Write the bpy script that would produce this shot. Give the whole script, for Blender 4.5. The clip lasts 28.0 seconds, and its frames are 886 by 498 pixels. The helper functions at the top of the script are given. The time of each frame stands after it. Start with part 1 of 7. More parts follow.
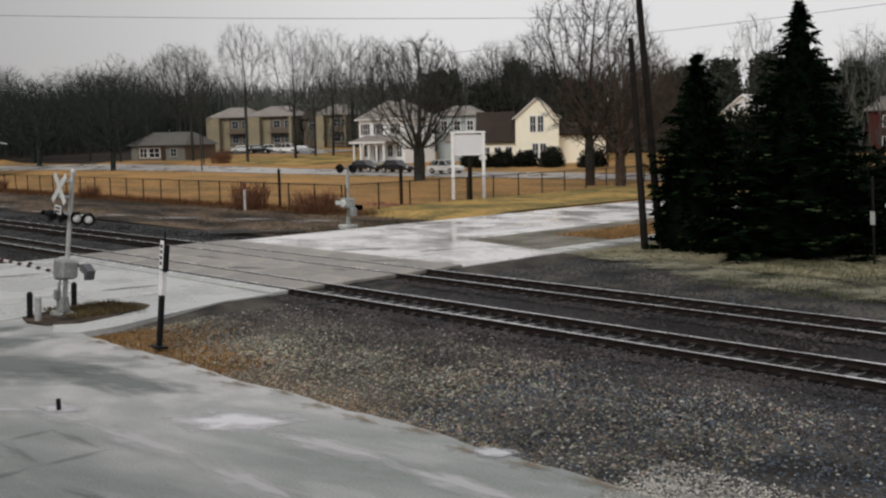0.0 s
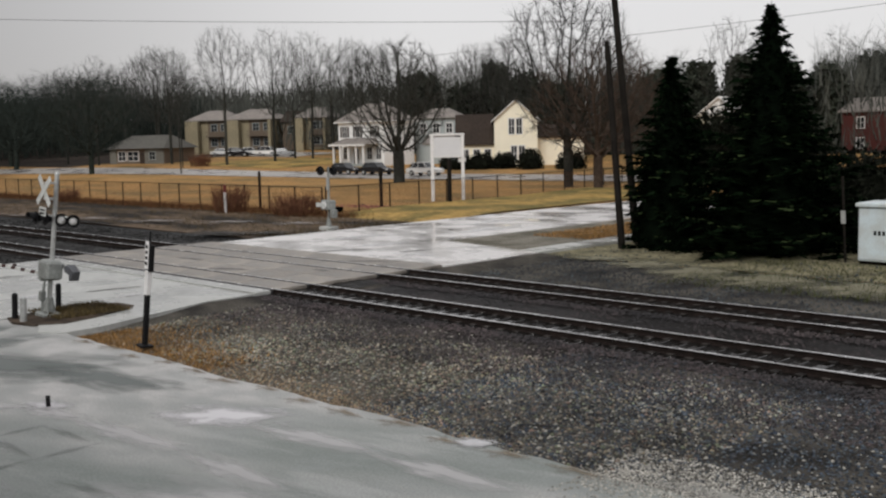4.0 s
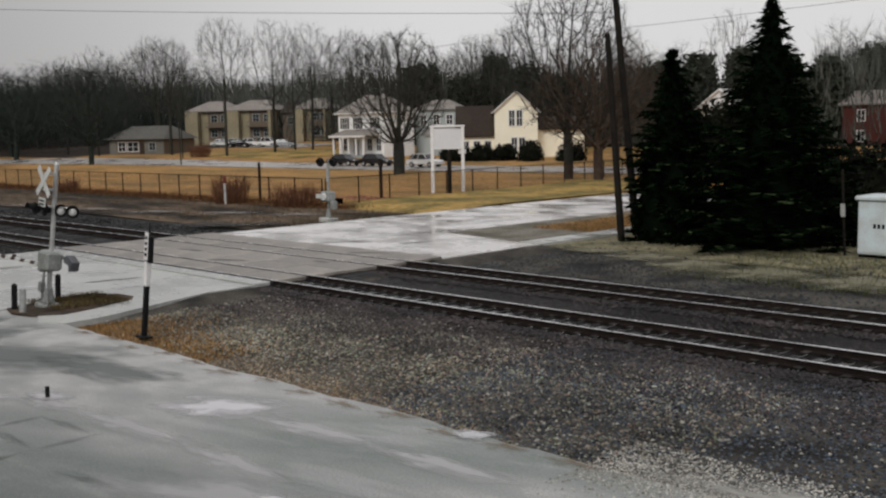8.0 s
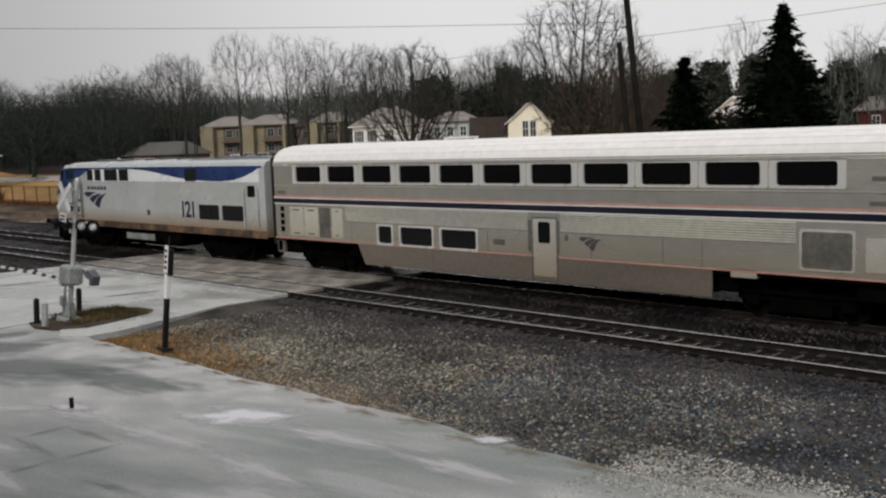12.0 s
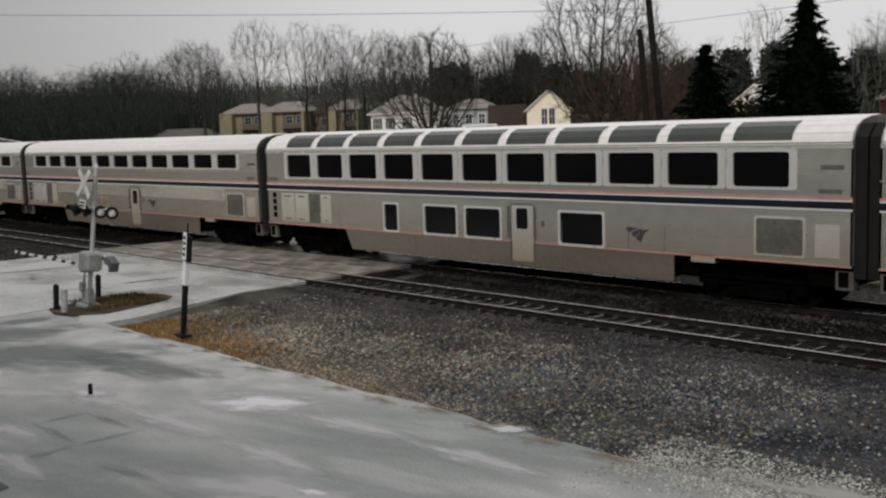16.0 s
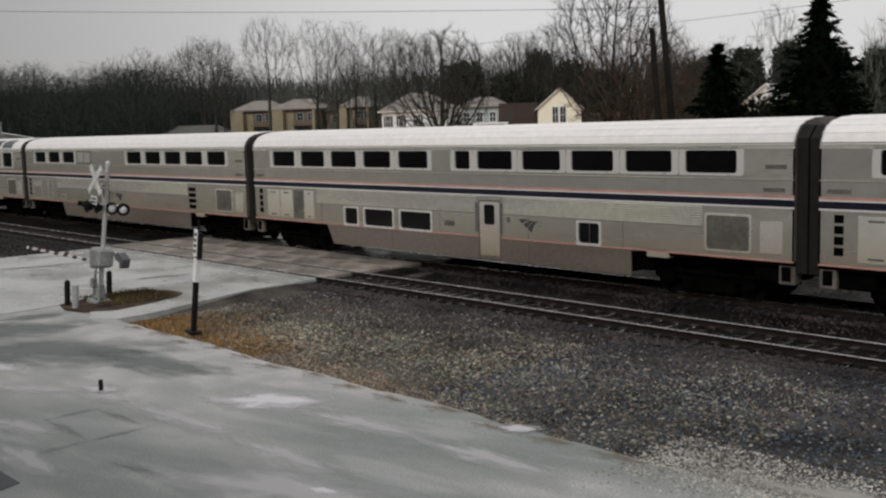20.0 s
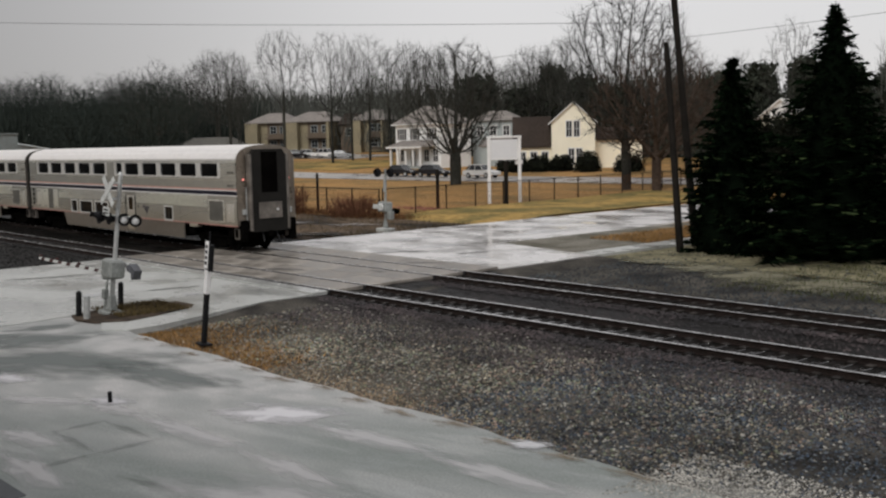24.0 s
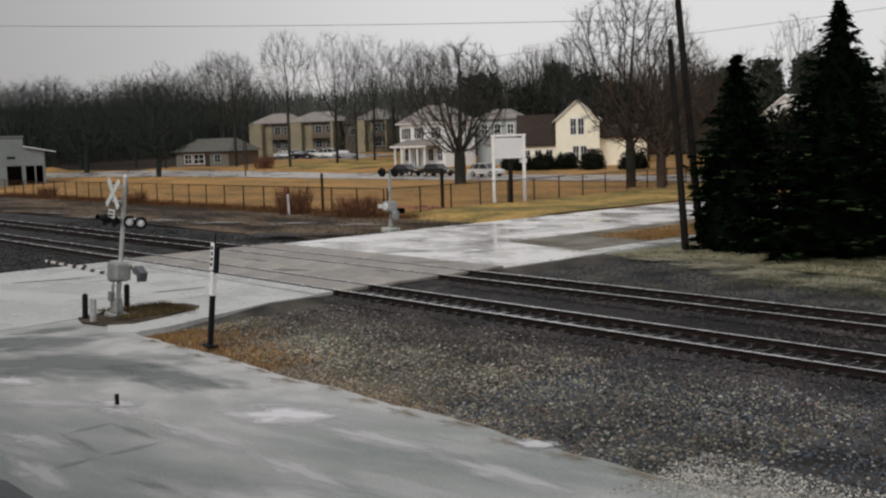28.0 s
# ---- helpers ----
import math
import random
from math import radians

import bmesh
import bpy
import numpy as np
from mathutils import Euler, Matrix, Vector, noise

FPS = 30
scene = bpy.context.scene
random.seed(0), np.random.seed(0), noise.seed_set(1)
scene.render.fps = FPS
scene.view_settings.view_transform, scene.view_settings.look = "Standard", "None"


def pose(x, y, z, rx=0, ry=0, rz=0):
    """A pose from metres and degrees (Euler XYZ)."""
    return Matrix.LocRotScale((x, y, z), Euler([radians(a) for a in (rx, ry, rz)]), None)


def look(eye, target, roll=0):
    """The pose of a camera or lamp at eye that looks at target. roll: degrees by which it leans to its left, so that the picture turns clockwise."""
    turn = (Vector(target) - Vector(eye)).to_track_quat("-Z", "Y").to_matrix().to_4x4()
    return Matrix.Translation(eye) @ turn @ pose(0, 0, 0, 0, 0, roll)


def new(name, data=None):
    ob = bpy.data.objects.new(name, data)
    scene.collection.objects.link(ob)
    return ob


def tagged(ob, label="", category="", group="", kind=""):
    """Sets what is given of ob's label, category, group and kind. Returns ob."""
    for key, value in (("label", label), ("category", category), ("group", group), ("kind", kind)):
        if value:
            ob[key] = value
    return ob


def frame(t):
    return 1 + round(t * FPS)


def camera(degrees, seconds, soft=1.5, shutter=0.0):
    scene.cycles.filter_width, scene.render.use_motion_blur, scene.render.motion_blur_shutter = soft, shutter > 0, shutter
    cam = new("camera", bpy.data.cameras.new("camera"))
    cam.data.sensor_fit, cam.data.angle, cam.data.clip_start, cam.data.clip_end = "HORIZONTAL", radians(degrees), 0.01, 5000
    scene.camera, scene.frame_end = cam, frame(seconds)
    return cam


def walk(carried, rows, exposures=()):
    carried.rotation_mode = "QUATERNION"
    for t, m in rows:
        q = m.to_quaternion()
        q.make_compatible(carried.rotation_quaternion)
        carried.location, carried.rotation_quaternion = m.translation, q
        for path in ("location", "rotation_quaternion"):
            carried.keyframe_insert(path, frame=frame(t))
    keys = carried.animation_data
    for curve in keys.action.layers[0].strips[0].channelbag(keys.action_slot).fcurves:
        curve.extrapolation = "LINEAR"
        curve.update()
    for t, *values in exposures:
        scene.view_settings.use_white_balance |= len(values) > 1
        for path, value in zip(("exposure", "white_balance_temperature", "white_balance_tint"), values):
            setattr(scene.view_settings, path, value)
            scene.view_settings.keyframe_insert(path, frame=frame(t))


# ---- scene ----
cam = camera(46.63, 28.0, soft=2.25)
ROWS = [
    (0, -0.50, 0.53, 4.943, 46.24, -6.32, -1.18),
    (0.5, -0.39, 0.47, 4.947, 45.21, -6.33, -0.99),
    (1, -0.47, 0.57, 4.984, 45.58, -6.66, -0.44),
    (1.5, -0.39, 0.44, 4.949, 45.35, -6.35, -0.40),
    (2, -0.21, 0.23, 4.905, 45.30, -6.01, -0.67),
    (2.5, -0.13, 0.16, 4.936, 45.25, -6.23, -1.01),
    (3, -0.14, 0.15, 4.939, 44.84, -6.36, -1.18),
    (3.5, -0.10, 0.11, 4.931, 45.08, -6.16, -1.32),
    (5.5, -0.14, 0.17, 4.904, 45.06, -6.53, -1.34),
    (6, -0.13, 0.19, 4.928, 44.86, -6.79, -0.92),
    (6.5, -0.10, 0.17, 4.935, 44.96, -7.20, -0.67),
    (7, -0.16, 0.21, 4.912, 45.13, -7.52, -0.78),
    (7.5, -0.14, 0.17, 4.897, 45.02, -6.95, -1.08),
    (8, -0.09, 0.12, 4.932, 45.10, -6.67, -1.15),
    (8.5, -0.03, 0.07, 4.911, 45.19, -6.37, -1.47),
    (9, -0.08, 0.13, 4.909, 44.96, -6.39, -1.28),
    (9.5, -0.07, 0.09, 4.899, 45.06, -6.39, -1.27),
    (10, 0.00, 0.06, 4.914, 45.00, -6.25, -1.42),
    (10.5, -0.01, 0.04, 4.927, 45.18, -6.27, -1.35),
    (11, -0.00, 0.00, 4.910, 45.35, -6.12, -1.56),
    (11.5, 0.06, -0.05, 4.919, 45.59, -6.06, -1.70),
    (12, 0.08, -0.07, 4.900, 45.94, -5.99, -1.97),
    (12.5, 0.04, -0.04, 4.924, 46.11, -6.05, -1.95),
    (14.5, 0.04, -0.03, 4.900, 46.68, -6.46, -1.79),
    (15, 0.02, -0.02, 4.907, 46.80, -6.75, -1.66),
    (15.5, 0.03, -0.03, 4.907, 46.92, -6.84, -1.68),
    (16, 0.01, -0.01, 4.897, 46.97, -6.64, -1.83),
    (16.5, 0.02, -0.02, 4.896, 46.95, -6.48, -2.00),
    (17, -0.01, -0.01, 4.907, 46.94, -6.44, -2.00),
    (17.5, 0.07, -0.06, 4.926, 47.42, -6.73, -1.79),
    (18, 0.04, -0.03, 4.880, 47.55, -6.84, -1.86),
    (18.5, 0.00, -0.01, 4.925, 47.49, -6.92, -1.73),
    (19, -0.05, 0.02, 4.858, 47.55, -6.82, -1.68),
    (19.5, -0.01, -0.00, 4.886, 47.69, -6.79, -1.57),
    (20, -0.02, -0.00, 4.904, 47.53, -6.74, -1.56),
    (20.5, -0.00, -0.02, 4.899, 47.71, -6.62, -1.61),
    (22.5, 0.07, -0.07, 4.928, 47.85, -6.01, -1.38),
    (23, 0.07, -0.05, 4.931, 47.85, -6.12, -1.12),
    (23.5, 0.06, -0.02, 4.905, 48.12, -5.62, -1.29),
    (24, -0.09, 0.11, 4.898, 48.24, -5.99, -1.25),
    (24.5, -0.03, 0.09, 4.933, 48.33, -6.11, -1.15),
    (25, -0.06, 0.06, 4.914, 48.48, -6.04, -1.32),
    (25.5, -0.07, 0.10, 4.920, 48.26, -5.94, -1.41),
    (26, -0.08, 0.10, 4.919, 48.54, -6.00, -1.52),
    (26.5, -0.16, 0.17, 4.914, 48.55, -6.04, -1.63),
    (27, -0.13, 0.16, 4.915, 48.56, -5.96, -1.70),
    (27.5, -0.11, 0.13, 4.914, 48.51, -5.90, -1.68),
    (28, -0.09, 0.11, 4.921, 48.53, -6.05, -1.76),
]
walk(cam, [(t, pose(x, y, z, 90 + pitch, 0, yaw) @ pose(0, 0, 0, 0, 0, roll)) for t, x, y, z, yaw, pitch, roll in ROWS],
     [(0, 0.0), (3, 0.03), (6, -0.05), (6.5, -0.2), (7, -0.36), (7.5, -0.46), (8, -0.1), (9, -0.03), (10, -0.12), (11, -0.08), (12, 0.02), (15, -0.1), (20, -0.12), (24, -0.06), (28, -0.05)])

# ---- light: an overcast winter day ----
world = bpy.data.worlds.new("overcast")
scene.world = world
world.use_nodes = True
wn, wl = world.node_tree.nodes, world.node_tree.links
wn.clear()
sky = wn.new("ShaderNodeTexSky")
sky.sky_type, sky.sun_disc = "NISHITA", False
sky.sun_elevation, sky.sun_rotation = radians(38), radians(200)
sky.air_density, sky.dust_density = 1.0, 4.0
dim = wn.new("ShaderNodeMixRGB")
dim.blend_type, dim.inputs[0].default_value, dim.inputs[2].default_value = "MULTIPLY", 1.0, (0.1, 0.1, 0.1, 1)
cloud = wn.new("ShaderNodeMixRGB")
cloud.inputs[0].default_value, cloud.inputs[2].default_value = 0.85, (0.755, 0.739, 0.741, 1)
back, world_out = wn.new("ShaderNodeBackground"), wn.new("ShaderNodeOutputWorld")
wl.new(sky.outputs[0], dim.inputs[1])
wl.new(dim.outputs[0], cloud.inputs[1])
# the cloud deck thins from the west towards the north and east
sky_dir, deck, lit, shade = wn.new("ShaderNodeTexCoord"), wn.new("ShaderNodeVectorMath"), wn.new("ShaderNodeMapRange"), wn.new("ShaderNodeVectorMath")
deck.operation, deck.inputs[1].default_value = "DOT_PRODUCT", (0.8, 0.6, 0.0)
lit.interpolation_type = "SMOOTHSTEP"
for socket, value in (("From Min", -0.75), ("From Max", -0.12), ("To Min", 0.5), ("To Max", 1.10)):
    lit.inputs[socket].default_value = value
shade.operation = "SCALE"
wl.new(sky_dir.outputs["Generated"], deck.inputs[0])
wl.new(deck.outputs["Value"], lit.inputs["Value"])
wl.new(cloud.outputs[0], shade.inputs[0])
wl.new(lit.outputs[0], shade.inputs["Scale"])
wl.new(shade.outputs[0], back.inputs[0])
back.inputs[1].default_value = 1.0
wl.new(back.outputs[0], world_out.inputs[0])
sun_data = bpy.data.lights.new("sun", "SUN")
sun_data.energy, sun_data.angle, sun_data.color = 1.6, radians(25), (1.0, 0.99, 0.965)
sun = new("sun", sun_data)
sun.matrix_world = look((0, 0, 38), (-16, 42, 0))
scene.view_settings.exposure = 0.0


# ---- materials ----
def mat(name, base, rough=0.7, metal=0.0, var=0.25, big=0.6, fine=25.0, bump=0.15, island=0.0, ribs=0.0, second=None, wet=0.0, each=0.0, thresh=(0.4, 0.62), spec=0.5, dust=None, ior=None, stretch=None, hues=()):
    """A surface: base colour, blotches toward a second colour at the size 1 / big metres, grain at 1 / fine metres."""
    m = bpy.data.materials.new(name)
    m.use_nodes = True
    n, l = m.node_tree.nodes, m.node_tree.links
    p = n["Principled BSDF"]
    tc = n.new("ShaderNodeTexCoord")
    a, b = n.new("ShaderNodeTexNoise"), n.new("ShaderNodeTexNoise")
    a.inputs["Scale"].default_value, a.inputs["Detail"].default_value = big, 6
    b.inputs["Scale"].default_value, b.inputs["Detail"].default_value = fine, 4
    if stretch:
        mp = n.new("ShaderNodeMapping")
        mp.inputs["Rotation"].default_value, mp.inputs["Scale"].default_value = (0, 0, radians(stretch[1])), (stretch[0], 1, 1)
        l.new(tc.outputs["Object"], mp.inputs["Vector"])
        l.new(mp.outputs[0], a.inputs["Vector"])
    else:
        l.new(tc.outputs["Object"], a.inputs["Vector"])
    l.new(tc.outputs["Object"], b.inputs["Vector"])
    ra = n.new("ShaderNodeValToRGB")
    dark = second or tuple(c * (1 - var) for c in base)
    ra.color_ramp.elements[0].position, ra.color_ramp.elements[1].position = thresh
    ra.color_ramp.elements[0].color, ra.color_ramp.elements[1].color = (*dark, 1), (*base, 1)
    l.new(a.outputs["Fac"], ra.inputs[0])
    mr = n.new("ShaderNodeMapRange")
    mr.inputs["From Min"].default_value, mr.inputs["From Max"].default_value = 0.3, 0.7
    mr.inputs["To Min"].default_value, mr.inputs["To Max"].default_value = 1 - var, 1 + var
    l.new(b.outputs["Fac"], mr.inputs["Value"])
    mx = n.new("ShaderNodeVectorMath")
    mx.operation = "SCALE"
    l.new(ra.outputs[0], mx.inputs[0])
    l.new(mr.outputs[0], mx.inputs["Scale"])
    last = mx.outputs[0]
    for amount, node, sock in ((island, "ShaderNodeNewGeometry", "Random Per Island"), (each, "ShaderNodeObjectInfo", "Random")):
        if amount:
            g, r2, s2 = n.new(node), n.new("ShaderNodeMapRange"), n.new("ShaderNodeVectorMath")
            r2.inputs["To Min"].default_value, r2.inputs["To Max"].default_value = 1 - amount, 1 + amount
            s2.operation = "SCALE"
            l.new(g.outputs[sock], r2.inputs["Value"])
            l.new(last, s2.inputs[0])
            l.new(r2.outputs[0], s2.inputs["Scale"])
            last = s2.outputs[0]
    if hues:
        g, hr, hm = n.new("ShaderNodeNewGeometry"), n.new("ShaderNodeValToRGB"), n.new("ShaderNodeMixRGB")
        spin = n.new("ShaderNodeMath")
        spin.operation, spin.inputs[1].default_value = "MULTIPLY", 17.0
        frac = n.new("ShaderNodeMath")
        frac.operation = "FRACT"
        hr.color_ramp.interpolation = "CONSTANT"
        while len(hr.color_ramp.elements) < len(hues):
            hr.color_ramp.elements.new(1.0)
        for k, c in enumerate(hues):
            hr.color_ramp.elements[k].position, hr.color_ramp.elements[k].color = k / len(hues), (*c, 1)
        hm.blend_type, hm.inputs[0].default_value = "MULTIPLY", 1.0
        l.new(g.outputs["Random Per Island"], spin.inputs[0])
        l.new(spin.outputs[0], frac.inputs[0])
        l.new(frac.outputs[0], hr.inputs[0])
        l.new(last, hm.inputs[1])
        l.new(hr.outputs[0], hm.inputs[2])
        last = hm.outputs[0]
    if dust:
        colour, z0, z1 = dust
        sep, ramp, mul, mixd = n.new("ShaderNodeSeparateXYZ"), n.new("ShaderNodeMapRange"), n.new("ShaderNodeMath"), n.new("ShaderNodeMixRGB")
        l.new(tc.outputs["Object"], sep.inputs[0])
        l.new(sep.outputs["Z"], ramp.inputs["Value"])
        ramp.inputs["From Min"].default_value, ramp.inputs["From Max"].default_value = z1, z0
        mul.operation, mul.use_clamp = "MULTIPLY", True
        l.new(ramp.outputs[0], mul.inputs[0])
        l.new(mr.outputs[0], mul.inputs[1])
        l.new(mul.outputs[0], mixd.inputs[0])
        l.new(last, mixd.inputs[1])
        mixd.inputs[2].default_value = (*colour, 1)
        last = mixd.outputs[0]
    l.new(last, p.inputs["Base Color"])
    p.inputs["Specular IOR Level"].default_value = spec
    if ior:
        p.inputs["IOR"].default_value = ior
    p.inputs["Metallic"].default_value = metal
    rr = n.new("ShaderNodeMapRange")
    rr.inputs["From Min"].default_value, rr.inputs["From Max"].default_value = 0.35, 0.65
    rr.inputs["To Min"].default_value, rr.inputs["To Max"].default_value = max(0.05, rough - 0.08 - wet), min(1, rough + 0.08)
    l.new(a.outputs["Fac"], rr.inputs["Value"])
    l.new(rr.outputs[0], p.inputs["Roughness"])
    height = b.outputs["Fac"]
    if ribs:
        w, add = n.new("ShaderNodeTexWave"), n.new("ShaderNodeMath")
        w.wave_type, w.bands_direction, w.inputs["Scale"].default_value = "BANDS", "Z", ribs
        l.new(tc.outputs["Object"], w.inputs["Vector"])
        add.inputs[1].default_value = 0.0
        add.operation = "MULTIPLY_ADD"
        add.inputs[1].default_value = 0.15
        l.new(b.outputs["Fac"], add.inputs[0])
        l.new(w.outputs["Fac"], add.inputs[2])
        height = add.outputs[0]
    if bump:
        bp = n.new("ShaderNodeBump")
        bp.inputs["Strength"].default_value, bp.inputs["Distance"].default_value = bump, 0.03
        l.new(height, bp.inputs["Height"])
        l.new(bp.outputs[0], p.inputs["Normal"])
    return m


def glow(name, color, strength):
    m = bpy.data.materials.new(name)
    m.use_nodes = True
    p = m.node_tree.nodes["Principled BSDF"]
    p.inputs["Base Color"].default_value = (*color, 1)
    p.inputs["Emission Color"].default_value, p.inputs["Emission Strength"].default_value = (*color, 1), strength
    return m


def lot_surface(name):
    """Old asphalt after rain: damp dark areas, pale streaks painting wet sheen along the fall of the lot, patches and
    aggregate.
    """
    m = bpy.data.materials.new(name)
    m.use_nodes = True
    n, l = m.node_tree.nodes, m.node_tree.links
    p, tc = n["Principled BSDF"], n.new("ShaderNodeTexCoord")

    def field(scale, detail, stretch=1.0, turn=0.0, rough=0.55):
        mp, t = n.new("ShaderNodeMapping"), n.new("ShaderNodeTexNoise")
        mp.vector_type = "TEXTURE"
        mp.inputs["Rotation"].default_value, mp.inputs["Scale"].default_value = (0, 0, radians(turn)), (stretch, 1, 1)
        t.inputs["Scale"].default_value, t.inputs["Detail"].default_value, t.inputs["Roughness"].default_value = scale, detail, rough
        l.new(tc.outputs["Object"], mp.inputs["Vector"])
        l.new(mp.outputs[0], t.inputs["Vector"])
        return t.outputs["Fac"]

    def band(value, low, high, out0=0.0, out1=1.0):
        r = n.new("ShaderNodeMapRange")
        r.interpolation_type = "SMOOTHSTEP"
        for socket, v in (("From Min", low), ("From Max", high), ("To Min", out0), ("To Max", out1)):
            r.inputs[socket].default_value = v
        l.new(value, r.inputs["Value"])
        return r.outputs[0]

    def blend(fac, c0, c1, kind="MIX"):
        k = n.new("ShaderNodeMixRGB")
        k.blend_type = kind
        for sock, c in ((0, fac), (1, c0), (2, c1)):
            if isinstance(c, tuple):
                k.inputs[sock].default_value = (*c, 1)
            elif isinstance(c, float):
                k.inputs[sock].default_value = c
            else:
                l.new(c, k.inputs[sock])
        return k.outputs[0]

    damp = band(field(0.16, 5, 2.6, 14), 0.40, 0.58)
    streak = band(field(0.75, 6, 5.0, 9, 0.62), 0.52, 0.68)
    patchy = band(field(1.3, 8, 1.5, 9, 0.7), 0.30, 0.70)
    grain = band(field(26.0, 4), 0.3, 0.7, 0.80, 1.20)
    colour = blend(damp, (0.185, 0.205, 0.192), (0.44, 0.43, 0.42))
    colour = blend(band(patchy, 0.0, 1.0, 0.6, 0.0), colour, (0.165, 0.182, 0.174))
    # pale streak colour stands for sky sheen on the wet surface
    colour = blend(band(streak, 0.0, 1.0, 0.0, 0.32), colour, (0.46, 0.455, 0.45))
    scale = n.new("ShaderNodeVectorMath")
    scale.operation = "SCALE"
    l.new(colour, scale.inputs[0])
    l.new(grain, scale.inputs["Scale"])
    l.new(scale.outputs[0], p.inputs["Base Color"])
    l.new(band(patchy, 0.0, 1.0, 0.36, 0.66), p.inputs["Roughness"])
    bp = n.new("ShaderNodeBump")
    bp.inputs["Strength"].default_value, bp.inputs["Distance"].default_value = 0.25, 0.01
    l.new(field(40.0, 3), bp.inputs["Height"])
    l.new(bp.outputs[0], p.inputs["Normal"])
    return m


ASPHALT = lot_surface("worn_wet_asphalt")
PATCH = mat("dark_asphalt", (0.06, 0.065, 0.07), 0.6, var=0.2, big=0.8, fine=16)
CONCRETE = mat("pale_wet_concrete", (0.46, 0.465, 0.445), 0.42, var=0.10, big=0.4, fine=7, second=(0.32, 0.325, 0.31), wet=0.25, bump=0.08, each=0.06, thresh=(0.30, 0.58), stretch=(0.8, 20))
# same street's concrete, lightened to paint in grazing sky reflection
CONCRETE_SKYLIT = mat("skylit_pale_wet_concrete", (0.66, 0.64, 0.63), 0.36, var=0.10, big=0.4, fine=7, second=(0.47, 0.455, 0.44), wet=0.25, bump=0.06, thresh=(0.30, 0.58), stretch=(0.8, 20))
CONCRETE_TAN = mat("crossing_panel", (0.285, 0.255, 0.222), 0.55, var=0.18, big=0.7, fine=6, second=(0.14, 0.125, 0.108), wet=0.2, bump=0.1, each=0.15, thresh=(0.38, 0.6))
RUBBER = mat("flangeway_rubber", (0.03, 0.028, 0.028), 0.7, var=0.2)
STREET = mat("far_street_asphalt", (0.36, 0.335, 0.305), 0.45, var=0.15, big=0.3, fine=3, second=(0.27, 0.25, 0.235), wet=0.2)

def water_film(name, rim, core, most=1.0, gloss=0.06, ior=2.4, full=0.98):
    """Standing water that thins out to damp asphalt at its rim; it lives in a unit disc."""
    m = bpy.data.materials.new(name)
    m.use_nodes = True
    n, l = m.node_tree.nodes, m.node_tree.links
    p = n["Principled BSDF"]
    tc, ln, wob, add, ramp, mix = (n.new("ShaderNode" + k) for k in ("TexCoord", "VectorMath", "TexNoise", "Math", "MapRange", "MixRGB"))
    ln.operation = "LENGTH"
    l.new(tc.outputs["Object"], ln.inputs[0])
    wob.inputs["Scale"].default_value, wob.inputs["Detail"].default_value = 2.6, 6
    l.new(tc.outputs["Object"], wob.inputs["Vector"])
    add.operation, add.inputs[1].default_value = "MULTIPLY_ADD", 1.3
    l.new(wob.outputs["Fac"], add.inputs[0])
    l.new(ln.outputs["Value"], add.inputs[2])
    ramp.inputs["From Min"].default_value, ramp.inputs["From Max"].default_value = full + 0.2, full + 0.62
    l.new(add.outputs[0], ramp.inputs["Value"])
    l.new(ramp.outputs[0], mix.inputs[0])
    mix.inputs[1].default_value, mix.inputs[2].default_value = (*core, 1), (*rim, 1)
    l.new(mix.outputs[0], p.inputs["Base Color"])
    rr, ii = n.new("ShaderNodeMapRange"), n.new("ShaderNodeMapRange")
    rr.inputs["To Min"].default_value, rr.inputs["To Max"].default_value = gloss, 0.6
    ii.inputs["To Min"].default_value, ii.inputs["To Max"].default_value = ior, 1.5
    for k, sock in ((rr, "Roughness"), (ii, "IOR")):
        l.new(ramp.outputs[0], k.inputs["Value"])
        l.new(k.outputs[0], p.inputs[sock])
    alpha = n.new("ShaderNodeMapRange")
    alpha.inputs["To Min"].default_value, alpha.inputs["To Max"].default_value = most, 0.0
    l.new(ramp.outputs[0], alpha.inputs["Value"])
    l.new(alpha.outputs[0], p.inputs["Alpha"])
    return m


DAMP = water_film("dark_damp_asphalt", (0.118, 0.136, 0.128), (0.10, 0.122, 0.114), 0.66, 0.4, 1.5, 0.7)
SEAM = water_film("wet_asphalt_seam", (0.13, 0.14, 0.134), (0.125, 0.137, 0.13), 0.34, 0.5, 1.5, 0.62)
WASH = water_film("tan_washed_dirt", (0.20, 0.155, 0.10), (0.20, 0.15, 0.095), 0.62, 0.9, 1.4, 0.45)
# both waters have a pale base colour that paints in the reflected sky
PUDDLE = water_film("sky_pale_rain_water", (0.50, 0.49, 0.50), (0.62, 0.60, 0.62), 0.9, 0.08, 2.0, 0.72)
STILLWATER = water_film("sky_pale_still_water", (0.20, 0.20, 0.20), (0.26, 0.255, 0.26), 1.0, 0.03, 5.0, 0.8)
# wet sheen put in as a colour lighter than the asphalt
SHEEN = water_film("painted_damp_sheen", (0.50, 0.495, 0.495), (0.56, 0.545, 0.55), 0.62, 0.5, 1.5, 0.66)
# near-white film colour paints the sky's sheen on the wet road
WETROAD = water_film("sky_pale_water_on_concrete", (0.6, 0.6, 0.6), (0.70, 0.69, 0.70), 0.8, 0.2, 1.6, 0.55)
DUST = water_film("pale_stone_dust", (0.40, 0.395, 0.365), (0.44, 0.435, 0.40), 0.6, 0.9, 1.4, 0.55)
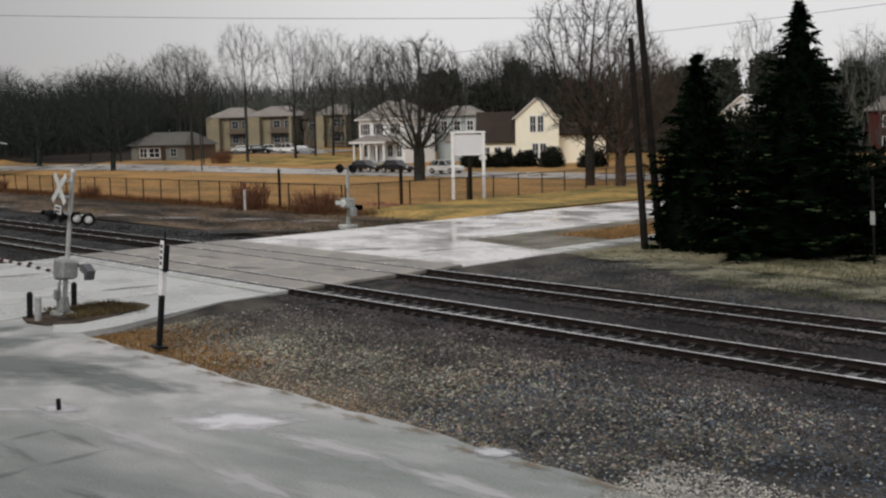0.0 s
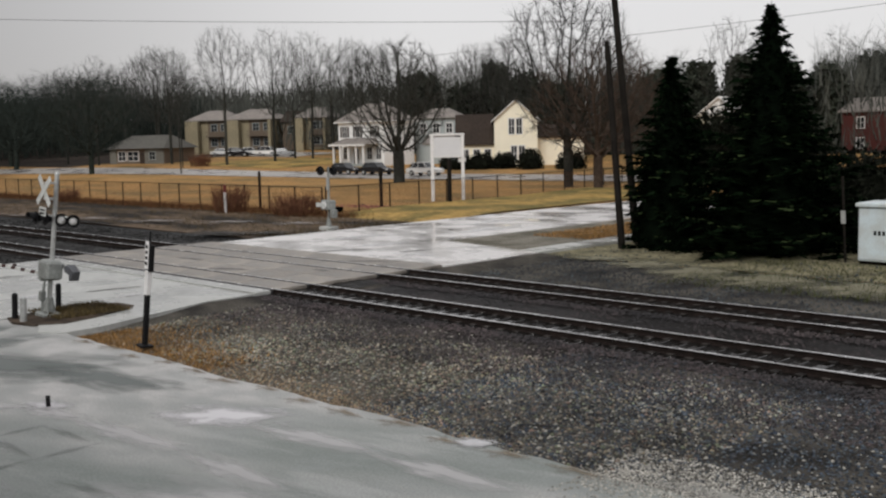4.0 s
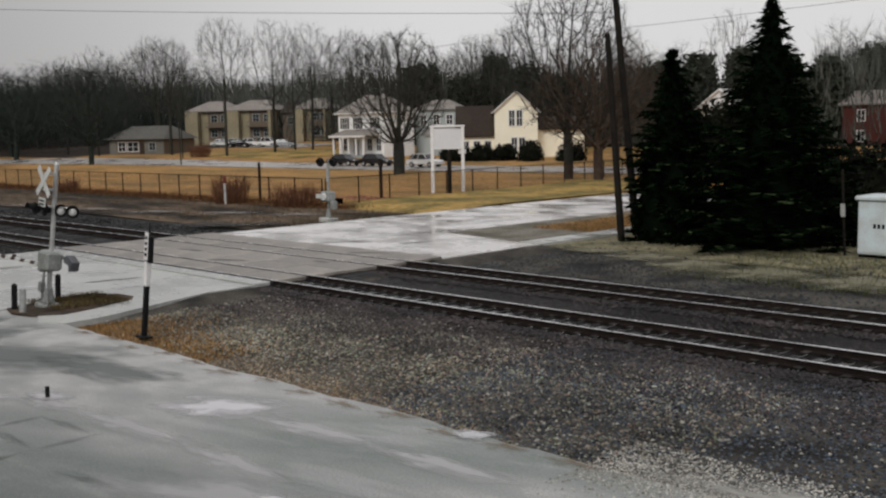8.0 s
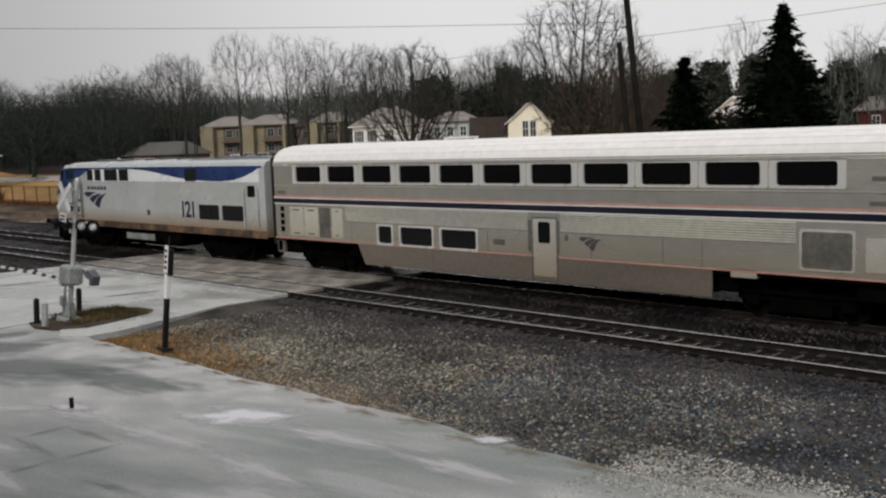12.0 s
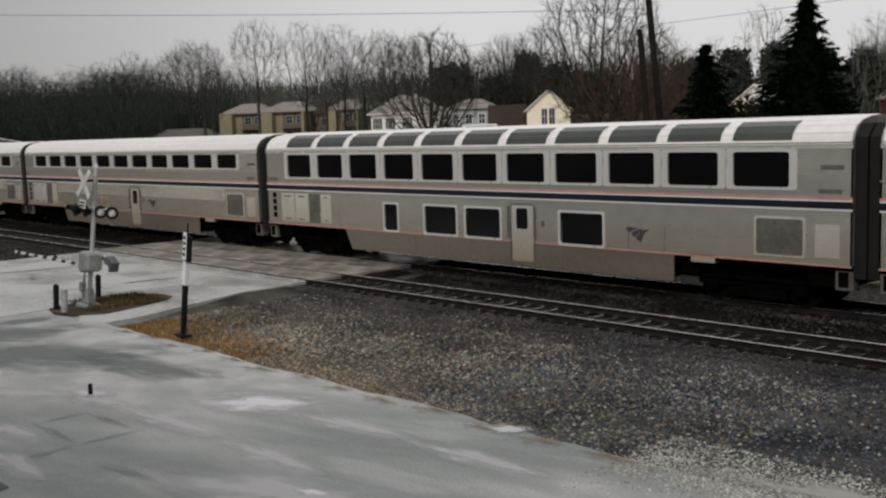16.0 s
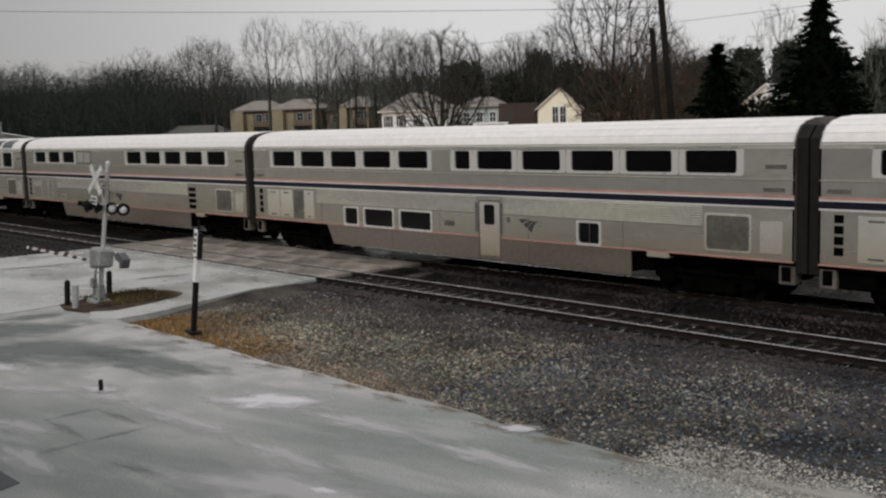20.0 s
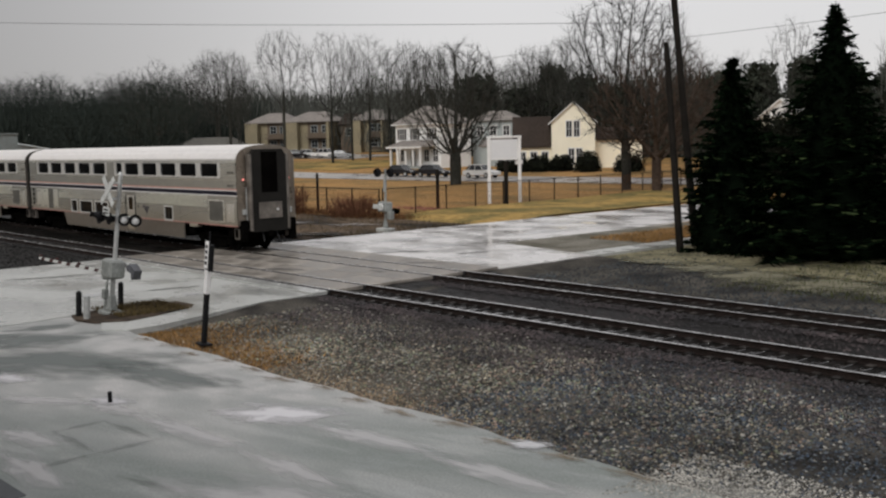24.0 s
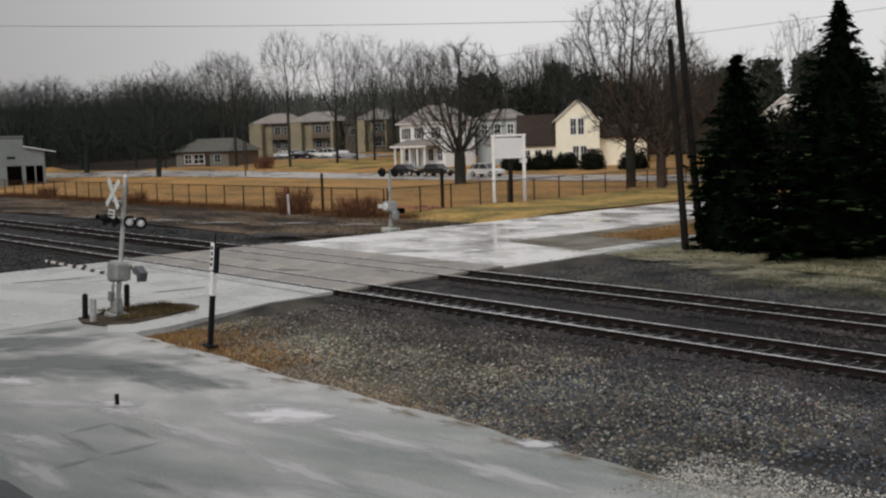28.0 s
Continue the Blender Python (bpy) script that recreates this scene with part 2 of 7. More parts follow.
GRAVEL = water_film("trodden_pale_gravel", (0.20, 0.18, 0.17), (0.22, 0.195, 0.185), 0.8, 0.9, 1.4, 0.5)
TANDUST = water_film("tan_dry_grit", (0.165, 0.158, 0.10), (0.21, 0.195, 0.135), 0.8, 0.9, 1.4, 0.7)
CINDER = water_film("dark_cinders", (0.05, 0.047, 0.044), (0.030, 0.029, 0.028), 0.92, 0.9, 1.3, 0.7)
BED = mat("ballast_bed", (0.088, 0.08, 0.068), 0.95, var=0.5, big=0.5, fine=22, second=(0.024, 0.022, 0.02), bump=0.7, spec=0.1)
# near-black bed colour holds the shade under the train and beside the rails
SHADE_BED = mat("shade_dark_track_bed", (0.012, 0.0105, 0.0098), 0.4, var=0.5, big=0.8, fine=18, second=(0.005, 0.0045, 0.004), bump=0.6, spec=0.03)
MIXED = ((0.92, 0.84, 0.64), (0.72, 0.88, 0.66), (0.95, 0.72, 0.66), (0.80, 0.90, 0.96), (0.55, 0.48, 0.44), (1.2, 1.14, 1.02), (0.66, 0.68, 0.66))
STONE = mat("brown_crushed_stone", (0.265, 0.25, 0.215), 0.7, var=0.4, big=0.3, fine=30, island=0.7, second=(0.11, 0.098, 0.084), bump=0.2, spec=0.3, thresh=(0.42, 0.58), hues=MIXED)
BLUESTONE = mat("blue_grey_crushed_stone", (0.058, 0.067, 0.08), 0.85, var=0.4, big=0.3, fine=30, island=0.9, second=(0.03, 0.034, 0.04), bump=0.2, spec=0.3, thresh=(0.42, 0.58), hues=((0.9, 1.0, 1.0), (1.1, 1.0, 0.95), (0.8, 0.95, 1.15), (1.2, 1.2, 1.15)))
TANGRIT = mat("tan_brown_grit", (0.245, 0.18, 0.118), 0.9, var=0.3, big=0.5, fine=30, island=0.6, spec=0.15)
EDGESTONE = mat("pale_washed_gravel", (0.36, 0.345, 0.31), 0.85, var=0.25, big=0.8, fine=30, island=0.7, spec=0.25)
PALESTONE = mat("pale_crushed_stone", (0.21, 0.20, 0.175), 0.85, var=0.25, big=0.8, fine=30, island=0.9, spec=0.25)
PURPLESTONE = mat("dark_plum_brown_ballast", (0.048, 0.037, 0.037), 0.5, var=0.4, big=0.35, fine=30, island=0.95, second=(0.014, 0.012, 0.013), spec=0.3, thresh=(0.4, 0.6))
# stone colour lowered to carry the shade along the western track
SHADE_STONE = mat("shade_dark_ballast_stone", (0.016, 0.0165, 0.0155), 0.9, var=0.5, big=0.5, fine=30, island=0.9, second=(0.007, 0.0075, 0.007), spec=0.04)
DARKSTONE = mat("dark_grey_crushed_stone", (0.046, 0.052, 0.056), 0.85, var=0.4, big=0.4, fine=30, island=0.9, second=(0.016, 0.019, 0.022), spec=0.2)
# black stones round the rails paint the shade that falls there
BLACKSTONE = mat("shade_black_ballast_stone", (0.014, 0.0125, 0.012), 0.4, var=0.5, big=0.6, fine=30, island=0.9, spec=0.04)
FIELD = mat("dormant_grass_ground", (0.35, 0.20, 0.078), 0.95, var=0.42, big=0.22, fine=4.5, second=(0.18, 0.122, 0.052), bump=0.5, spec=0.1, thresh=(0.34, 0.6), stretch=(0.5, 10))
DIRT = mat("dark_gravel_dirt", (0.115, 0.083, 0.058), 0.9, var=0.6, big=0.3, fine=1.6, second=(0.018, 0.015, 0.013), bump=0.6, spec=0.12, thresh=(0.42, 0.60), stretch=(0.35, 0))
LITTER = mat("woodland_leaf_litter", (0.04, 0.033, 0.028), 0.95, var=0.4, big=0.08, fine=1.0, spec=0.05)
PALE = mat("pale_dry_verge", (0.205, 0.185, 0.118), 0.95, var=0.45, big=0.5, fine=4, second=(0.10, 0.092, 0.058), bump=0.6, spec=0.1, thresh=(0.36, 0.58))
ROADGRAVEL = mat("grey_olive_roadside_gravel", (0.20, 0.185, 0.155), 0.9, var=0.4, big=0.6, fine=9, second=(0.095, 0.088, 0.066), bump=0.5, spec=0.15, thresh=(0.38, 0.6))
STRAW = mat("dead_grass_blades", (0.31, 0.178, 0.070), 0.95, var=0.3, big=0.6, fine=4, island=0.7, spec=0.1)
LAWN = mat("thin_green_lawn", (0.36, 0.235, 0.080), 0.95, var=0.3, big=0.25, fine=2, second=(0.14, 0.115, 0.042), spec=0.1, bump=0.4)
RUSTGRASS = mat("rust_brown_weeds", (0.12, 0.058, 0.028), 0.95, var=0.3, big=0.6, fine=4, island=0.7, spec=0.05)
RAIL = mat("worn_rail_head", (0.95, 0.94, 0.93), 0.24, 1.0, var=0.1, big=1.2, fine=9, bump=0.0)
RUST = mat("rusted_rail_web", (0.02, 0.014, 0.012), 0.9, 0.0, var=0.4, big=3, fine=20, spec=0.15)
TIE = mat("creosoted_tie", (0.019, 0.016, 0.014), 0.9, var=0.4, big=2, fine=20, each=0.6, spec=0.05)
WETTIE = mat("wet_weathered_tie", (0.014, 0.012, 0.0115), 0.14, var=0.35, big=1.4, fine=16, each=0.45, second=(0.012, 0.011, 0.010), wet=0.1, spec=0.5, bump=0.04, ior=1.6)
TIEPLATE = mat("worn_tie_plate", (0.03, 0.025, 0.022), 0.7, 0.1, var=0.4, big=3, each=0.8)
STEEL = mat("fluted_stainless", (0.565, 0.55, 0.49), 0.26, 0.6, var=0.07, big=0.5, fine=3, second=(0.46, 0.46, 0.42), ribs=4.2, bump=0.07, dust=((0.36, 0.305, 0.22), 0.7, 2.3), stretch=(0.12, 0))
PLAIN = mat("brushed_stainless", (0.67, 0.662, 0.575), 0.30, 0.4, var=0.05, big=0.3, fine=4, second=(0.61, 0.595, 0.555), bump=0.03, dust=((0.42, 0.355, 0.26), 0.6, 2.4))
FRAME = mat("pale_window_surround", (0.66, 0.655, 0.62), 0.3, 0.35, var=0.06, big=0.6, second=(0.68, 0.665, 0.63), bump=0.02)
FLUTE = mat("dull_fluted_stainless", (0.62, 0.612, 0.525), 0.28, 0.45, var=0.10, big=0.6, fine=5, second=(0.53, 0.52, 0.475), bump=0.03, stretch=(0.15, 0))
# grime colour deepened to paint the shade in the gaps between cars
ENDWALL = mat("grimy_shade_dark_end_wall", (0.17, 0.15, 0.13), 0.55, 0.2, var=0.2, big=1.2, fine=6, second=(0.09, 0.078, 0.067))
SKIRT = mat("grimy_stainless", (0.27, 0.235, 0.195), 0.32, 0.6, var=0.10, big=0.6, fine=7, second=(0.22, 0.185, 0.15), bump=0.04, stretch=(0.2, 0))
ROOF = mat("pale_train_roof", (0.88, 0.85, 0.82), 0.35, 0.1, var=0.06, big=0.4, fine=4, second=(0.76, 0.735, 0.72), stretch=(0.1, 0))
GRIME = mat("louvre_metal", (0.145, 0.138, 0.118), 0.55, 0.4, var=0.2, big=2, fine=8, ribs=9, bump=0.4)
GLASS = mat("tinted_window_glass", (0.004, 0.0045, 0.005), 0.12, var=0.1, bump=0.0, spec=0.22)
# paler copy of the window glass, with skylight put into its colour
DOMEGLASS = mat("sky_lit_roof_glass", (0.05, 0.056, 0.05), 0.15, var=0.15, big=1.0, bump=0.0, spec=0.6)
CABGLASS = mat("blue_tinted_cab_glass", (0.012, 0.028, 0.055), 0.12, var=0.2, bump=0.0, spec=0.3)
BLIND = mat("drawn_blind", (0.33, 0.31, 0.29), 0.6, var=0.1)
NAVY = mat("navy_stripe", (0.006, 0.007, 0.018), 0.4, var=0.15)
REDLINE = mat("faded_red_stripe", (0.48, 0.25, 0.21), 0.45, var=0.2, big=2)
WHITELINE = mat("white_stripe", (0.62, 0.6, 0.58), 0.45, var=0.1)
DIAPHRAGM = mat("gangway_rubber", (0.016, 0.015, 0.013), 0.7, var=0.3, big=2, spec=0.15)
# underframe and wheels taken near black to include the shade beneath the train
UNDER = mat("soot_and_shade_underframe", (0.004, 0.0036, 0.0033), 0.9, var=0.4, big=2, spec=0.0)
WHEEL = mat("wheel_steel", (0.006, 0.0055, 0.005), 0.8, 0.0, var=0.3, spec=0.03)
SILVER = mat("silver_loco_paint", (0.50, 0.52, 0.52), 0.3, 0.2, var=0.05, big=0.3, fine=3, second=(0.44, 0.46, 0.455), bump=0.02, dust=((0.28, 0.195, 0.115), 1.3, 2.1))
WHITEBAND = mat("pale_loco_band", (0.76, 0.765, 0.78), 0.3, 0.1, var=0.05, big=0.6)
BLUE = mat("blue_loco_paint", (0.013, 0.038, 0.135), 0.3, var=0.12, big=0.8, second=(0.010, 0.028, 0.10))
LOGO = mat("dark_blue_emblem", (0.012, 0.02, 0.05), 0.4, var=0.1)
CARLOGO = mat("faded_dark_emblem", (0.055, 0.05, 0.055), 0.5, var=0.2)
LOCO_DIRT = mat("brake_dust_sill", (0.15, 0.092, 0.055), 0.8, var=0.3, big=1.2, fine=6, second=(0.05, 0.035, 0.026), spec=0.2)
LOCO_ROOF = mat("sooty_loco_roof", (0.12, 0.125, 0.14), 0.5, 0.2, var=0.35, big=0.8, second=(0.05, 0.05, 0.055))
GALV = mat("galvanised_steel", (0.50, 0.51, 0.50), 0.45, 0.5, var=0.15, big=2, fine=12)
RUBBLE = mat("broken_red_brick", (0.24, 0.085, 0.055), 0.9, var=0.3, big=2, island=0.8)
BOXGREY = mat("dull_painted_casting", (0.30, 0.315, 0.30), 0.55, 0.2, var=0.2, big=2, fine=10, second=(0.2, 0.21, 0.2))
BLACK = mat("black_paint", (0.008, 0.008, 0.009), 0.6, var=0.3, big=3, spec=0.2)
WHITE = mat("white_paint", (0.76, 0.75, 0.74), 0.5, var=0.1, big=1.5)
SIGNPANEL = mat("pale_sign_face", (0.62, 0.62, 0.64), 0.5, var=0.05, big=1)
REDPAINT = mat("red_paint", (0.13, 0.016, 0.012), 0.6, var=0.2)
DARKRED = mat("faded_dark_red_stripe", (0.045, 0.012, 0.010), 0.7, var=0.3)
GATE = mat("dirty_white_gate_paint", (0.55, 0.56, 0.54), 0.6, var=0.2, big=3)
LENS = mat("pale_lamp_lens", (0.62, 0.62, 0.61), 0.2, var=0.1)
POLE = mat("weathered_pole_wood", (0.018, 0.0155, 0.013), 0.9, var=0.35, big=1.5, fine=14, spec=0.08)
BOXWHITE = mat("painted_steel_box", (0.57, 0.65, 0.68), 0.45, var=0.08, big=1.5, second=(0.5, 0.54, 0.54))
BROWNBARK = mat("brown_bark", (0.072, 0.052, 0.040), 0.95, var=0.35, big=1.5, fine=9, each=0.2, spec=0.1)
BARK = mat("grey_bark", (0.042, 0.042, 0.036), 0.95, var=0.35, big=1.5, fine=9, each=0.25, spec=0.1)
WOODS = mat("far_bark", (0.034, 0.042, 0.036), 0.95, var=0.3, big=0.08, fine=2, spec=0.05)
# bark of the hill woods lightened to paint in the haze of distance
HAZED_WOODS = mat("haze_pale_hill_bark", (0.098, 0.102, 0.09), 0.95, var=0.3, big=0.08, fine=2, spec=0.05)
NEEDLE = mat("dark_spruce_needles", (0.0055, 0.0105, 0.005), 0.95, var=0.5, big=0.9, fine=9, island=0.8, spec=0.0, second=(0.003, 0.006, 0.003))
# darker copy of the needle green, painting in the crown's inner shade
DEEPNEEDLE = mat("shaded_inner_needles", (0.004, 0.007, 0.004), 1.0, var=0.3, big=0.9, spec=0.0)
# lighter green that paints highlights along the lit bough tiers
SPRIG = mat("highlight_spruce_tips", (0.034, 0.048, 0.020), 0.95, var=0.4, big=0.6, fine=6, island=0.6, spec=0.05, second=(0.02, 0.03, 0.012))
RUSTWIRE = mat("rusted_fence_wire", (0.13, 0.052, 0.026), 0.85, var=0.3, big=0.4, spec=0.1)
SHRUB = mat("bare_shrub_twigs", (0.13, 0.06, 0.035), 0.95, var=0.3, big=1.5, island=0.4, spec=0.1)
HEDGE = mat("dark_evergreen_shrub", (0.014, 0.016, 0.011), 0.95, var=0.4, big=1.2, island=0.6, spec=0.05)
# needle green of the far pines greyed and lightened to imitate haze
PINE = mat("haze_pale_evergreen_needles", (0.046, 0.053, 0.040), 0.95, var=0.4, big=0.5, island=0.6, spec=0.05)
YELLOW = mat("cream_clapboard", (0.90, 0.83, 0.66), 0.7, var=0.05, big=0.6, ribs=2.2, bump=0.2)
WHITEHOUSE = mat("white_clapboard", (0.84, 0.84, 0.83), 0.7, var=0.06, big=0.6, ribs=2.2, bump=0.25)
GREYHOUSE = mat("grey_clapboard", (0.33, 0.36, 0.355), 0.7, var=0.08, big=0.6, ribs=2.2, bump=0.25)
TANBRICK = mat("tan_brick", (0.27, 0.228, 0.145), 0.85, var=0.15, big=0.5, fine=4)
DULLBRICK = mat("dull_pale_siding", (0.16, 0.155, 0.135), 0.85, var=0.15, big=0.5, fine=4)
SHED = mat("weathered_sheet_metal", (0.18, 0.205, 0.205), 0.5, 0.1, var=0.1, big=0.5, fine=3, ribs=0)
STAIN = mat("oil_stain", (0.09, 0.085, 0.08), 0.6, var=0.3, big=2)
BROWNWALL = mat("brown_siding", (0.14, 0.105, 0.075), 0.85, var=0.15, big=0.5)
REDBRICK = mat("red_brick", (0.075, 0.016, 0.012), 0.85, var=0.2, big=0.5, fine=5)
SHINGLE = mat("grey_shingles", (0.23, 0.205, 0.185), 0.9, var=0.2, big=0.5, fine=3)
SHINGLE_OLD = mat("mossy_grey_shingles", (0.105, 0.10, 0.088), 0.9, var=0.2, big=0.5, fine=3)
SHINGLE_DARK = mat("dark_brown_shingles", (0.045, 0.034, 0.028), 0.95, var=0.2, big=0.5, fine=3, spec=0.15)
DARKGRASS = mat("rotten_brown_grass", (0.10, 0.075, 0.035), 0.95, var=0.3, big=0.6, island=0.5, spec=0.1)
TRIM = mat("white_trim", (0.75, 0.74, 0.72), 0.6, var=0.05)
PANE = mat("house_window_glass", (0.02, 0.022, 0.025), 0.12, var=0.1, bump=0.0)
DARKCAR = mat("black_car_paint", (0.012, 0.013, 0.016), 0.2, var=0.1)
WHITECAR = mat("white_car_paint", (0.80, 0.79, 0.77), 0.25, var=0.04)
SILVERCAR = mat("silver_car_paint", (0.38, 0.40, 0.42), 0.25, 0.4, var=0.05)
TYRE = mat("tyre_rubber", (0.015, 0.015, 0.015), 0.8, var=0.2)
WIRE = mat("dark_cable", (0.10, 0.10, 0.105), 0.7, var=0.1)
TAILLAMP = glow("red_marker_lamp", (1.0, 0.30, 0.26), 0.9)


# ---- mesh helpers ----
class Geo:
    def __init__(self):
        self.v, self.f = [], []

    def add(self, verts, faces):
        o = len(self.v)
        self.v += [tuple(p) for p in verts]
        self.f += [tuple(o + i for i in q) for q in faces]
        return self

    def quad(self, a, b, c, d):
        return self.add((a, b, c, d), ((0, 1, 2, 3),))

    def box(self, x0, y0, z0, x1, y1, z1, c=0.0):
        if not c:
            return self.add([(x, y, z) for z in (z0, z1) for x, y in ((x0, y0), (x1, y0), (x1, y1), (x0, y1))],
                            ((3, 2, 1, 0), (4, 5, 6, 7), (0, 1, 5, 4), (1, 2, 6, 5), (2, 3, 7, 6), (3, 0, 4, 7)))
        rings = []
        for z, i in ((z0, c), (z0 + c, 0), (z1 - c, 0), (z1, c)):
            k = c
            rings.append([(x0 + i + k, y0 + i, z), (x1 - i - k, y0 + i, z), (x1 - i, y0 + i + k, z), (x1 - i, y1 - i - k, z),
                          (x1 - i - k, y1 - i, z), (x0 + i + k, y1 - i, z), (x0 + i, y1 - i - k, z), (x0 + i, y0 + i + k, z)])
        return self.loft(rings)

    def loft(self, rings, cap=True, closed=True):
        n, o = len(rings[0]), len(self.v)
        for r in rings:
            self.v += [tuple(p) for p in r]
        for i in range(len(rings) - 1):
            for j in range(n if closed else n - 1):
                a, b = o + i * n + j, o + i * n + (j + 1) % n
                self.f.append((a, b, b + n, a + n))
        if cap:
            self.f.append(tuple(o + j for j in reversed(range(n))))
            self.f.append(tuple(o + (len(rings) - 1) * n + j for j in range(n)))
        return self

    def tube(self, p0, p1, r0, r1=None, n=8, cap=True):
        r1 = r0 if r1 is None else r1
        p0, p1 = Vector(p0), Vector(p1)
        d = (p1 - p0).normalized()
        a = d.orthogonal().normalized()
        b = d.cross(a)
        ring = lambda p, r: [p + r * (math.cos(2 * math.pi * k / n) * a + math.sin(2 * math.pi * k / n) * b) for k in range(n)]
        return self.loft([ring(p0, r0), ring(p1, r1)], cap)

    def extrude(self, poly, axis, a, b):
        """A prism from a polygon in the two other axes, from a to b along the axis."""
        put = {"x": lambda p, s: (s, p[0], p[1]), "y": lambda p, s: (p[0], s, p[1]), "z": lambda p, s: (p[0], p[1], s)}[axis]
        return self.loft([[put(p, a) for p in poly], [put(p, b) for p in poly]])

    def mesh(self, name, material, smooth=False):
        me = bpy.data.meshes.new(name)
        me.from_pydata(self.v, [], self.f)
        if material:
            me.materials.append(material)
        bm = bmesh.new()
        bm.from_mesh(me)
        if len(bm.faces) < 60000:
            bmesh.ops.recalc_face_normals(bm, faces=bm.faces)
            bm.to_mesh(me)
        bm.free()
        if smooth:
            me.polygons.foreach_set("use_smooth", [True] * len(me.polygons))
        me.update()
        return me


def part(name, geo, material, parent, label="", m=None, smooth=False):
    ob = new(name, geo if isinstance(geo, bpy.types.Mesh) else geo.mesh(name, material, smooth))
    ob.parent = parent
    if m is not None:
        ob.matrix_basis = m
    if label:
        ob["label"] = label
    return ob


def thing(name, label, category, m=None, group="", kind=""):
    ob = new(name)
    ob.empty_display_size = 0.2
    if m is not None:
        ob.matrix_basis = m
    return tagged(ob, label, category, group, kind)


def solid(name, geo, material, label, category="", kind="structure", smooth=False):
    return tagged(new(name, geo.mesh(name, material, smooth)), label, category, "", kind)


def ease(a, b, x):
    k = min(1.0, max(0.0, (x - a) / (b - a)))
    return k * k * (3 - 2 * k)


def ground_z(x, y):
    hill = min(5.0, 0.045 * max(0, y - 112) + 0.05 * max(0, y - 124) + 0.07 * max(0, -x - 196) * ease(30, 60, y))
    return -0.1 + 1.0 * ease(60, 110, y) + 1.3 * ease(90, 170, -x) * ease(55, 85, y) + hill


# ---- ground, roads, railway ----
def sheet(xs, ys, height):
    g = Geo()
    nx, ny = len(xs), len(ys)
    g.v = [(x, y, height(x, y)) for y in ys for x in xs]
    g.f = [(j * nx + i, j * nx + i + 1, (j + 1) * nx + i + 1, (j + 1) * nx + i) for j in range(ny - 1) for i in range(nx - 1)]
    return g


def steps(*stretches):
    out = []
    for a, b, n in stretches:
        out += [a + (b - a) * k / n for k in range(n)]
    return out + [stretches[-1][1]]


def base_z(x, y):
    near = -0.42 if y < 44 else -0.42 + 0.32 * ease(44, 50, y)
    return near if y < 50 else ground_z(x, y)


solid("ground", sheet(steps((-3000, -400, 8), (-400, -60, 85), (-60, 60, 20), (60, 3000, 10)), steps((-2000, -60, 6), (-60, 40, 10), (40, 130, 45), (130, 300, 17), (300, 3000, 8)), base_z),
      FIELD, "dormant tan grass ground rising to a low wooded hill", "ground")
solid("woodland_floor", sheet(steps((-420, 120, 60)), steps((127, 330, 25)), lambda x, y: ground_z(x, y) + 0.06), LITTER, "dark leaf litter under the bare woods", "ground")
solid("woodland_floor_west", sheet(steps((-420, -205, 25)), steps((40, 126.5, 16)), lambda x, y: ground_z(x, y) + 0.06), LITTER, "dark leaf litter under the bare woods", "ground")

# out-of-view floor for the woods added as a dark reflection
solid("woodland_floor_south", sheet(steps((-420, -100, 12)), steps((-120, 8, 12)), lambda x, y: base_z(x, y) + 0.08), LITTER, "unseen dark leaf litter under the added woods", "ground")
solid("woodland_floor_near", sheet(steps((-205, -167, 20)), steps((78, 126.5, 20)), lambda x, y: ground_z(x, y) + 0.06), LITTER, "dark leaf litter under the bare trees", "ground")

TRACKS = (20.96, 25.70)
ROAD_W, ROAD_E = -44.7, -28.3


def bed_z(x, y):
    d = min(abs(y - t) for t in TRACKS)
    return -0.185 - 0.08 * ease(0.9, 2.4, d) + 0.14 * ease(ROAD_E + 1.3, ROAD_E + 0.3, x) * ease(1.2, 2.0, d) * (x > -36) + 0.02 * noise.noise((x * 0.5, y * 0.5, 0))


solid("ballast_bed_east", sheet(steps((ROAD_E, 45, 90)), steps((11.7, 34.2, 45)), bed_z), BED, "grey crushed stone railway bed", "ballast")
solid("ballast_bed_west", sheet(steps((-260, ROAD_W, 120)), steps((11.0, 31.5, 34)), bed_z), SHADE_BED, "dark crushed stone railway bed", "ballast")
solid("gravel_verge_west", sheet(steps((-260, ROAD_W, 80)), steps((31.5, 43.2, 12)), lambda x, y: -0.20 + 0.06 * noise.noise((x * 0.2, y * 0.2, 3))), DIRT, "dark muddy gravel strip beside the railway", "verge")
solid("pale_verge_east", sheet(steps((ROAD_E, 45, 60)), steps((34.2, 44, 14)), lambda x, y: -0.20 + 0.05 * noise.noise((x * 0.3, y * 0.3, 7))), PALE, "pale dry gravel and grass strip beside the railway", "verge")
# dark sheets that paint the shade along both tracks
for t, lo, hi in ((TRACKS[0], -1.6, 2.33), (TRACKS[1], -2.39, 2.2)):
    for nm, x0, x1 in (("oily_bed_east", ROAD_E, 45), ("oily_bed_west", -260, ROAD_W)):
        solid(nm, sheet(steps((x0, x1, 120)), steps((t + lo, t + hi, 16)), lambda x, y: bed_z(x, y) + 0.014 - 0.06 * max(ease(lo + 0.35, lo, y - t) * (t == TRACKS[0]), ease(hi - 0.35, hi, y - t) * (t == TRACKS[1]))), SHADE_BED, "track bed stone blackened to paint in shade", "ballast")
g = Geo()
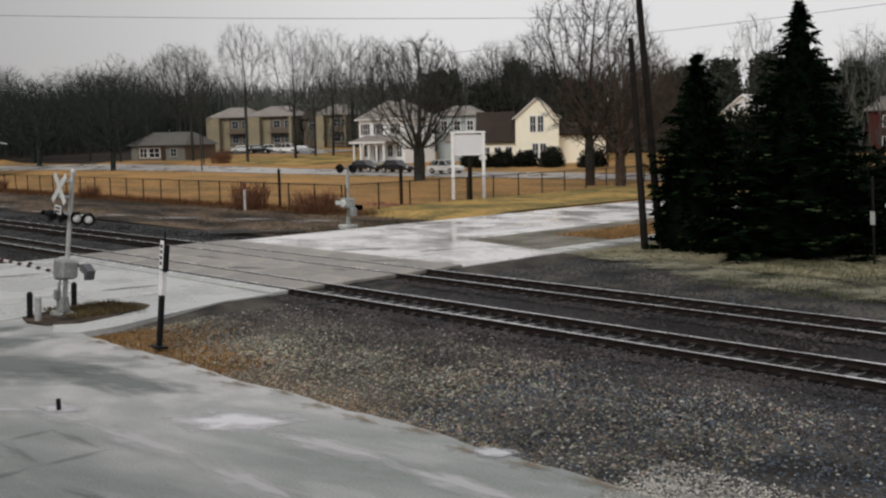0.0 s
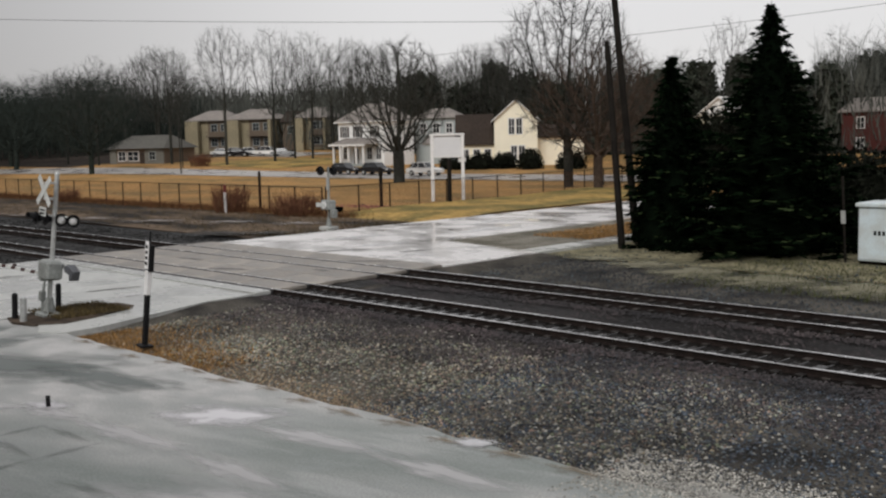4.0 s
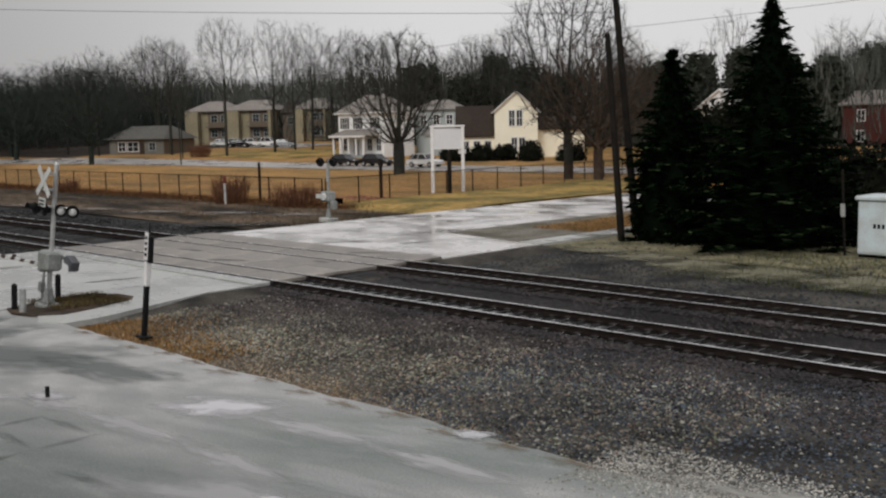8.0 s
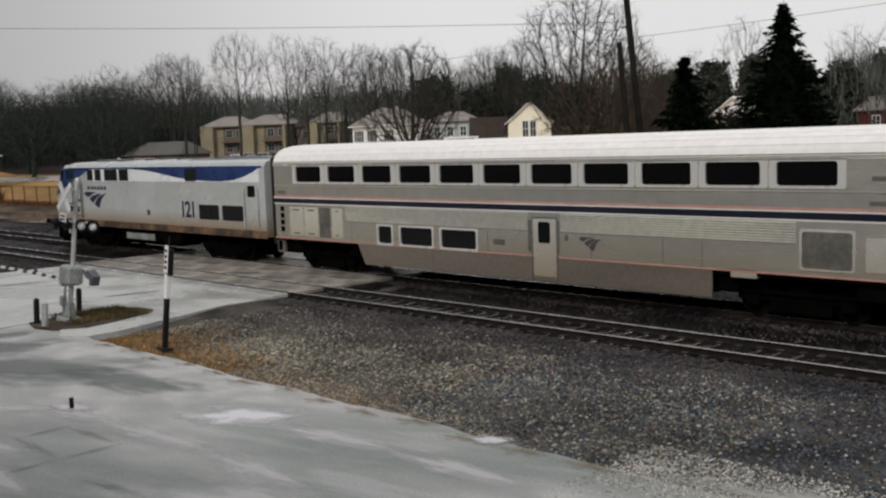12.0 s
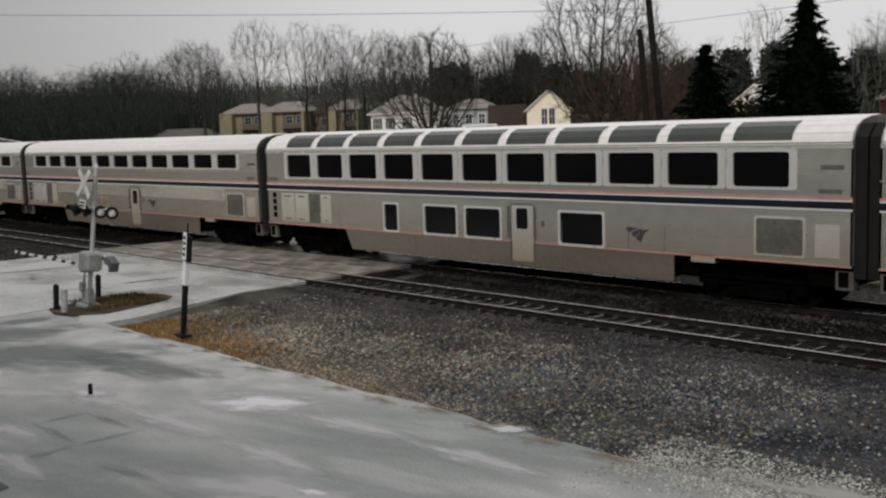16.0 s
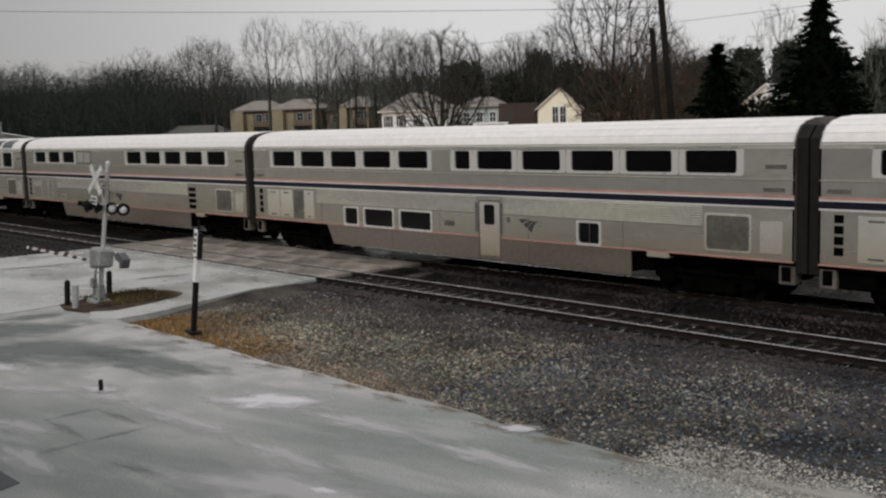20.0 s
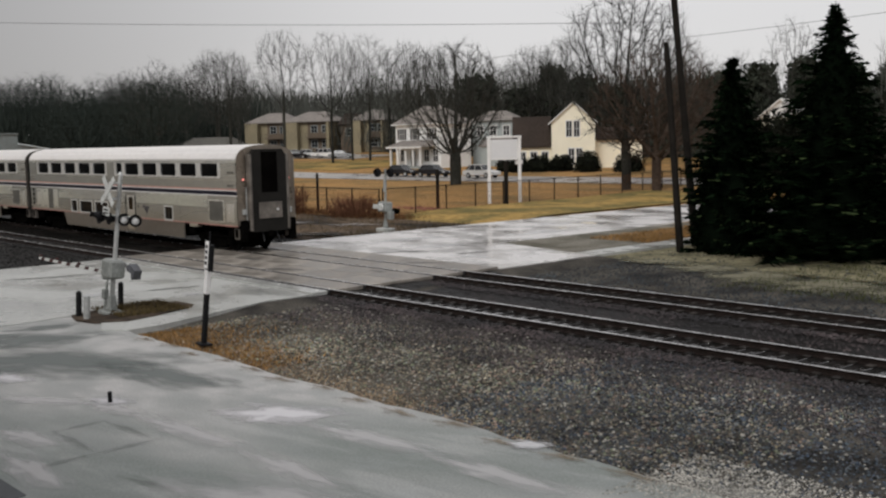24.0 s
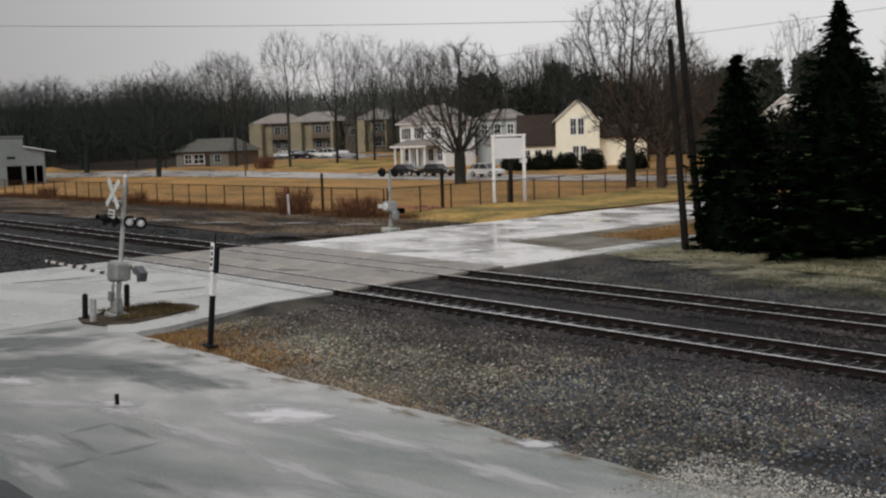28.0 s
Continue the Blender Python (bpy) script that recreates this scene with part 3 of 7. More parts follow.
g.box(-28.3, 44.0, -0.4, 60, 120, -0.13)
solid("spruce_lawn", g, LAWN, "dull winter lawn around the spruces", "lawn")
edge = [(45 - 0.3 * k, 12.18 + 0.16 * noise.noise((k * 0.11, 0, 0)) + 0.10 * noise.noise((k * 0.45, 5, 0))) for k in range(240)]
g = Geo().extrude([(-60, -30), (45, -30)] + edge + [(-26.75, 12.12), (-27.45, 11.75), (-28.4, 12.2), (-29.3, 12.0), (-30.4, 12.4), (-30.15, 9.7), (-31.2, 5), (-60, -12)], "z", -0.5, -0.115)
solid("parking_lot", g, ASPHALT, "worn grey wet asphalt parking lot with cracks", "pavement")
# the paved road over the railway
g = Geo().extrude([(-60, -12), (-31.2, 5), (-30.15, 9.7), (-30.4, 12.4), (-29.3, 12.0), (-28.4, 12.2), (-27.45, 11.75), (-26.72, 12.14), (-26.8, 13.2), (-27.35, 14.8), (ROAD_E, 17.6), (ROAD_E, 19.4), (ROAD_W, 19.4), (ROAD_W, 8), (-60, -2)], "z", -0.5, -0.085)
road = solid("road", g, CONCRETE, "pale wet concrete street crossing the railway", "road")
g = Geo().extrude([(ROAD_W, 28.2), (ROAD_E, 28.2), (ROAD_E, 34.0), (-35.3, 35.4), (-35.3, 52), (-34.2, 76), (-44.2, 76), (ROAD_W, 50)], "z", -0.5, -0.085)
solid("road_north", g, CONCRETE_SKYLIT, "pale wet concrete street beyond the railway", "road")
g = Geo().extrude([(-29.6, 34.3), (-28.3, 34.1), (-27.9, 60), (-29.2, 60)], "z", -0.5, -0.075)
solid("sidewalk", g, CONCRETE, "narrow pale concrete sidewalk", "pavement")
g = Geo().extrude([(-35.3, 35.5), (-29.65, 34.4), (-29.25, 60), (-34.9, 60)], "z", -0.5, -0.10)
solid("verge_patch", g, ROADGRAVEL, "gravel and dead grass patch beside the street", "verge")
g = Geo().extrude([(-30.35, 12.1), (-29.4, 11.85), (-28.55, 12.05), (-28.05, 12.8), (-28.3, 13.8), (-28.9, 15.2), (-29.4, 15.65), (-30.3, 15.6), (-31.0, 14.9), (-31.0, 13.6)], "z", -0.3, -0.062)
solid("signal_island", g, DIRT, "small muddy island around the crossing signal", "verge")
STRETCH = [(-330, 46), (-230, 64), (-150, 75.5), (-100, 83.5), (-65, 85.5), (-20, 88), (60, 90)]


def strip(pts, half, lift):
    g, rows = Geo(), []
    fine = []
    for (x0, y0), (x1, y1) in zip(pts, pts[1:]):
        fine += [(x0 + (x1 - x0) * k / 12, y0 + (y1 - y0) * k / 12) for k in range(12)]
    for x, y in fine + [pts[-1]]:
        rows.append([(x, y + s * half, ground_z(x, y + s * half) + lift) for s in (-1, -0.5, 0, 0.5, 1)])
    return g.loft(rows, cap=False, closed=False)


solid("far_street", strip(STRETCH, 4.0, 0.05), STREET, "pale wet asphalt street in front of the houses", "road")
g = sheet(steps((-182, -150, 12)), steps((111, 123, 8)), lambda x, y: ground_z(x, y) + 0.06)
solid("apartment_car_park", g, STREET, "wet asphalt car park of the apartments", "pavement")
g = sheet(steps((-146, -122, 12)), steps((88, 112, 12)), lambda x, y: ground_z(x, y) + 0.05)
solid("front_lawn", g, LAWN, "yellow-green lawn before the apartments", "lawn")
g = sheet(steps((-56, -45.0, 12)), steps((44, 74, 20)), lambda x, y: (base_z(x, y) if y < 50 else ground_z(x, y)) + 0.10)
solid("roadside_grass", g, LAWN, "yellow-green roadside grass", "lawn")

# crossing panels between and beside the rails
cross = thing("grade_crossing", "tan concrete crossing panels with black flangeways", "railway crossing", kind="structure")
panels = {}
for y0, y1 in ((19.42, 20.06), (20.36, 21.56), (21.86, 23.32), (23.34, 24.80), (25.10, 26.30), (26.60, 28.18)):
    for k in range(7):
        w = (ROAD_E - ROAD_W) / 7
        if (y0, y1) not in panels:
            panels[y0, y1] = Geo().box(0.012, 0, -0.14, w - 0.012, y1 - y0, 0.0, 0.02).mesh("panel", CONCRETE_TAN if y0 > 19.5 else CONCRETE)
        part("panel", panels[y0, y1], None, cross, m=pose(ROAD_W + k * w, y0, -0.016 if y0 > 19.5 else -0.03, 0, 0, 0))
for t in TRACKS:
    for s in (-0.7525, 0.7525):
        g = Geo().box(ROAD_W, t + s - 0.15, -0.2, ROAD_E, t + s - 0.045, -0.028).box(ROAD_W, t + s + 0.045, -0.2, ROAD_E, t + s + 0.15, -0.028)
        part("flangeway", g, RUBBER, cross, "black rubber flangeway filler")
g = Geo().box(ROAD_W, 19.42, -0.5, ROAD_E, 28.18, -0.165)
part("crossing_base", g, RUBBER, cross)

RAIL_PROFILE = [(-0.07, -0.17), (0.07, -0.17), (0.07, -0.155), (0.012, -0.13), (0.012, -0.045), (0.036, -0.035), (0.036, -0.008), (0.028, 0.0), (-0.028, 0.0), (-0.036, -0.008), (-0.036, -0.035), (-0.012, -0.045), (-0.012, -0.13), (-0.07, -0.155)]
plate_mesh = Geo().box(-0.09, -0.19, -0.152, 0.09, 0.19, -0.138).mesh("tie_plate", TIEPLATE)
tie_meshes = [Geo().box(-0.115, -1.3, -0.30, 0.115, 1.3, -0.150, 0.015).mesh("tie", bark) for bark in (WETTIE, TIE)]
for t, tie_mesh in zip(TRACKS, tie_meshes):
    track = thing("railway_track", "rusty steel rails with polished heads on dark wooden ties", "railway track", group="railway tracks", kind="structure")
    for s in (-0.7525, 0.7525):
        r = part("rail", Geo().extrude([(t + s + a, b) for a, b in RAIL_PROFILE], "x", -330, 60), RUST, track)
        part("rail_head", Geo().extrude([(t + s - 0.038, -0.012), (t + s + 0.038, -0.012), (t + s + 0.038, -0.005), (t + s + 0.028, 0.003), (t + s - 0.028, 0.003), (t + s - 0.038, -0.005)], "x", -330, 60), RAIL, r, "polished running surface")
    for k in range(280):
        x = 22 - 0.52 * k
        if ROAD_W - 0.2 < x < ROAD_E + 0.2:
            continue
        sleeper = part("tie", tie_mesh, None, track, m=pose(x + random.uniform(-0.03, 0.03), t + random.uniform(-0.06, 0.06), random.uniform(-0.012, 0.012), 0, 0, random.uniform(-1, 1)))
        if -28 < x < 4:
            for s in (-0.7525, 0.7525):
                part("tie_plate", plate_mesh, None, sleeper, m=pose(0, s, 0))


# ---- train ----
def wall(g, us, zs, holes, y, depth):
    """A flat side at y with rectangular openings and their reveals."""
    us = sorted({*us, *(h[0] for h in holes), *(h[1] for h in holes)})
    zs = sorted({*zs, *(h[2] for h in holes), *(h[3] for h in holes)})
    for u0, u1 in zip(us, us[1:]):
        for z0, z1 in zip(zs, zs[1:]):
            um, zm = (u0 + u1) / 2, (z0 + z1) / 2
            if not any(h[0] < um < h[1] and h[2] < zm < h[3] for h in holes):
                g.quad((u0, y, z0), (u1, y, z0), (u1, y, z1), (u0, y, z1))
    yi = y - math.copysign(depth, y)
    for a, b, c, d in holes:
        ring = [(a, c), (b, c), (b, d), (a, d)]
        for (p, q), (r, s) in zip(ring, ring[1:] + ring[:1]):
            g.quad((p, y, q), (r, y, s), (r, yi, s), (p, yi, q))


def rounded(a, b, c, d, r=0.08):
    out = []
    for cx, cz, t0 in ((b - r, d - r, 0), (a + r, d - r, 90), (a + r, c + r, 180), (b - r, c + r, 270)):
        out += [(cx + r * math.cos(radians(t0 + k * 30)), cz + r * math.sin(radians(t0 + k * 30))) for k in range(4)]
    return out


def plate(poly, y, thick):
    """A flat plate on a train side: polygon in x and z, its outer face proud of y."""
    return Geo().extrude(poly, "y", y - math.copysign(0.004, y), y + math.copysign(thick, y))


def frame_ring(a, b, c, d, y, w=0.05, thick=0.012, wide=None):
    wide = wide or w
    g, o, i = Geo(), rounded(a - wide, b + wide, c - w, d + w, 0.06), rounded(a, b, c, d)
    n, yo = len(o), y + math.copysign(thick, y)
    g.v = [(p[0], yo, p[1]) for p in o] + [(p[0], yo, p[1]) for p in i] + [(p[0], y, p[1]) for p in o] + [(p[0], y - math.copysign(0.05, y), p[1]) for p in i]
    for j in range(n):
        k = (j + 1) % n
        g.f += [(j, k, n + k, n + j), (j, k, 2 * n + k, 2 * n + j), (n + j, n + k, 3 * n + k, 3 * n + j)]
    return g


SHARED = {}


def shared(key, make, material):
    if key not in SHARED:
        SHARED[key] = make().mesh(key[0], material)
    return SHARED[key]


def wheelset_truck(parent, u, base=2.6, r=0.46, axles=2):
    frame_g = Geo()
    for s in (-1, 1):
        frame_g.box(-base / 2 - 0.45, s * 1.0 - 0.09, 0.42, base / 2 + 0.45, s * 1.0 + 0.09, 0.72, 0.04)
        for k in range(axles):
            x = -base / 2 + base * k / (axles - 1)
            frame_g.box(x - 0.2, s * 1.02 - 0.13, 0.28, x + 0.2, s * 1.02 + 0.13, 0.62, 0.03)
            frame_g.tube((x + 0.38, s * 1.02, 0.55), (x + 0.38, s * 1.02, 0.95), 0.09, n=8)
    frame_g.box(-0.3, -1.1, 0.5, 0.3, 1.1, 0.85, 0.04)
    frame_g.box(-base / 2 - 0.5, -0.62, 0.16, base / 2 + 0.5, 0.62, 1.0, 0.05)
    for s in (-1, 1):
        frame_g.box(-base / 2 + 0.45, s * 0.95 - 0.12, 0.12, base / 2 - 0.45, s * 0.95 + 0.12, 0.5, 0.04)
    t = part("truck", shared(("truck_frame", base, axles), lambda: frame_g, UNDER), None, parent, m=pose(u, 0, 0))
    for k in range(axles):
        x = -base / 2 + base * k / (axles - 1)
        for s in (-1, 1):
            def make():
                g = Geo()
                rings = []
                for y, q in ((-0.065, r * 0.6), (-0.07, r), (0.05, r), (0.05, r + 0.025), (0.075, r + 0.025), (0.075, r * 0.6)):
                    rings.append([(q * math.cos(2 * math.pi * i / 24), -y, r + q * math.sin(2 * math.pi * i / 24)) for i in range(24)])
                return g.loft(rings)
            part("wheel", shared(("wheel", r), make, WHEEL), None, t, m=pose(x, s * 0.755, 0, 0, 0, 0 if s < 0 else 180))
    return t


SECTION = [(1.55, 4.2), (1.53, 4.34), (1.45, 4.52), (1.27, 4.70), (0.98, 4.82), (0.55, 4.90), (0.0, 4.93)]
SECTION += [(-y, z) for y, z in reversed(SECTION[:-1])]
UP = [1.84 + 2.045 * k for k in range(11)]
FLEET = "carriages of the train"


BARS = ([(0.0, 0.90), (0.13, 1.0), (0.58, 0.97), (0.37, 0.86), (0.20, 0.66), (0.13, 0.69)], [(0.24, 0.55), (0.39, 0.76), (0.66, 0.90), (0.76, 0.86), (0.55, 0.62), (0.40, 0.31)],
        [(0.45, 0.24), (0.60, 0.62), (0.79, 0.83), (1.0, 0.95), (0.87, 0.76), (0.76, 0.55), (0.645, 0.0)])


def emblem(parent, u, z, w, h, y, material, name="emblem"):
    """Three sweeping bars that fan out from a point, as plain shapes."""
    for bar in BARS:
        part(name, plate([(u + w * (p if y < 0 else 1 - p), z + h * q) for p, q in bar], y, 0.012), material, parent)


def carriage(kind, label, last=False):
    car = thing("passenger_car", label, "train car", group=FLEET)
    L = 25.9
    a, b = 0.33, L - 0.33
    holes = []
    big = kind == "lounge"
    slots = {"coach": range(11), "long": range(11), "lounge": range(11), "diner": (0, 1, 2, 6, 7, 8, 9, 10), "sleeper": (0, 1, 2, 3, 4, 6, 7, 8, 9, 10)}[kind]
    for k in slots:
        holes.append((UP[k], UP[k] + 1.65, 3.14 if big else 3.47, 4.08 if big else 4.12))
    if kind == "sleeper":
        holes.append((13.02, 13.8, 3.47, 4.12))
    low = {"coach": [(6.72, 7.5), (7.92, 9.6), (10.0, 11.7)], "long": [], "diner": [], "lounge": [(7.9, 8.68), (10.1, 11.74), (12.16, 13.8), (16.3, 18.0)],
           "sleeper": [(6.72, 7.55), (7.95, 9.65), (10.05, 11.75), (18.45, 19.3)]}[kind]
    for p, q in low:
        holes.append((p, q, 1.28, 2.27 if big else 1.94))
    door = {"coach": 14.05, "long": 13.7, "lounge": 14.2, "diner": 10.7, "sleeper": 14.1}[kind]
    for s in (-1, 1):
        y = 1.55 * s
        g = Geo()
        wall(g, (a, b), (1.24, 2.62, 4.2), holes, y, 0.06)
        part("side_wall", g, STEEL, car, "stained fluted stainless steel side")
        for u0, u1, z0, z1 in holes:
            up = z0 > 2.5
            w = part("window", shared(("window", up, round(u1 - u0, 2), round(z1 - z0, 2), s), lambda: Geo().extrude([(p - u0, q - z0) for p, q in rounded(u0, u1, z0, z1, 0.02)], "y", y - s * 0.05, y - s * 0.035), GLASS), None, car, m=pose(u0, 0, z0))
            part("window_frame", shared(("window_frame", up, round(u1 - u0, 2), round(z1 - z0, 2), s), lambda: frame_ring(0.025, u1 - u0 - 0.025, 0.02, z1 - z0 - 0.02, y, 0.07, 0.012, 0.21 if up else 0.08), FRAME), None, w, "pale metal surround")
        part("skirt", Geo().extrude([(5.55, 1.235), (20.45, 1.235), (20.45, 0.46), (5.95, 0.46)], "y", y - s * 0.05, y), SKIRT, car, "brown-stained lower skirt")
        for zz, zt in ((4.205, 4.235), (4.275, 4.295)):
            part("roof_gutter", Geo().box(a, min(y - s * 0.03, y + s * 0.02), zz, b, max(y - s * 0.03, y + s * 0.02), zt), FLUTE, car)
        part("window_sill_rail", Geo().box(a, min(y, y + s * 0.016), 3.335, b, max(y, y + s * 0.016), 3.36), FLUTE, car) if not big else None
        part("letterboard", Geo().box(a, min(y, y + s * 0.012), 4.13, b, max(y, y + s * 0.012), 4.2), PLAIN, car)
        for nm, z0, z1, mt in (("blue_stripe", 2.65, 2.83, NAVY), ("red_stripe", 2.875, 2.945, REDLINE), ("white_stripe", 2.83, 2.875, WHITELINE), ("lower_white_stripe", 2.60, 2.65, WHITELINE), ("sill_trim", 1.215, 1.262, REDLINE)):
            part(nm, Geo().box(a, min(y, y + s * 0.008), z0, b, max(y, y + s * 0.008), z1), mt, car)
        for u0, u1 in ((4.9, door - 0.1), (door + 1.2, 20.3 if kind == "diner" else 22.85)):
            if kind != "lounge":
                prof = [(y - s * 0.004, 2.02)]
                for k in range(8):
                    z = 2.035 + 0.07 * k
                    prof += [(y + s * 0.003, z), (y + s * 0.024, z + 0.008), (y + s * 0.024, z + 0.034), (y + s * 0.003, z + 0.042)]
                prof += [(y - s * 0.004, 2.60)]
                part("fluting", Geo().extrude(prof, "x", u0, u1), FLUTE, car, "band of horizontal flutes")
        for u in (5.2, 10.05 if kind in ("diner", "long") else 12.2, 16.4, 18.9, 20.15):
            part("panel_seam", Geo().box(u, min(y, y + s * 0.006), 1.265, u + 0.018, max(y, y + s * 0.006), 2.0), GRIME, car)
        for u in (9.6, 16.4):
            part("skirt_seam", Geo().box(u, min(y, y + s * 0.005), 0.47, u + 0.02, max(y, y + s * 0.005), 1.21), GRIME, car)
        for u, z in ((24.75, 3.62), (24.7, 3.02), (0.55, 3.02)):
            part("number_bar", plate([(u, z), (u + 0.6, z), (u + 0.6, z + 0.11), (u, z + 0.11)], y, 0.01), GRIME, car)
        part("panel_frame", frame_ring(23.0, 24.3, 1.43, 2.35, y, 0.06, 0.018), PLAIN, car)
        # boarding door with its window and grab rails
        d = part("door", plate(rounded(door + 0.12, door + 1.02, 0.62, 2.40, 0.04), y, 0.012), PLAIN, car, "narrow boarding door")
        part("door_window", plate(rounded(door + 0.32, door + 0.80, 1.66, 2.32, 0.07), y, 0.018), GLASS, d)
        part("door_seal", frame_ring(door + 0.08, door + 1.06, 0.5, 2.44, y, 0.035, 0.01), GRIME, d)
        for p in (door - 0.02, door + 1.12):
            part("grab_rail", Geo().tube((p, y + s * 0.05, 1.4), (p, y + s * 0.05, 2.38), 0.035, n=6), GRIME, d)
        # service panels
        part("rear_louvre", plate([(22.95, 1.38), (24.35, 1.38), (24.35, 2.40), (22.95, 2.40)], y, 0.014), GRIME, car, "dull metal louvre")
        part("end_panel", plate([(24.62, 1.42), (25.25, 1.42), (25.25, 2.25), (24.62, 2.25)], y, 0.012), PLAIN, car)
        part("equipment_box", Geo().box(21.0, min(y, y - s * 0.3), 1.05, 21.75, max(y, y - s * 0.3) + 0.004, 1.30, 0.02), PLAIN, car)
        if kind != "diner":
            for p, q in ((1.35, 2.25), (2.32, 3.2), (3.28, 3.95), (4.05, 4.7)):
                e = part("equipment_door", plate([(p, 1.36), (q, 1.36), (q, 2.50), (p, 2.50)], y, 0.012), GRIME if p == 3.28 else PLAIN, car)
                if p != 3.28:
                    for zz in (1.44, 2.36):
                        part("latch", plate([(p + 0.25, zz), (q - 0.25, zz), (q - 0.25, zz + 0.05), (p + 0.25, zz + 0.05)], y, 0.02), GRIME, e)
            for k in range(4):
                part("vent", plate([(0.74, 1.5 + k * 0.27), (0.98, 1.5 + k * 0.27), (0.98, 1.70 + k * 0.27), (0.74, 1.70 + k * 0.27)], y, 0.014), UNDER, car)
        else:
            for k in range(4):
                part("vent", plate([(0.74, 1.5 + k * 0.27), (0.98, 1.5 + k * 0.27), (0.98, 1.70 + k * 0.27), (0.74, 1.70 + k * 0.27)], y, 0.014), UNDER, car)
            for p, q in ((1.3, 2.55), (2.62, 3.5), (3.6, 4.2)):
                part("equipment_door", frame_ring(p, q, 1.34, 2.46, y, 0.03, 0.012), FLUTE, car)
            part("intake_louvre", plate([(1.42, 2.05), (2.42, 2.05), (2.42, 2.36), (1.42, 2.36)], y, 0.012), FLUTE, car)
            part("hatch", frame_ring(5.5, 6.0, 1.36, 1.62, y, 0.03, 0.014), PLAIN, car)
            for k in range(4):
                part("vent", plate([(20.45, 1.42 + k * 0.27), (21.1, 1.42 + k * 0.27), (21.1, 1.60 + k * 0.27), (20.45, 1.60 + k * 0.27)], y, 0.014), UNDER, car)
            part("drawn_blind", plate([(7.98, 3.47), (9.72, 3.47), (9.72, 4.12), (7.98, 4.12)], y, 0.010), UNDER, car)
            for p in (8.02, 8.88):
                part("blanked_window", plate([(p, 3.505), (p + 0.80, 3.505), (p + 0.80, 4.085), (p, 4.085)], y, 0.016), BLIND, car, "window with a pale drawn blind")
        if kind == "long":
            part("access_hatch", frame_ring(9.7, 10.35, 1.32, 1.86, y, 0.04), REDLINE, car)
            part("access_hatch", frame_ring(10.45, 11.1, 1.32, 1.86, y, 0.04), REDLINE, car)
            part("access_hatch", frame_ring(6.4, 7.05, 1.28, 1.9, y, 0.03), GRIME, car)
        if kind in ("coach", "sleeper"):
            part("plaque", plate([(12.45, 1.52), (12.95, 1.52), (12.95, 1.70), (12.45, 1.70)], y, 0.012), GRIME, car)
        emblem(car, door + (1.9 if kind != "lounge" else 4.6), 1.5, 0.85, 0.42, y, CARLOGO)
        part("exit_light", plate([(door + 1.38, 1.78), (door + 1.5, 1.78), (door + 1.5, 1.95), (door + 1.38, 1.95)], y, 0.02), GRIME, car)
    # roof, ends, floor
    g = Geo().loft([[(u, y, z) for y, z in SECTION] for u in (a, a + 0.02, b - 0.02, b)], cap=False, closed=False)
    part("roof", g, ROOF, car, "pale curved roof with lengthwise ribs", smooth=True)
    for k, (y, z) in enumerate(SECTION[2:-2]):
        part("roof_rib", Geo().tube((a + 0.05, y, z), (b - 0.05, y, z), 0.013, n=5), ROOF, car)
    for u in (a, b):
        out = -1 if u == a else 1
        pts = [(1.55, 1.24)] + SECTION + [(-1.55, 1.24)]
        tail_end = last and out > 0
        # between cars the black gangway is widened to stand for the gap's shade
        hw = 0.95 if tail_end else 1.44
        part("end_wall", Geo().extrude(pts, "x", u, u - out * 0.05), SKIRT if tail_end else ENDWALL, car, "grimy stainless end wall, shade-darkened between cars")
        part("gangway", Geo().extrude([(-hw, 0.95), (hw, 0.95), (hw, 4.40), (hw * 0.76, 4.72), (-hw * 0.76, 4.72), (-hw, 4.40)], "x", u, u + out * 0.30), DIAPHRAGM, car, "black rubber gangway diaphragm, widened between cars for gap shade")
        part("end_door", Geo().extrude([(-0.42, 2.75), (0.42, 2.75), (0.42, 4.6), (-0.42, 4.6)], "x", u + out * 0.30, u + out * 0.315), UNDER, car)
        part("coupler", Geo().box(min(u, u + out * 0.32), -0.14, 0.72, max(u, u + out * 0.32), 0.14, 1.0, 0.03), UNDER, car)
        for s in (-1, 1):
            part("end_step", Geo().box(min(u, u - out * 0.45), s * 1.3 - 0.2, 0.62, max(u, u - out * 0.45), s * 1.3 + 0.2, 1.24, 0.03), ENDWALL, car)
            part("jack_pocket", Geo().box(min(u - out * 0.1, u - out * 0.36), s * 1.505 - 0.005, 0.72, max(u - out * 0.1, u - out * 0.36), s * 1.505 + 0.005, 1.1), UNDER, car)
    if big:
        for k in range(11):
            for s in (-1, 1):
                g = Geo()
                rings = [[(u, s * (y + 0.012), z + 0.012) for y, z in SECTION[1:5]] for u in (UP[k], UP[k] + 1.68)]
                part("dome_window", g.loft(rings, cap=False, closed=False), DOMEGLASS, car, "curved tinted roof window")
    part("floor", Geo().box(a, -1.5, 1.12, b, 1.5, 1.24), UNDER, car)
    part("underfloor_tank", Geo().box(6.2, -1.4, 0.5, 20.2, 1.4, 1.1, 0.05), UNDER, car)
    for u0, u1 in ((0.6, 1.7), (4.75, 5.5), (20.5, 21.1), (24.3, 25.3)):
        part("air_tank", Geo().box(u0, -1.35, 0.62, u1, 1.35, 1.12, 0.06), UNDER, car)
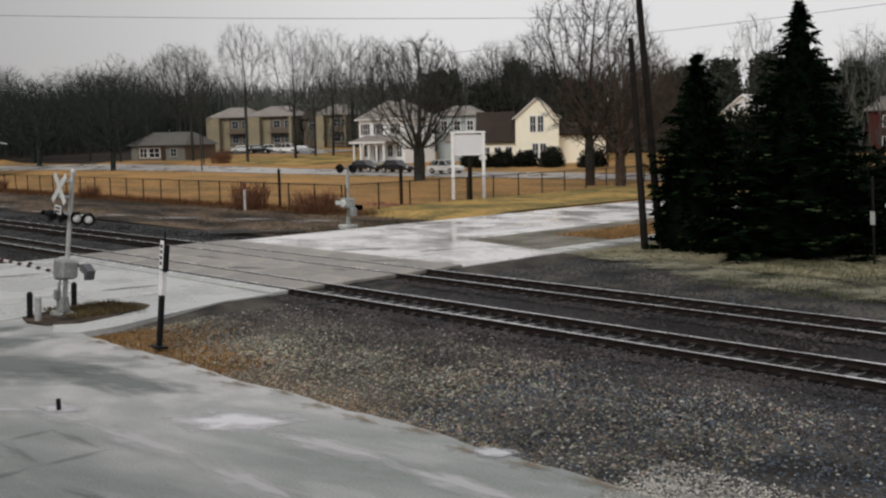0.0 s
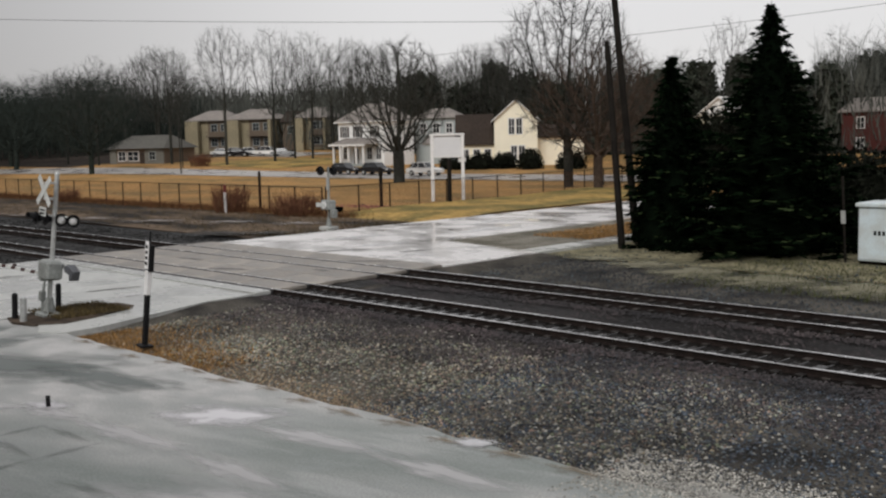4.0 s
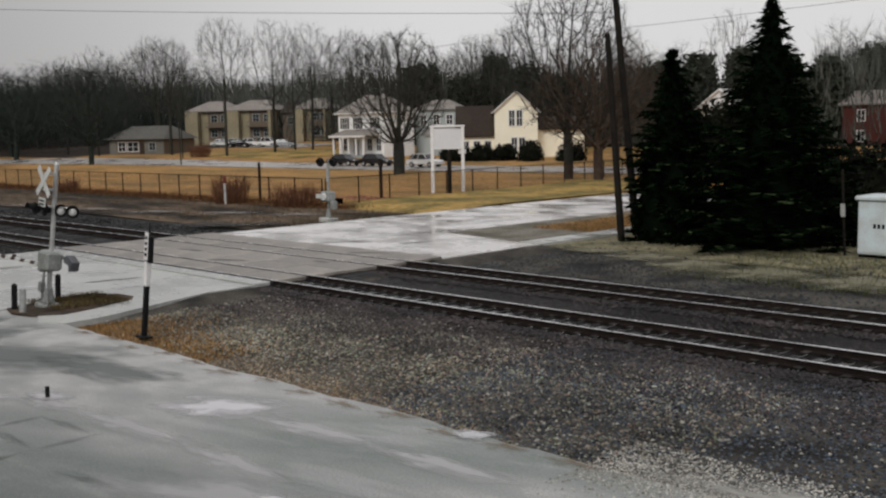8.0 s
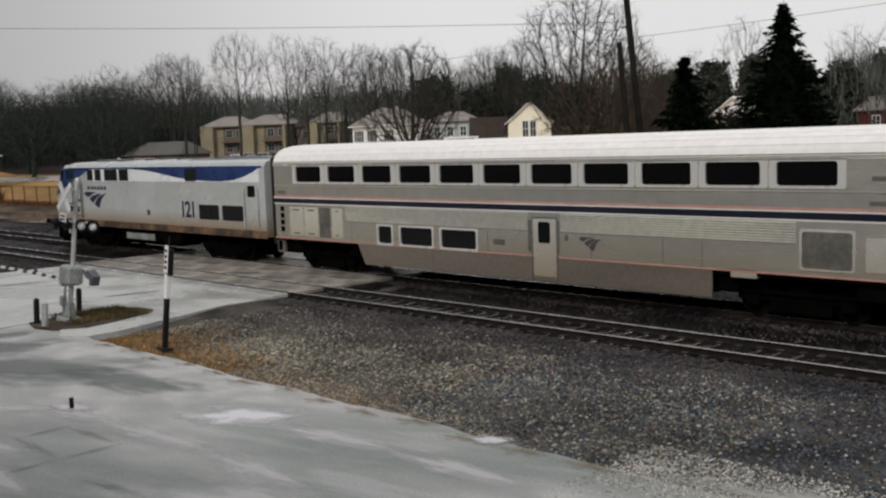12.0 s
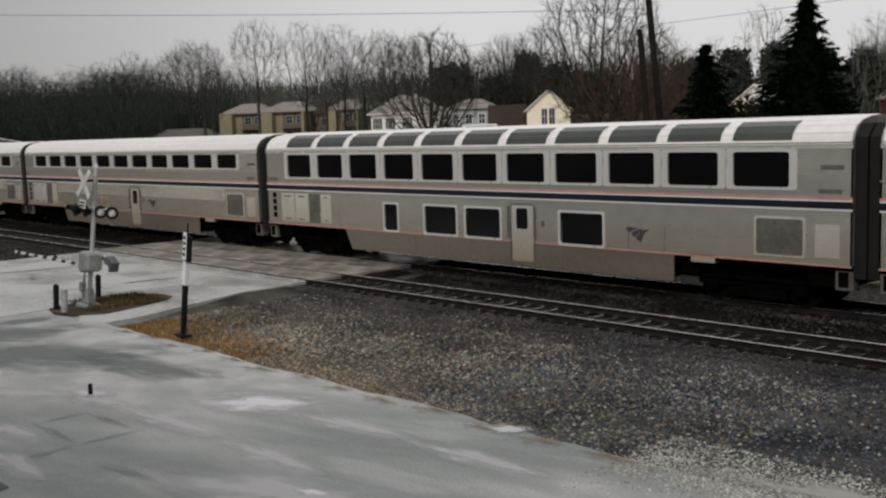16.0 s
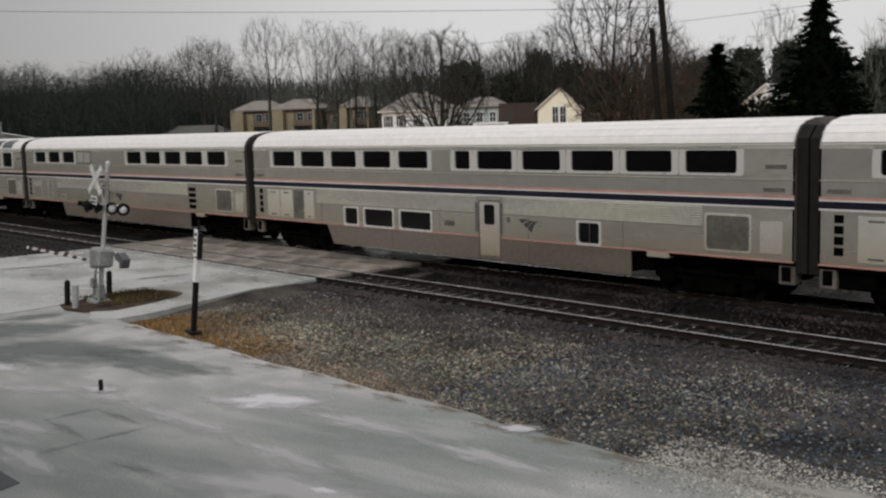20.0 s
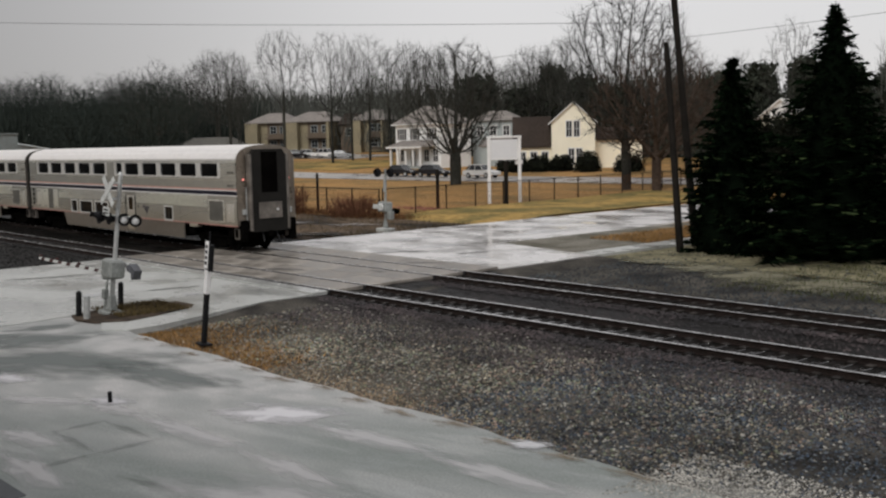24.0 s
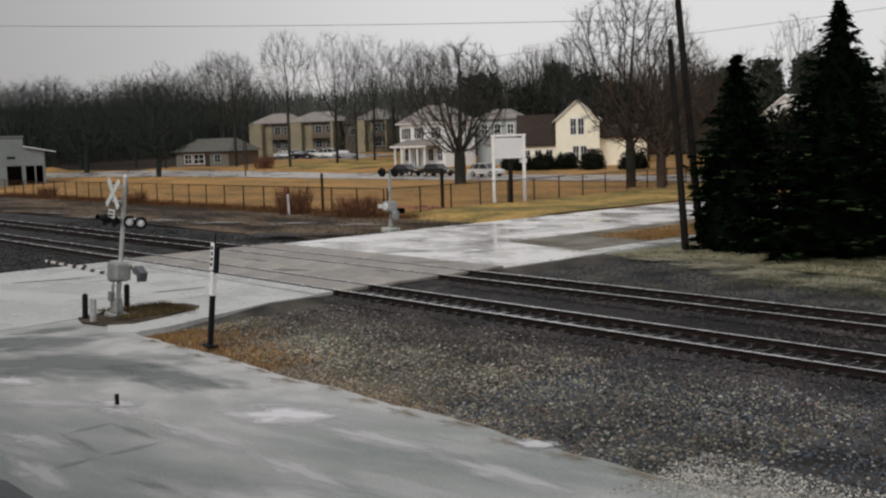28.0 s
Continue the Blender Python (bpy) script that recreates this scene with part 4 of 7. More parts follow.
    for s in (-1, 1):
        part("brake_pipe", Geo().tube((a, s * 1.15, 0.66), (b, s * 1.15, 0.66), 0.05, n=6), UNDER, car)
    part("bulkhead", Geo().box(a + 0.5, -0.15, 1.3, b - 0.5, 0.15, 4.4), UNDER, car)
    wheelset_truck(car, 3.2)
    wheelset_truck(car, 22.7)
    return car


def locomotive():
    loco = thing("diesel_locomotive", "silver and blue diesel passenger locomotive with grimy sills", "locomotive", group="")
    half = [(1.50, 1.18), (1.525, 1.3), (1.525, 4.12), (1.40, 4.30), (1.05, 4.42), (0.5, 4.48), (0.0, 4.50)]
    ring = half + [(-y, z) for y, z in reversed(half[:-1])]

    def section(u, top, w):
        return [(u, y * w, min(z, top - 0.03 * abs(y))) for y, z in ring]
    rings = [section(0.46, 2.25, 0.90), section(0.5, 2.45, 0.94), section(0.62, 2.62, 0.96), section(1.05, 3.42, 0.98), section(1.5, 4.18, 1.0), section(1.72, 4.34, 1.0), section(2.15, 4.43, 1.0), section(7.5, 4.46, 1.0), section(8.2, 4.50, 1.0), section(20.68, 4.46, 1.0)]
    part("body", Geo().loft(rings), SILVER, loco, "silver-grey painted body")
    part("cab_front", Geo().loft([[(0.66, -1.18, 2.78), (0.66, 1.18, 2.78), (0.76, 1.18, 2.72), (0.76, -1.18, 2.72)], [(1.41, -1.30, 4.12), (1.41, 1.30, 4.12), (1.52, 1.30, 4.06), (1.52, -1.30, 4.06)]]), BLUE, loco, "blue sloped cab front")
    for s in (-1, 1):
        part("windscreen_pane", Geo().loft([[(0.925, s * 0.08, 3.30), (0.925, s * 1.12, 3.30), (0.98, s * 1.12, 3.26), (0.98, s * 0.08, 3.26)], [(1.305, s * 0.08, 3.98), (1.305, s * 1.16, 3.98), (1.37, s * 1.16, 3.93), (1.37, s * 0.08, 3.93)]]), GLASS, loco)
        y = 1.525 * s
        part("blue_cab_flash", Geo().extrude([(0.70, 2.72), (4.65, 4.03), (4.85, 4.13), (1.52, 4.13)], "y", y - s * 0.07, y + s * 0.008), BLUE, loco, "blue wedge behind the cab front")
        part("pale_band", plate([(4.6, 3.46), (20.3, 3.46), (20.3, 4.06), (4.6, 4.06)], y, 0.006), WHITEBAND, loco)
        part("roof_stripe", plate([(2.3, 4.06), (20.5, 4.06), (20.5, 4.15), (2.3, 4.15)], y, 0.008), BLUE, loco)
        low = [(9.0, 4.06), (10.2, 4.02), (11.4, 3.93), (12.6, 3.78), (13.8, 3.64), (15.0, 3.55), (16.2, 3.50), (17.4, 3.49), (18.4, 3.55), (19.2, 3.70), (19.9, 3.90), (20.3, 4.06)]
        part("blue_sweep", plate(low + [(20.3, 4.10), (9.0, 4.10)], y, 0.012), BLUE, loco)
        for u0, u1 in ((4.55, 5.16), (5.42, 6.08), (6.48, 7.12), (7.15, 7.86), (8.06, 9.0)):
            w = part("side_grille", plate([(u0, 3.49), (u1, 3.49), (u1, 4.05), (u0, 4.05)], y, 0.02), BLACK, loco, "black louvred intake")
            for k in range(5):
                part("louvre", Geo().box(u0 + 0.03, min(y + s * 0.018, y + s * 0.035), 3.52 + k * 0.105, u1 - 0.03, max(y + s * 0.018, y + s * 0.035), 3.55 + k * 0.105), BLACK, w)
        part("exhaust_panel", plate([(14.4, 3.49), (15.35, 3.49), (15.35, 4.06), (14.4, 4.06)], y, 0.022), BLACK, loco)
        for u0, u1 in ((15.45, 17.15), (17.36, 19.05)):
            w = part("radiator_screen", plate([(u0, 1.77), (u1, 1.77), (u1, 2.47), (u0, 2.47)], y, 0.014), BLACK, loco, "black mesh screen")
            part("screen_frame", frame_ring(u0 + 0.02, u1 - 0.02, 1.79, 2.45, y, 0.05, 0.02), SILVER, w)
        part("quarter_light", plate([(1.24, 3.52), (1.5, 3.52), (1.78, 4.0), (1.50, 4.0)], y, 0.014), GLASS, loco)
        w = part("cab_window", plate(rounded(1.98, 2.90, 3.56, 4.0, 0.08), y, 0.014), CABGLASS, loco, "dark blue cab side window")
        part("window_seal", frame_ring(2.0, 2.88, 3.58, 3.98, y, 0.04, 0.018), BLACK, w)
        d = part("cab_door", plate([(2.92, 1.5), (3.72, 1.5), (3.72, 3.55), (2.92, 3.55)], y, 0.008), SILVER, loco)
        for p in (2.74, 2.92, 3.72, 3.9):
            part("handrail", Geo().tube((p, y + s * 0.07, 1.5), (p, y + s * 0.07, 3.6 if p in (2.92, 3.72) else 3.35), 0.028, n=6), GRIME, d)
        for k in range(3):
            part("step", Geo().box(2.98, min(y, y + s * 0.06), 1.62 + 0.42 * k, 3.66, max(y, y + s * 0.06), 1.66 + 0.42 * k), GRIME, d)
        part("step_recess", plate([(2.98, 1.82), (3.38, 1.82), (3.38, 2.12), (2.98, 2.12)], y, 0.012), UNDER, loco)
        part("step_recess", plate([(3.3, 2.36), (3.55, 2.36), (3.55, 2.5), (3.3, 2.5)], y, 0.012), UNDER, loco)
        for p in (1.9, 2.05):
            part("step_mark", plate([(p, 0.62), (p + 0.06, 0.62), (p + 0.10, 0.84), (p + 0.04, 0.84)], y - s * 0.01, 0.01), WHITE, loco)
        part("sill_step", Geo().box(1.75, min(y - s * 0.25, y - s * 0.012), 0.5, 2.35, max(y - s * 0.25, y - s * 0.012), 1.12, 0.02), UNDER, loco)
        part("nose_hatch", plate([(1.98, 1.82), (2.62, 1.82), (2.62, 2.27), (1.98, 2.27)], y, 0.012), UNDER, loco)
        part("fuel_filler", plate([(10.7, 1.85), (11.0, 1.85), (11.0, 2.1), (10.7, 2.1)], y, 0.012), LOCO_DIRT, loco)
        d = part("rear_door", plate([(19.28, 1.5), (20.1, 1.5), (20.1, 3.38), (19.28, 3.38)], y, 0.008), SILVER, loco)
        part("rear_door_window", plate(rounded(19.4, 19.95, 2.84, 3.32, 0.06), y, 0.016), GLASS, d)
        for p in (19.2, 20.2):
            part("handrail", Geo().tube((p, y + s * 0.07, 1.55), (p, y + s * 0.07, 3.2), 0.03, n=6), GALV, d)
        part("side_sill", Geo().box(0.9, min(y - s * 0.03, y + s * 0.012), 1.12, 20.66, max(y - s * 0.03, y + s * 0.012), 1.44, 0.01), LOCO_DIRT, loco, "rust-brown dusty sill")
        emblem(loco, 4.0, 2.06, 2.6, 0.84, y, LOGO)
        for k in range(6):
            part("wordmark_block", plate([(4.46 + 0.37 * k, 3.02), (4.75 + 0.37 * k, 3.02), (4.70 + 0.37 * k, 3.2), (4.51 + 0.37 * k, 3.2)], y, 0.01), LOGO, loco)
        txt = bpy.data.curves.new("number", "FONT")
        txt.body, txt.size, txt.extrude, txt.offset, txt.space_character = "121", 1.03, 0.006, 0.018, 0.86
        holder = bpy.data.objects.new("number", txt)
        scene.collection.objects.link(holder)
        me = bpy.data.meshes.new_from_object(holder.evaluated_get(bpy.context.evaluated_depsgraph_get()))
        bpy.data.objects.remove(holder)
        me.materials.clear()
        me.materials.append(LOGO)
        part("number", me, None, loco, "dark blue road number", m=pose(13.82 if s < 0 else 15.35, y + s * 0.012, 1.86, 90, 0, 0 if s < 0 else 180))
        part("fuel_tank", Geo().box(7.7, s * 0.75 - 0.72, 0.42, 13.4, s * 0.75 + 0.72, 1.1, 0.15), UNDER, loco)
        part("tank_cover", Geo().box(8.4, min(y - s * 0.03, y - s * 0.07), 0.62, 11.2, max(y - s * 0.03, y - s * 0.07), 0.92, 0.015), BOXGREY, loco, "pale grey tank cover")
        part("pilot_step", Geo().box(0.5, s * 1.2 - 0.3, 0.35, 1.5, s * 1.2 + 0.3, 1.15, 0.05), UNDER, loco)
    part("pilot", Geo().extrude([(0.30, 0.18), (0.62, 0.12), (0.75, 1.16), (0.42, 1.16)], "y", -1.3, 1.3), BLACK, loco, "black snow plough pilot")
    part("front_sill", Geo().box(0.42, -1.22, 1.1, 0.7, 1.22, 1.45, 0.03), LOCO_DIRT, loco)
    part("nose_lamp", Geo().tube((0.44, 0, 2.05), (0.52, 0, 2.05), 0.16, n=16), LENS, loco)
    for k, u in enumerate((10.6, 12.3, 15.6, 17.3)):
        part("roof_fan", Geo().tube((u, 0, 4.46), (u, 0, 4.53), 0.62, n=20), LOCO_ROOF, loco)
    part("roof_deck", Geo().loft([[(u, y, z + 0.012) for y, z in ring[4:-4]] for u in (13.8, 20.6)], cap=False, closed=False), LOCO_ROOF, loco, "sooty dark roof hatches")
    for u0, u1 in ((3.9, 4.6), (6.2, 7.4), (9.2, 10.0)):
        part("roof_hatch", Geo().box(u0, -0.7, 4.44, u1, 0.7, 4.53, 0.02), LOCO_ROOF, loco)
    part("horn", Geo().tube((5.0, 0.3, 4.40), (4.5, 0.3, 4.52), 0.04, 0.09), GALV, loco)
    part("roof_antenna", Geo().box(3.0, -0.3, 4.3, 3.5, 0.3, 4.42, 0.03), BLACK, loco)
    part("rear_gangway", Geo().extrude([(-0.8, 1.3), (0.8, 1.3), (0.8, 3.6), (-0.8, 3.6)], "x", 20.68, 20.85), DIAPHRAGM, loco)
    part("coupler", Geo().box(20.68, -0.14, 0.72, 21.03, 0.14, 1.0, 0.03), UNDER, loco)
    part("coupler", Geo().box(0.02, -0.14, 0.72, 0.6, 0.14, 1.0, 0.03), UNDER, loco)
    wheelset_truck(loco, 4.3, 2.75, 0.51)
    wheelset_truck(loco, 16.7, 2.75, 0.51)
    return loco


TRAIN = [(locomotive(), -21.03)]
for k, (kind, label) in enumerate((("coach", "two-level stainless coach with a baggage bay and dark windows"), ("long", "two-level stainless car with a blank lower side and upper windows"), ("lounge", "two-level lounge car with tall windows curving into the roof"),
                                   ("diner", "two-level dining car with blank lower side and grouped upper windows"), ("sleeper", "two-level stainless sleeping car with paired rows of windows"), ("sleeper", "last two-level sleeping car with an open gangway end"))):
    TRAIN.append((carriage(kind, label, k == 5), 25.9 * k))
tail = TRAIN[-1][0]
for s in (-1, 1):
    part("marker_lamp", Geo().tube((25.57, s * 1.22, 3.36), (25.62, s * 1.22, 3.36), 0.042, n=12), TAILLAMP, tail, "small red marker lamp")
    part("end_handrail", Geo().tube((25.66, s * 1.12, 1.5), (25.66, s * 1.12, 3.0), 0.025, n=6), GALV, tail)
    part("gangway_frame", Geo().box(25.6, s * 0.99 - 0.07, 1.0, 25.9, s * 0.99 + 0.07, 4.5, 0.03), ENDWALL, tail, "worn grey gangway side frame")
    part("end_corner_step", Geo().box(25.2, s * 1.3 - 0.18, 0.5, 25.75, s * 1.3 + 0.18, 1.3, 0.04), UNDER, tail)
    part("jumper_cable", Geo().tube((25.66, s * 0.72, 1.75), (25.82, s * 0.5, 0.95), 0.04, n=6), BLACK, tail)
    part("brake_hose", Geo().tube((25.7, s * 0.36, 0.95), (25.95, s * 0.42, 0.5), 0.035, n=6), BLACK, tail)
    part("plug_socket", Geo().box(25.56, s * 1.2 - 0.12, 1.75, 25.66, s * 1.2 + 0.12, 2.0, 0.02), GALV, tail)
part("end_beam", Geo().box(25.56, -1.45, 0.9, 25.78, 1.45, 1.5, 0.04), UNDER, tail, "sooty end beam")
part("end_apron", Geo().box(25.87, -0.62, 1.55, 25.93, 0.62, 2.3, 0.02), ENDWALL, tail, "grey hinged apron plate")
part("tail_lamp", Geo().tube((25.87, 0.35, 1.95), (25.96, 0.35, 1.95), 0.06, n=10), LENS, tail)


# ---- plants ----
def segments_geo(segs, sides=3):
    """Tapering twigs: each a three-sided spike or tube from p0 to p1."""
    g = Geo()
    for p0, p1, r0, r1 in segs:
        d = p1 - p0
        a = d.orthogonal().normalized()
        b = d.normalized().cross(a)
        n = sides if r0 < 0.12 else 7
        if r1 < 0.004 or sides == 2 and r0 < 0.05:
            o = len(g.v)
            g.v += [tuple(p0 - r0 * 1.2 * a), tuple(p0 + r0 * 1.2 * a), tuple(p1 + r1 * a)]
            g.f.append((o, o + 1, o + 2))
            if r1 >= 0.004:
                g.v.append(tuple(p1 - r1 * a))
                g.f.append((o, o + 2, o + 3))
            continue
        n = max(n, 3)
        cs = [(math.cos(2 * math.pi * k / n), math.sin(2 * math.pi * k / n)) for k in range(n)]
        o = len(g.v)
        g.v += [tuple(p0 + r0 * (c * a + s * b)) for c, s in cs] + [tuple(p1 + r1 * (c * a + s * b)) for c, s in cs]
        g.f += [(o + k, o + (k + 1) % n, o + n + (k + 1) % n, o + n + k) for k in range(n)]
    return g


def grow(seed, spread=0.36, fork=0.35, points=900, step=0.28, tip=0.012, twigs=3, lean=0.0, dome=0.5, rise=0.16, twig=0.45, pipe=2.25):
    """A bare tree ten metres tall: limbs reach for points strewn through a rounded crown."""
    rng = np.random.default_rng(seed)
    z0, z1 = 10 * fork * 0.8, 9.75
    pts = []
    while len(pts) < points:
        q = rng.uniform(-1, 1, 3)
        r = np.linalg.norm(q)
        if r > 1 or rng.random() > 0.25 + 0.75 * r:
            continue
        mid = z0 + (z1 - z0) * dome
        z = mid + q[2] * ((z1 - mid) if q[2] > 0 else (mid - z0))
        pts.append((q[0] * 10 * spread + lean * z, q[1] * 10 * spread, z))
    pts = np.array(pts) + rng.normal(0, 0.12, (points, 3))
    nodes, parent = [np.array((0.0, 0.0, -0.2))], [-1]
    while nodes[-1][2] < 10 * fork:
        nodes.append(nodes[-1] + np.array((rng.normal(lean, 0.05) * step, rng.normal(0, 0.05) * step, step)))
        parent.append(len(nodes) - 2)
    stem_nodes = len(nodes)
    near = np.full(len(pts), 0)
    best = np.full(len(pts), 1e9)
    fresh = list(range(len(nodes)))
    born = [0] * len(nodes)
    for _ in range(90):
        if not len(pts):
            break
        for k in fresh:
            d = np.linalg.norm(pts - nodes[k], axis=1)
            closer = d < best
            best[closer], near[closer] = d[closer], k
        keep = best > step * 1.25
        pts, near, best = pts[keep], near[keep], best[keep]
        full = np.array([born[k] >= 3 for k in near], bool) if len(near) else np.zeros(0, bool)
        pts, near, best = pts[~full], near[~full], best[~full]
        fresh = []
        for k in np.unique(near):
            born[k] += 1
            born.append(0)
            pull = pts[near == k] - nodes[k]
            d = (pull / np.linalg.norm(pull, axis=1)[:, None]).mean(0)
            d = d / (np.linalg.norm(d) + 1e-6) + rng.normal(0, 0.07, 3) + np.array((0, 0, rise))
            nodes.append(nodes[k] + d / np.linalg.norm(d) * step)
            parent.append(int(k))
            fresh.append(len(nodes) - 1)
    n = len(nodes)
    kids = np.bincount([p for p in parent if p >= 0], minlength=n)
    single = {p: k for k, p in enumerate(parent) if p > 0 and kids[p] == 1}
    for _ in range(4):
        for k, c in single.items():
            nodes[k] = 0.5 * nodes[k] + 0.25 * (nodes[parent[k]] + nodes[c])
    power = np.zeros(n)
    for k in range(n - 1, 0, -1):
        if not kids[k]:
            power[k] = tip ** pipe
        power[parent[k]] += power[k]
    rad = np.maximum(power ** (1 / pipe), tip)
    trunk, crown = [], []
    for k in range(1, n):
        p, q = Vector(nodes[parent[k]]), Vector(nodes[k])
        stem = k < stem_nodes
        r0 = float(min(rad[parent[k]], rad[k] * 1.5))
        flare = 1.35 if parent[k] == 0 else 1.0
        (trunk if stem else crown).append((p, q, r0 * flare, float(rad[k]) if kids[k] else tip * 0.6))
        if not stem and rad[k] < tip * 2.6:
            along = (q - p).normalized()
            for _ in range(twigs + (2 if not kids[k] else 1)):
                side = Vector(rng.normal(0, 1, 3)).normalized()
                crown.append((q, q + (along * 0.9 + side * 0.75 + Vector((0, 0, 0.25))) * (twig * float(rng.uniform(0.5, 1.2))), tip * 0.6, 0.0))
    return trunk, crown


TREE_KINDS = {}


def tree_kind(name, seed, bark=BARK, **how):
    trunk, crown = grow(seed, **how)
    TREE_KINDS[name] = (segments_geo(trunk, 6).mesh("trunk", bark, True), segments_geo(crown).mesh("crown", bark))


tree_kind("oak", 3, spread=0.42, fork=0.22, points=1500, dome=0.5, step=0.24, rise=0.34, tip=0.0125, pipe=1.78, twigs=4)
tree_kind("broad", 8, spread=0.36, fork=0.30, points=1100, dome=0.5, tip=0.0075, twigs=3, rise=0.24, pipe=2.0)
tree_kind("tall", 5, spread=0.22, fork=0.46, points=900, dome=0.6, step=0.24, tip=0.0062, pipe=1.92, twigs=3, rise=0.28)
tree_kind("tall_b", 11, spread=0.28, fork=0.38, points=1100, dome=0.6, step=0.24, tip=0.0062, pipe=1.92, twigs=3, rise=0.28)
tree_kind("vase", 15, spread=0.34, fork=0.24, lean=0.0, points=1900, dome=0.6, step=0.26, rise=0.36, tip=0.0095, pipe=1.88, twigs=4)
tree_kind("dense", 21, BROWNBARK, spread=0.44, fork=0.22, points=1700, dome=0.45, step=0.24, twigs=4, tip=0.0105, pipe=1.9)
tree_kind("round", 23, WOODS, spread=0.44, fork=0.20, points=1900, dome=0.45, step=0.24, twigs=4, tip=0.012, pipe=2.1)


def bare_tree(kind, x, y, height, turn, label, wide=1.0, group="bare trees by the street"):
    t = thing("bare_tree", label, "tree", pose(x, y, ground_z(x, y) if y > 50 else -0.15, 0, 0, turn), group)
    s = height / 10.0
    for nm, me in zip(("trunk", "crown"), TREE_KINDS[kind]):
        ob = part(nm, me, None, t)
        ob.scale = (s * wide, s * wide, s)
    return t


STREET_TREES = (
        ("oak", -83.4, 76.6, 15.8, 20, 0.92, "big bare oak with a forked trunk on the street verge"), ("vase", -58.9, 75.2, 18.2, 48, 1.0, "tall bare tree with upswept limbs beside the street"),
        ("dense", -55.3, 74.9, 13.8, 200, 1.05, "bare tree with dense reddish twigs beside the street"), ("round", -146.3, 72.0, 14.8, 40, 1.05, "broad dark bare tree near the ranch house"),
        ("tall", -137.6, 90.1, 21.4, 10, 1.0, "tall thin bare tree on the front lawn"), ("tall_b", -138.4, 99.8, 21.8, 130, 0.85, "tall bare tree before the apartments"),
        ("tall", -140.3, 109.0, 21.8, 250, 0.9, "tall thin bare tree on the front lawn"), ("tall_b", -143.4, 107.6, 20.0, 320, 0.8, "bare tree before the apartments"),
        ("tall", -128.3, 76.4, 14.5, 80, 0.6, "slender bare street tree"), ("tall", -139.5, 83.4, 14.0, 170, 0.7, "slender bare street tree"),
        ("tall_b", -150.5, 88.0, 18.8, 60, 1.0, "bare tree with a rounded crown by the ranch house"), ("round", -178.0, 74.0, 15.5, 100, 1.1, "bare tree with a round crown beside the street"))
HILL_TREES = (
        ("broad", -163.4, 81.8, 18.4, 35, 0.8, "tall bare tree with a rounded crown behind the ranch house"), ("tall_b", -162.1, 92.6, 20.3, 145, 1.1, "tall bare tree with a rounded crown behind the ranch house"),
        ("broad", -177.2, 82.9, 17.5, 215, 0.8, "bare tree by the far street"), ("tall", -137.3, 111.3, 19.6, 75, 1.2, "tall bare tree behind the white house"),
        ("tall_b", -132.4, 110.9, 20.3, 190, 0.8, "tall bare tree behind the white house"), ("tall", -135.7, 116.4, 19.8, 310, 1.1, "tall bare tree behind the white house"),
        ("tall_b", -126.8, 114.3, 19.6, 255, 0.8, "tall bare tree behind the white house"), ("tall", -115.6, 122.9, 18.4, 20, 1.1, "tall bare tree behind the grey house"),
        ("tall_b", -111.3, 122.8, 18.6, 95, 0.7, "tall bare tree behind the grey house"), ("tall", -106.2, 120.6, 19.0, 200, 1.1, "tall bare tree behind the cream house"),
        ("round", -190.0, 78.0, 15.0, 10, 1.1, "dark bare tree with a round crown beside the street"), ("tall_b", -66.0, 98.0, 12.0, 30, 1.0, "low bare tree beside the cream house"),
        ("broad", -68.5, 106.0, 11.0, 110, 1.0, "bare tree beside the cream house"), ("dense", -74.0, 104.0, 13.0, 200, 0.9, "dense bare tree beside the cream house"),
        ("broad", -70.3, 124.0, 18.6, 300, 0.62, "bare tree rising behind the spruces"), ("tall_b", -35.0, 147.0, 22.0, 60, 0.9, "tall bare tree behind the brick house"),
        ("broad", -40.0, 140.0, 20.0, 160, 1.0, "bare tree behind the brick house"), ("tall", -101.0, 116.0, 15.0, 30, 0.9, "bare tree behind the houses"),
        ("tall_b", -116.0, 124.0, 17.5, 140, 1.0, "bare tree behind the houses"), ("broad", -128.0, 122.0, 17.5, 80, 1.0, "bare tree behind the houses"),
        ("tall_b", -169.0, 96.0, 19.5, 15, 1.1, "bare tree with a rounded crown behind the ranch house"), ("broad", -186.0, 99.0, 18.5, 75, 0.9, "bare tree behind the ranch house"))
for kind, x, y, h, turn, wide, label in STREET_TREES + HILL_TREES:
    bare_tree(kind, x, y, h, turn, label, wide)

# the wood on the hill, too many to count
rng = random.Random(77)
variants = []
for k in range(7):
    trunk, crown = grow(100 + k, spread=0.24 + 0.02 * k, fork=rng.uniform(0.3, 0.45), points=300, step=0.40, tip=0.0085, twigs=3, twig=0.75, dome=0.58, rise=0.28)
    g = segments_geo(trunk + crown, 2)
    variants.append((np.array(g.v), g.f))


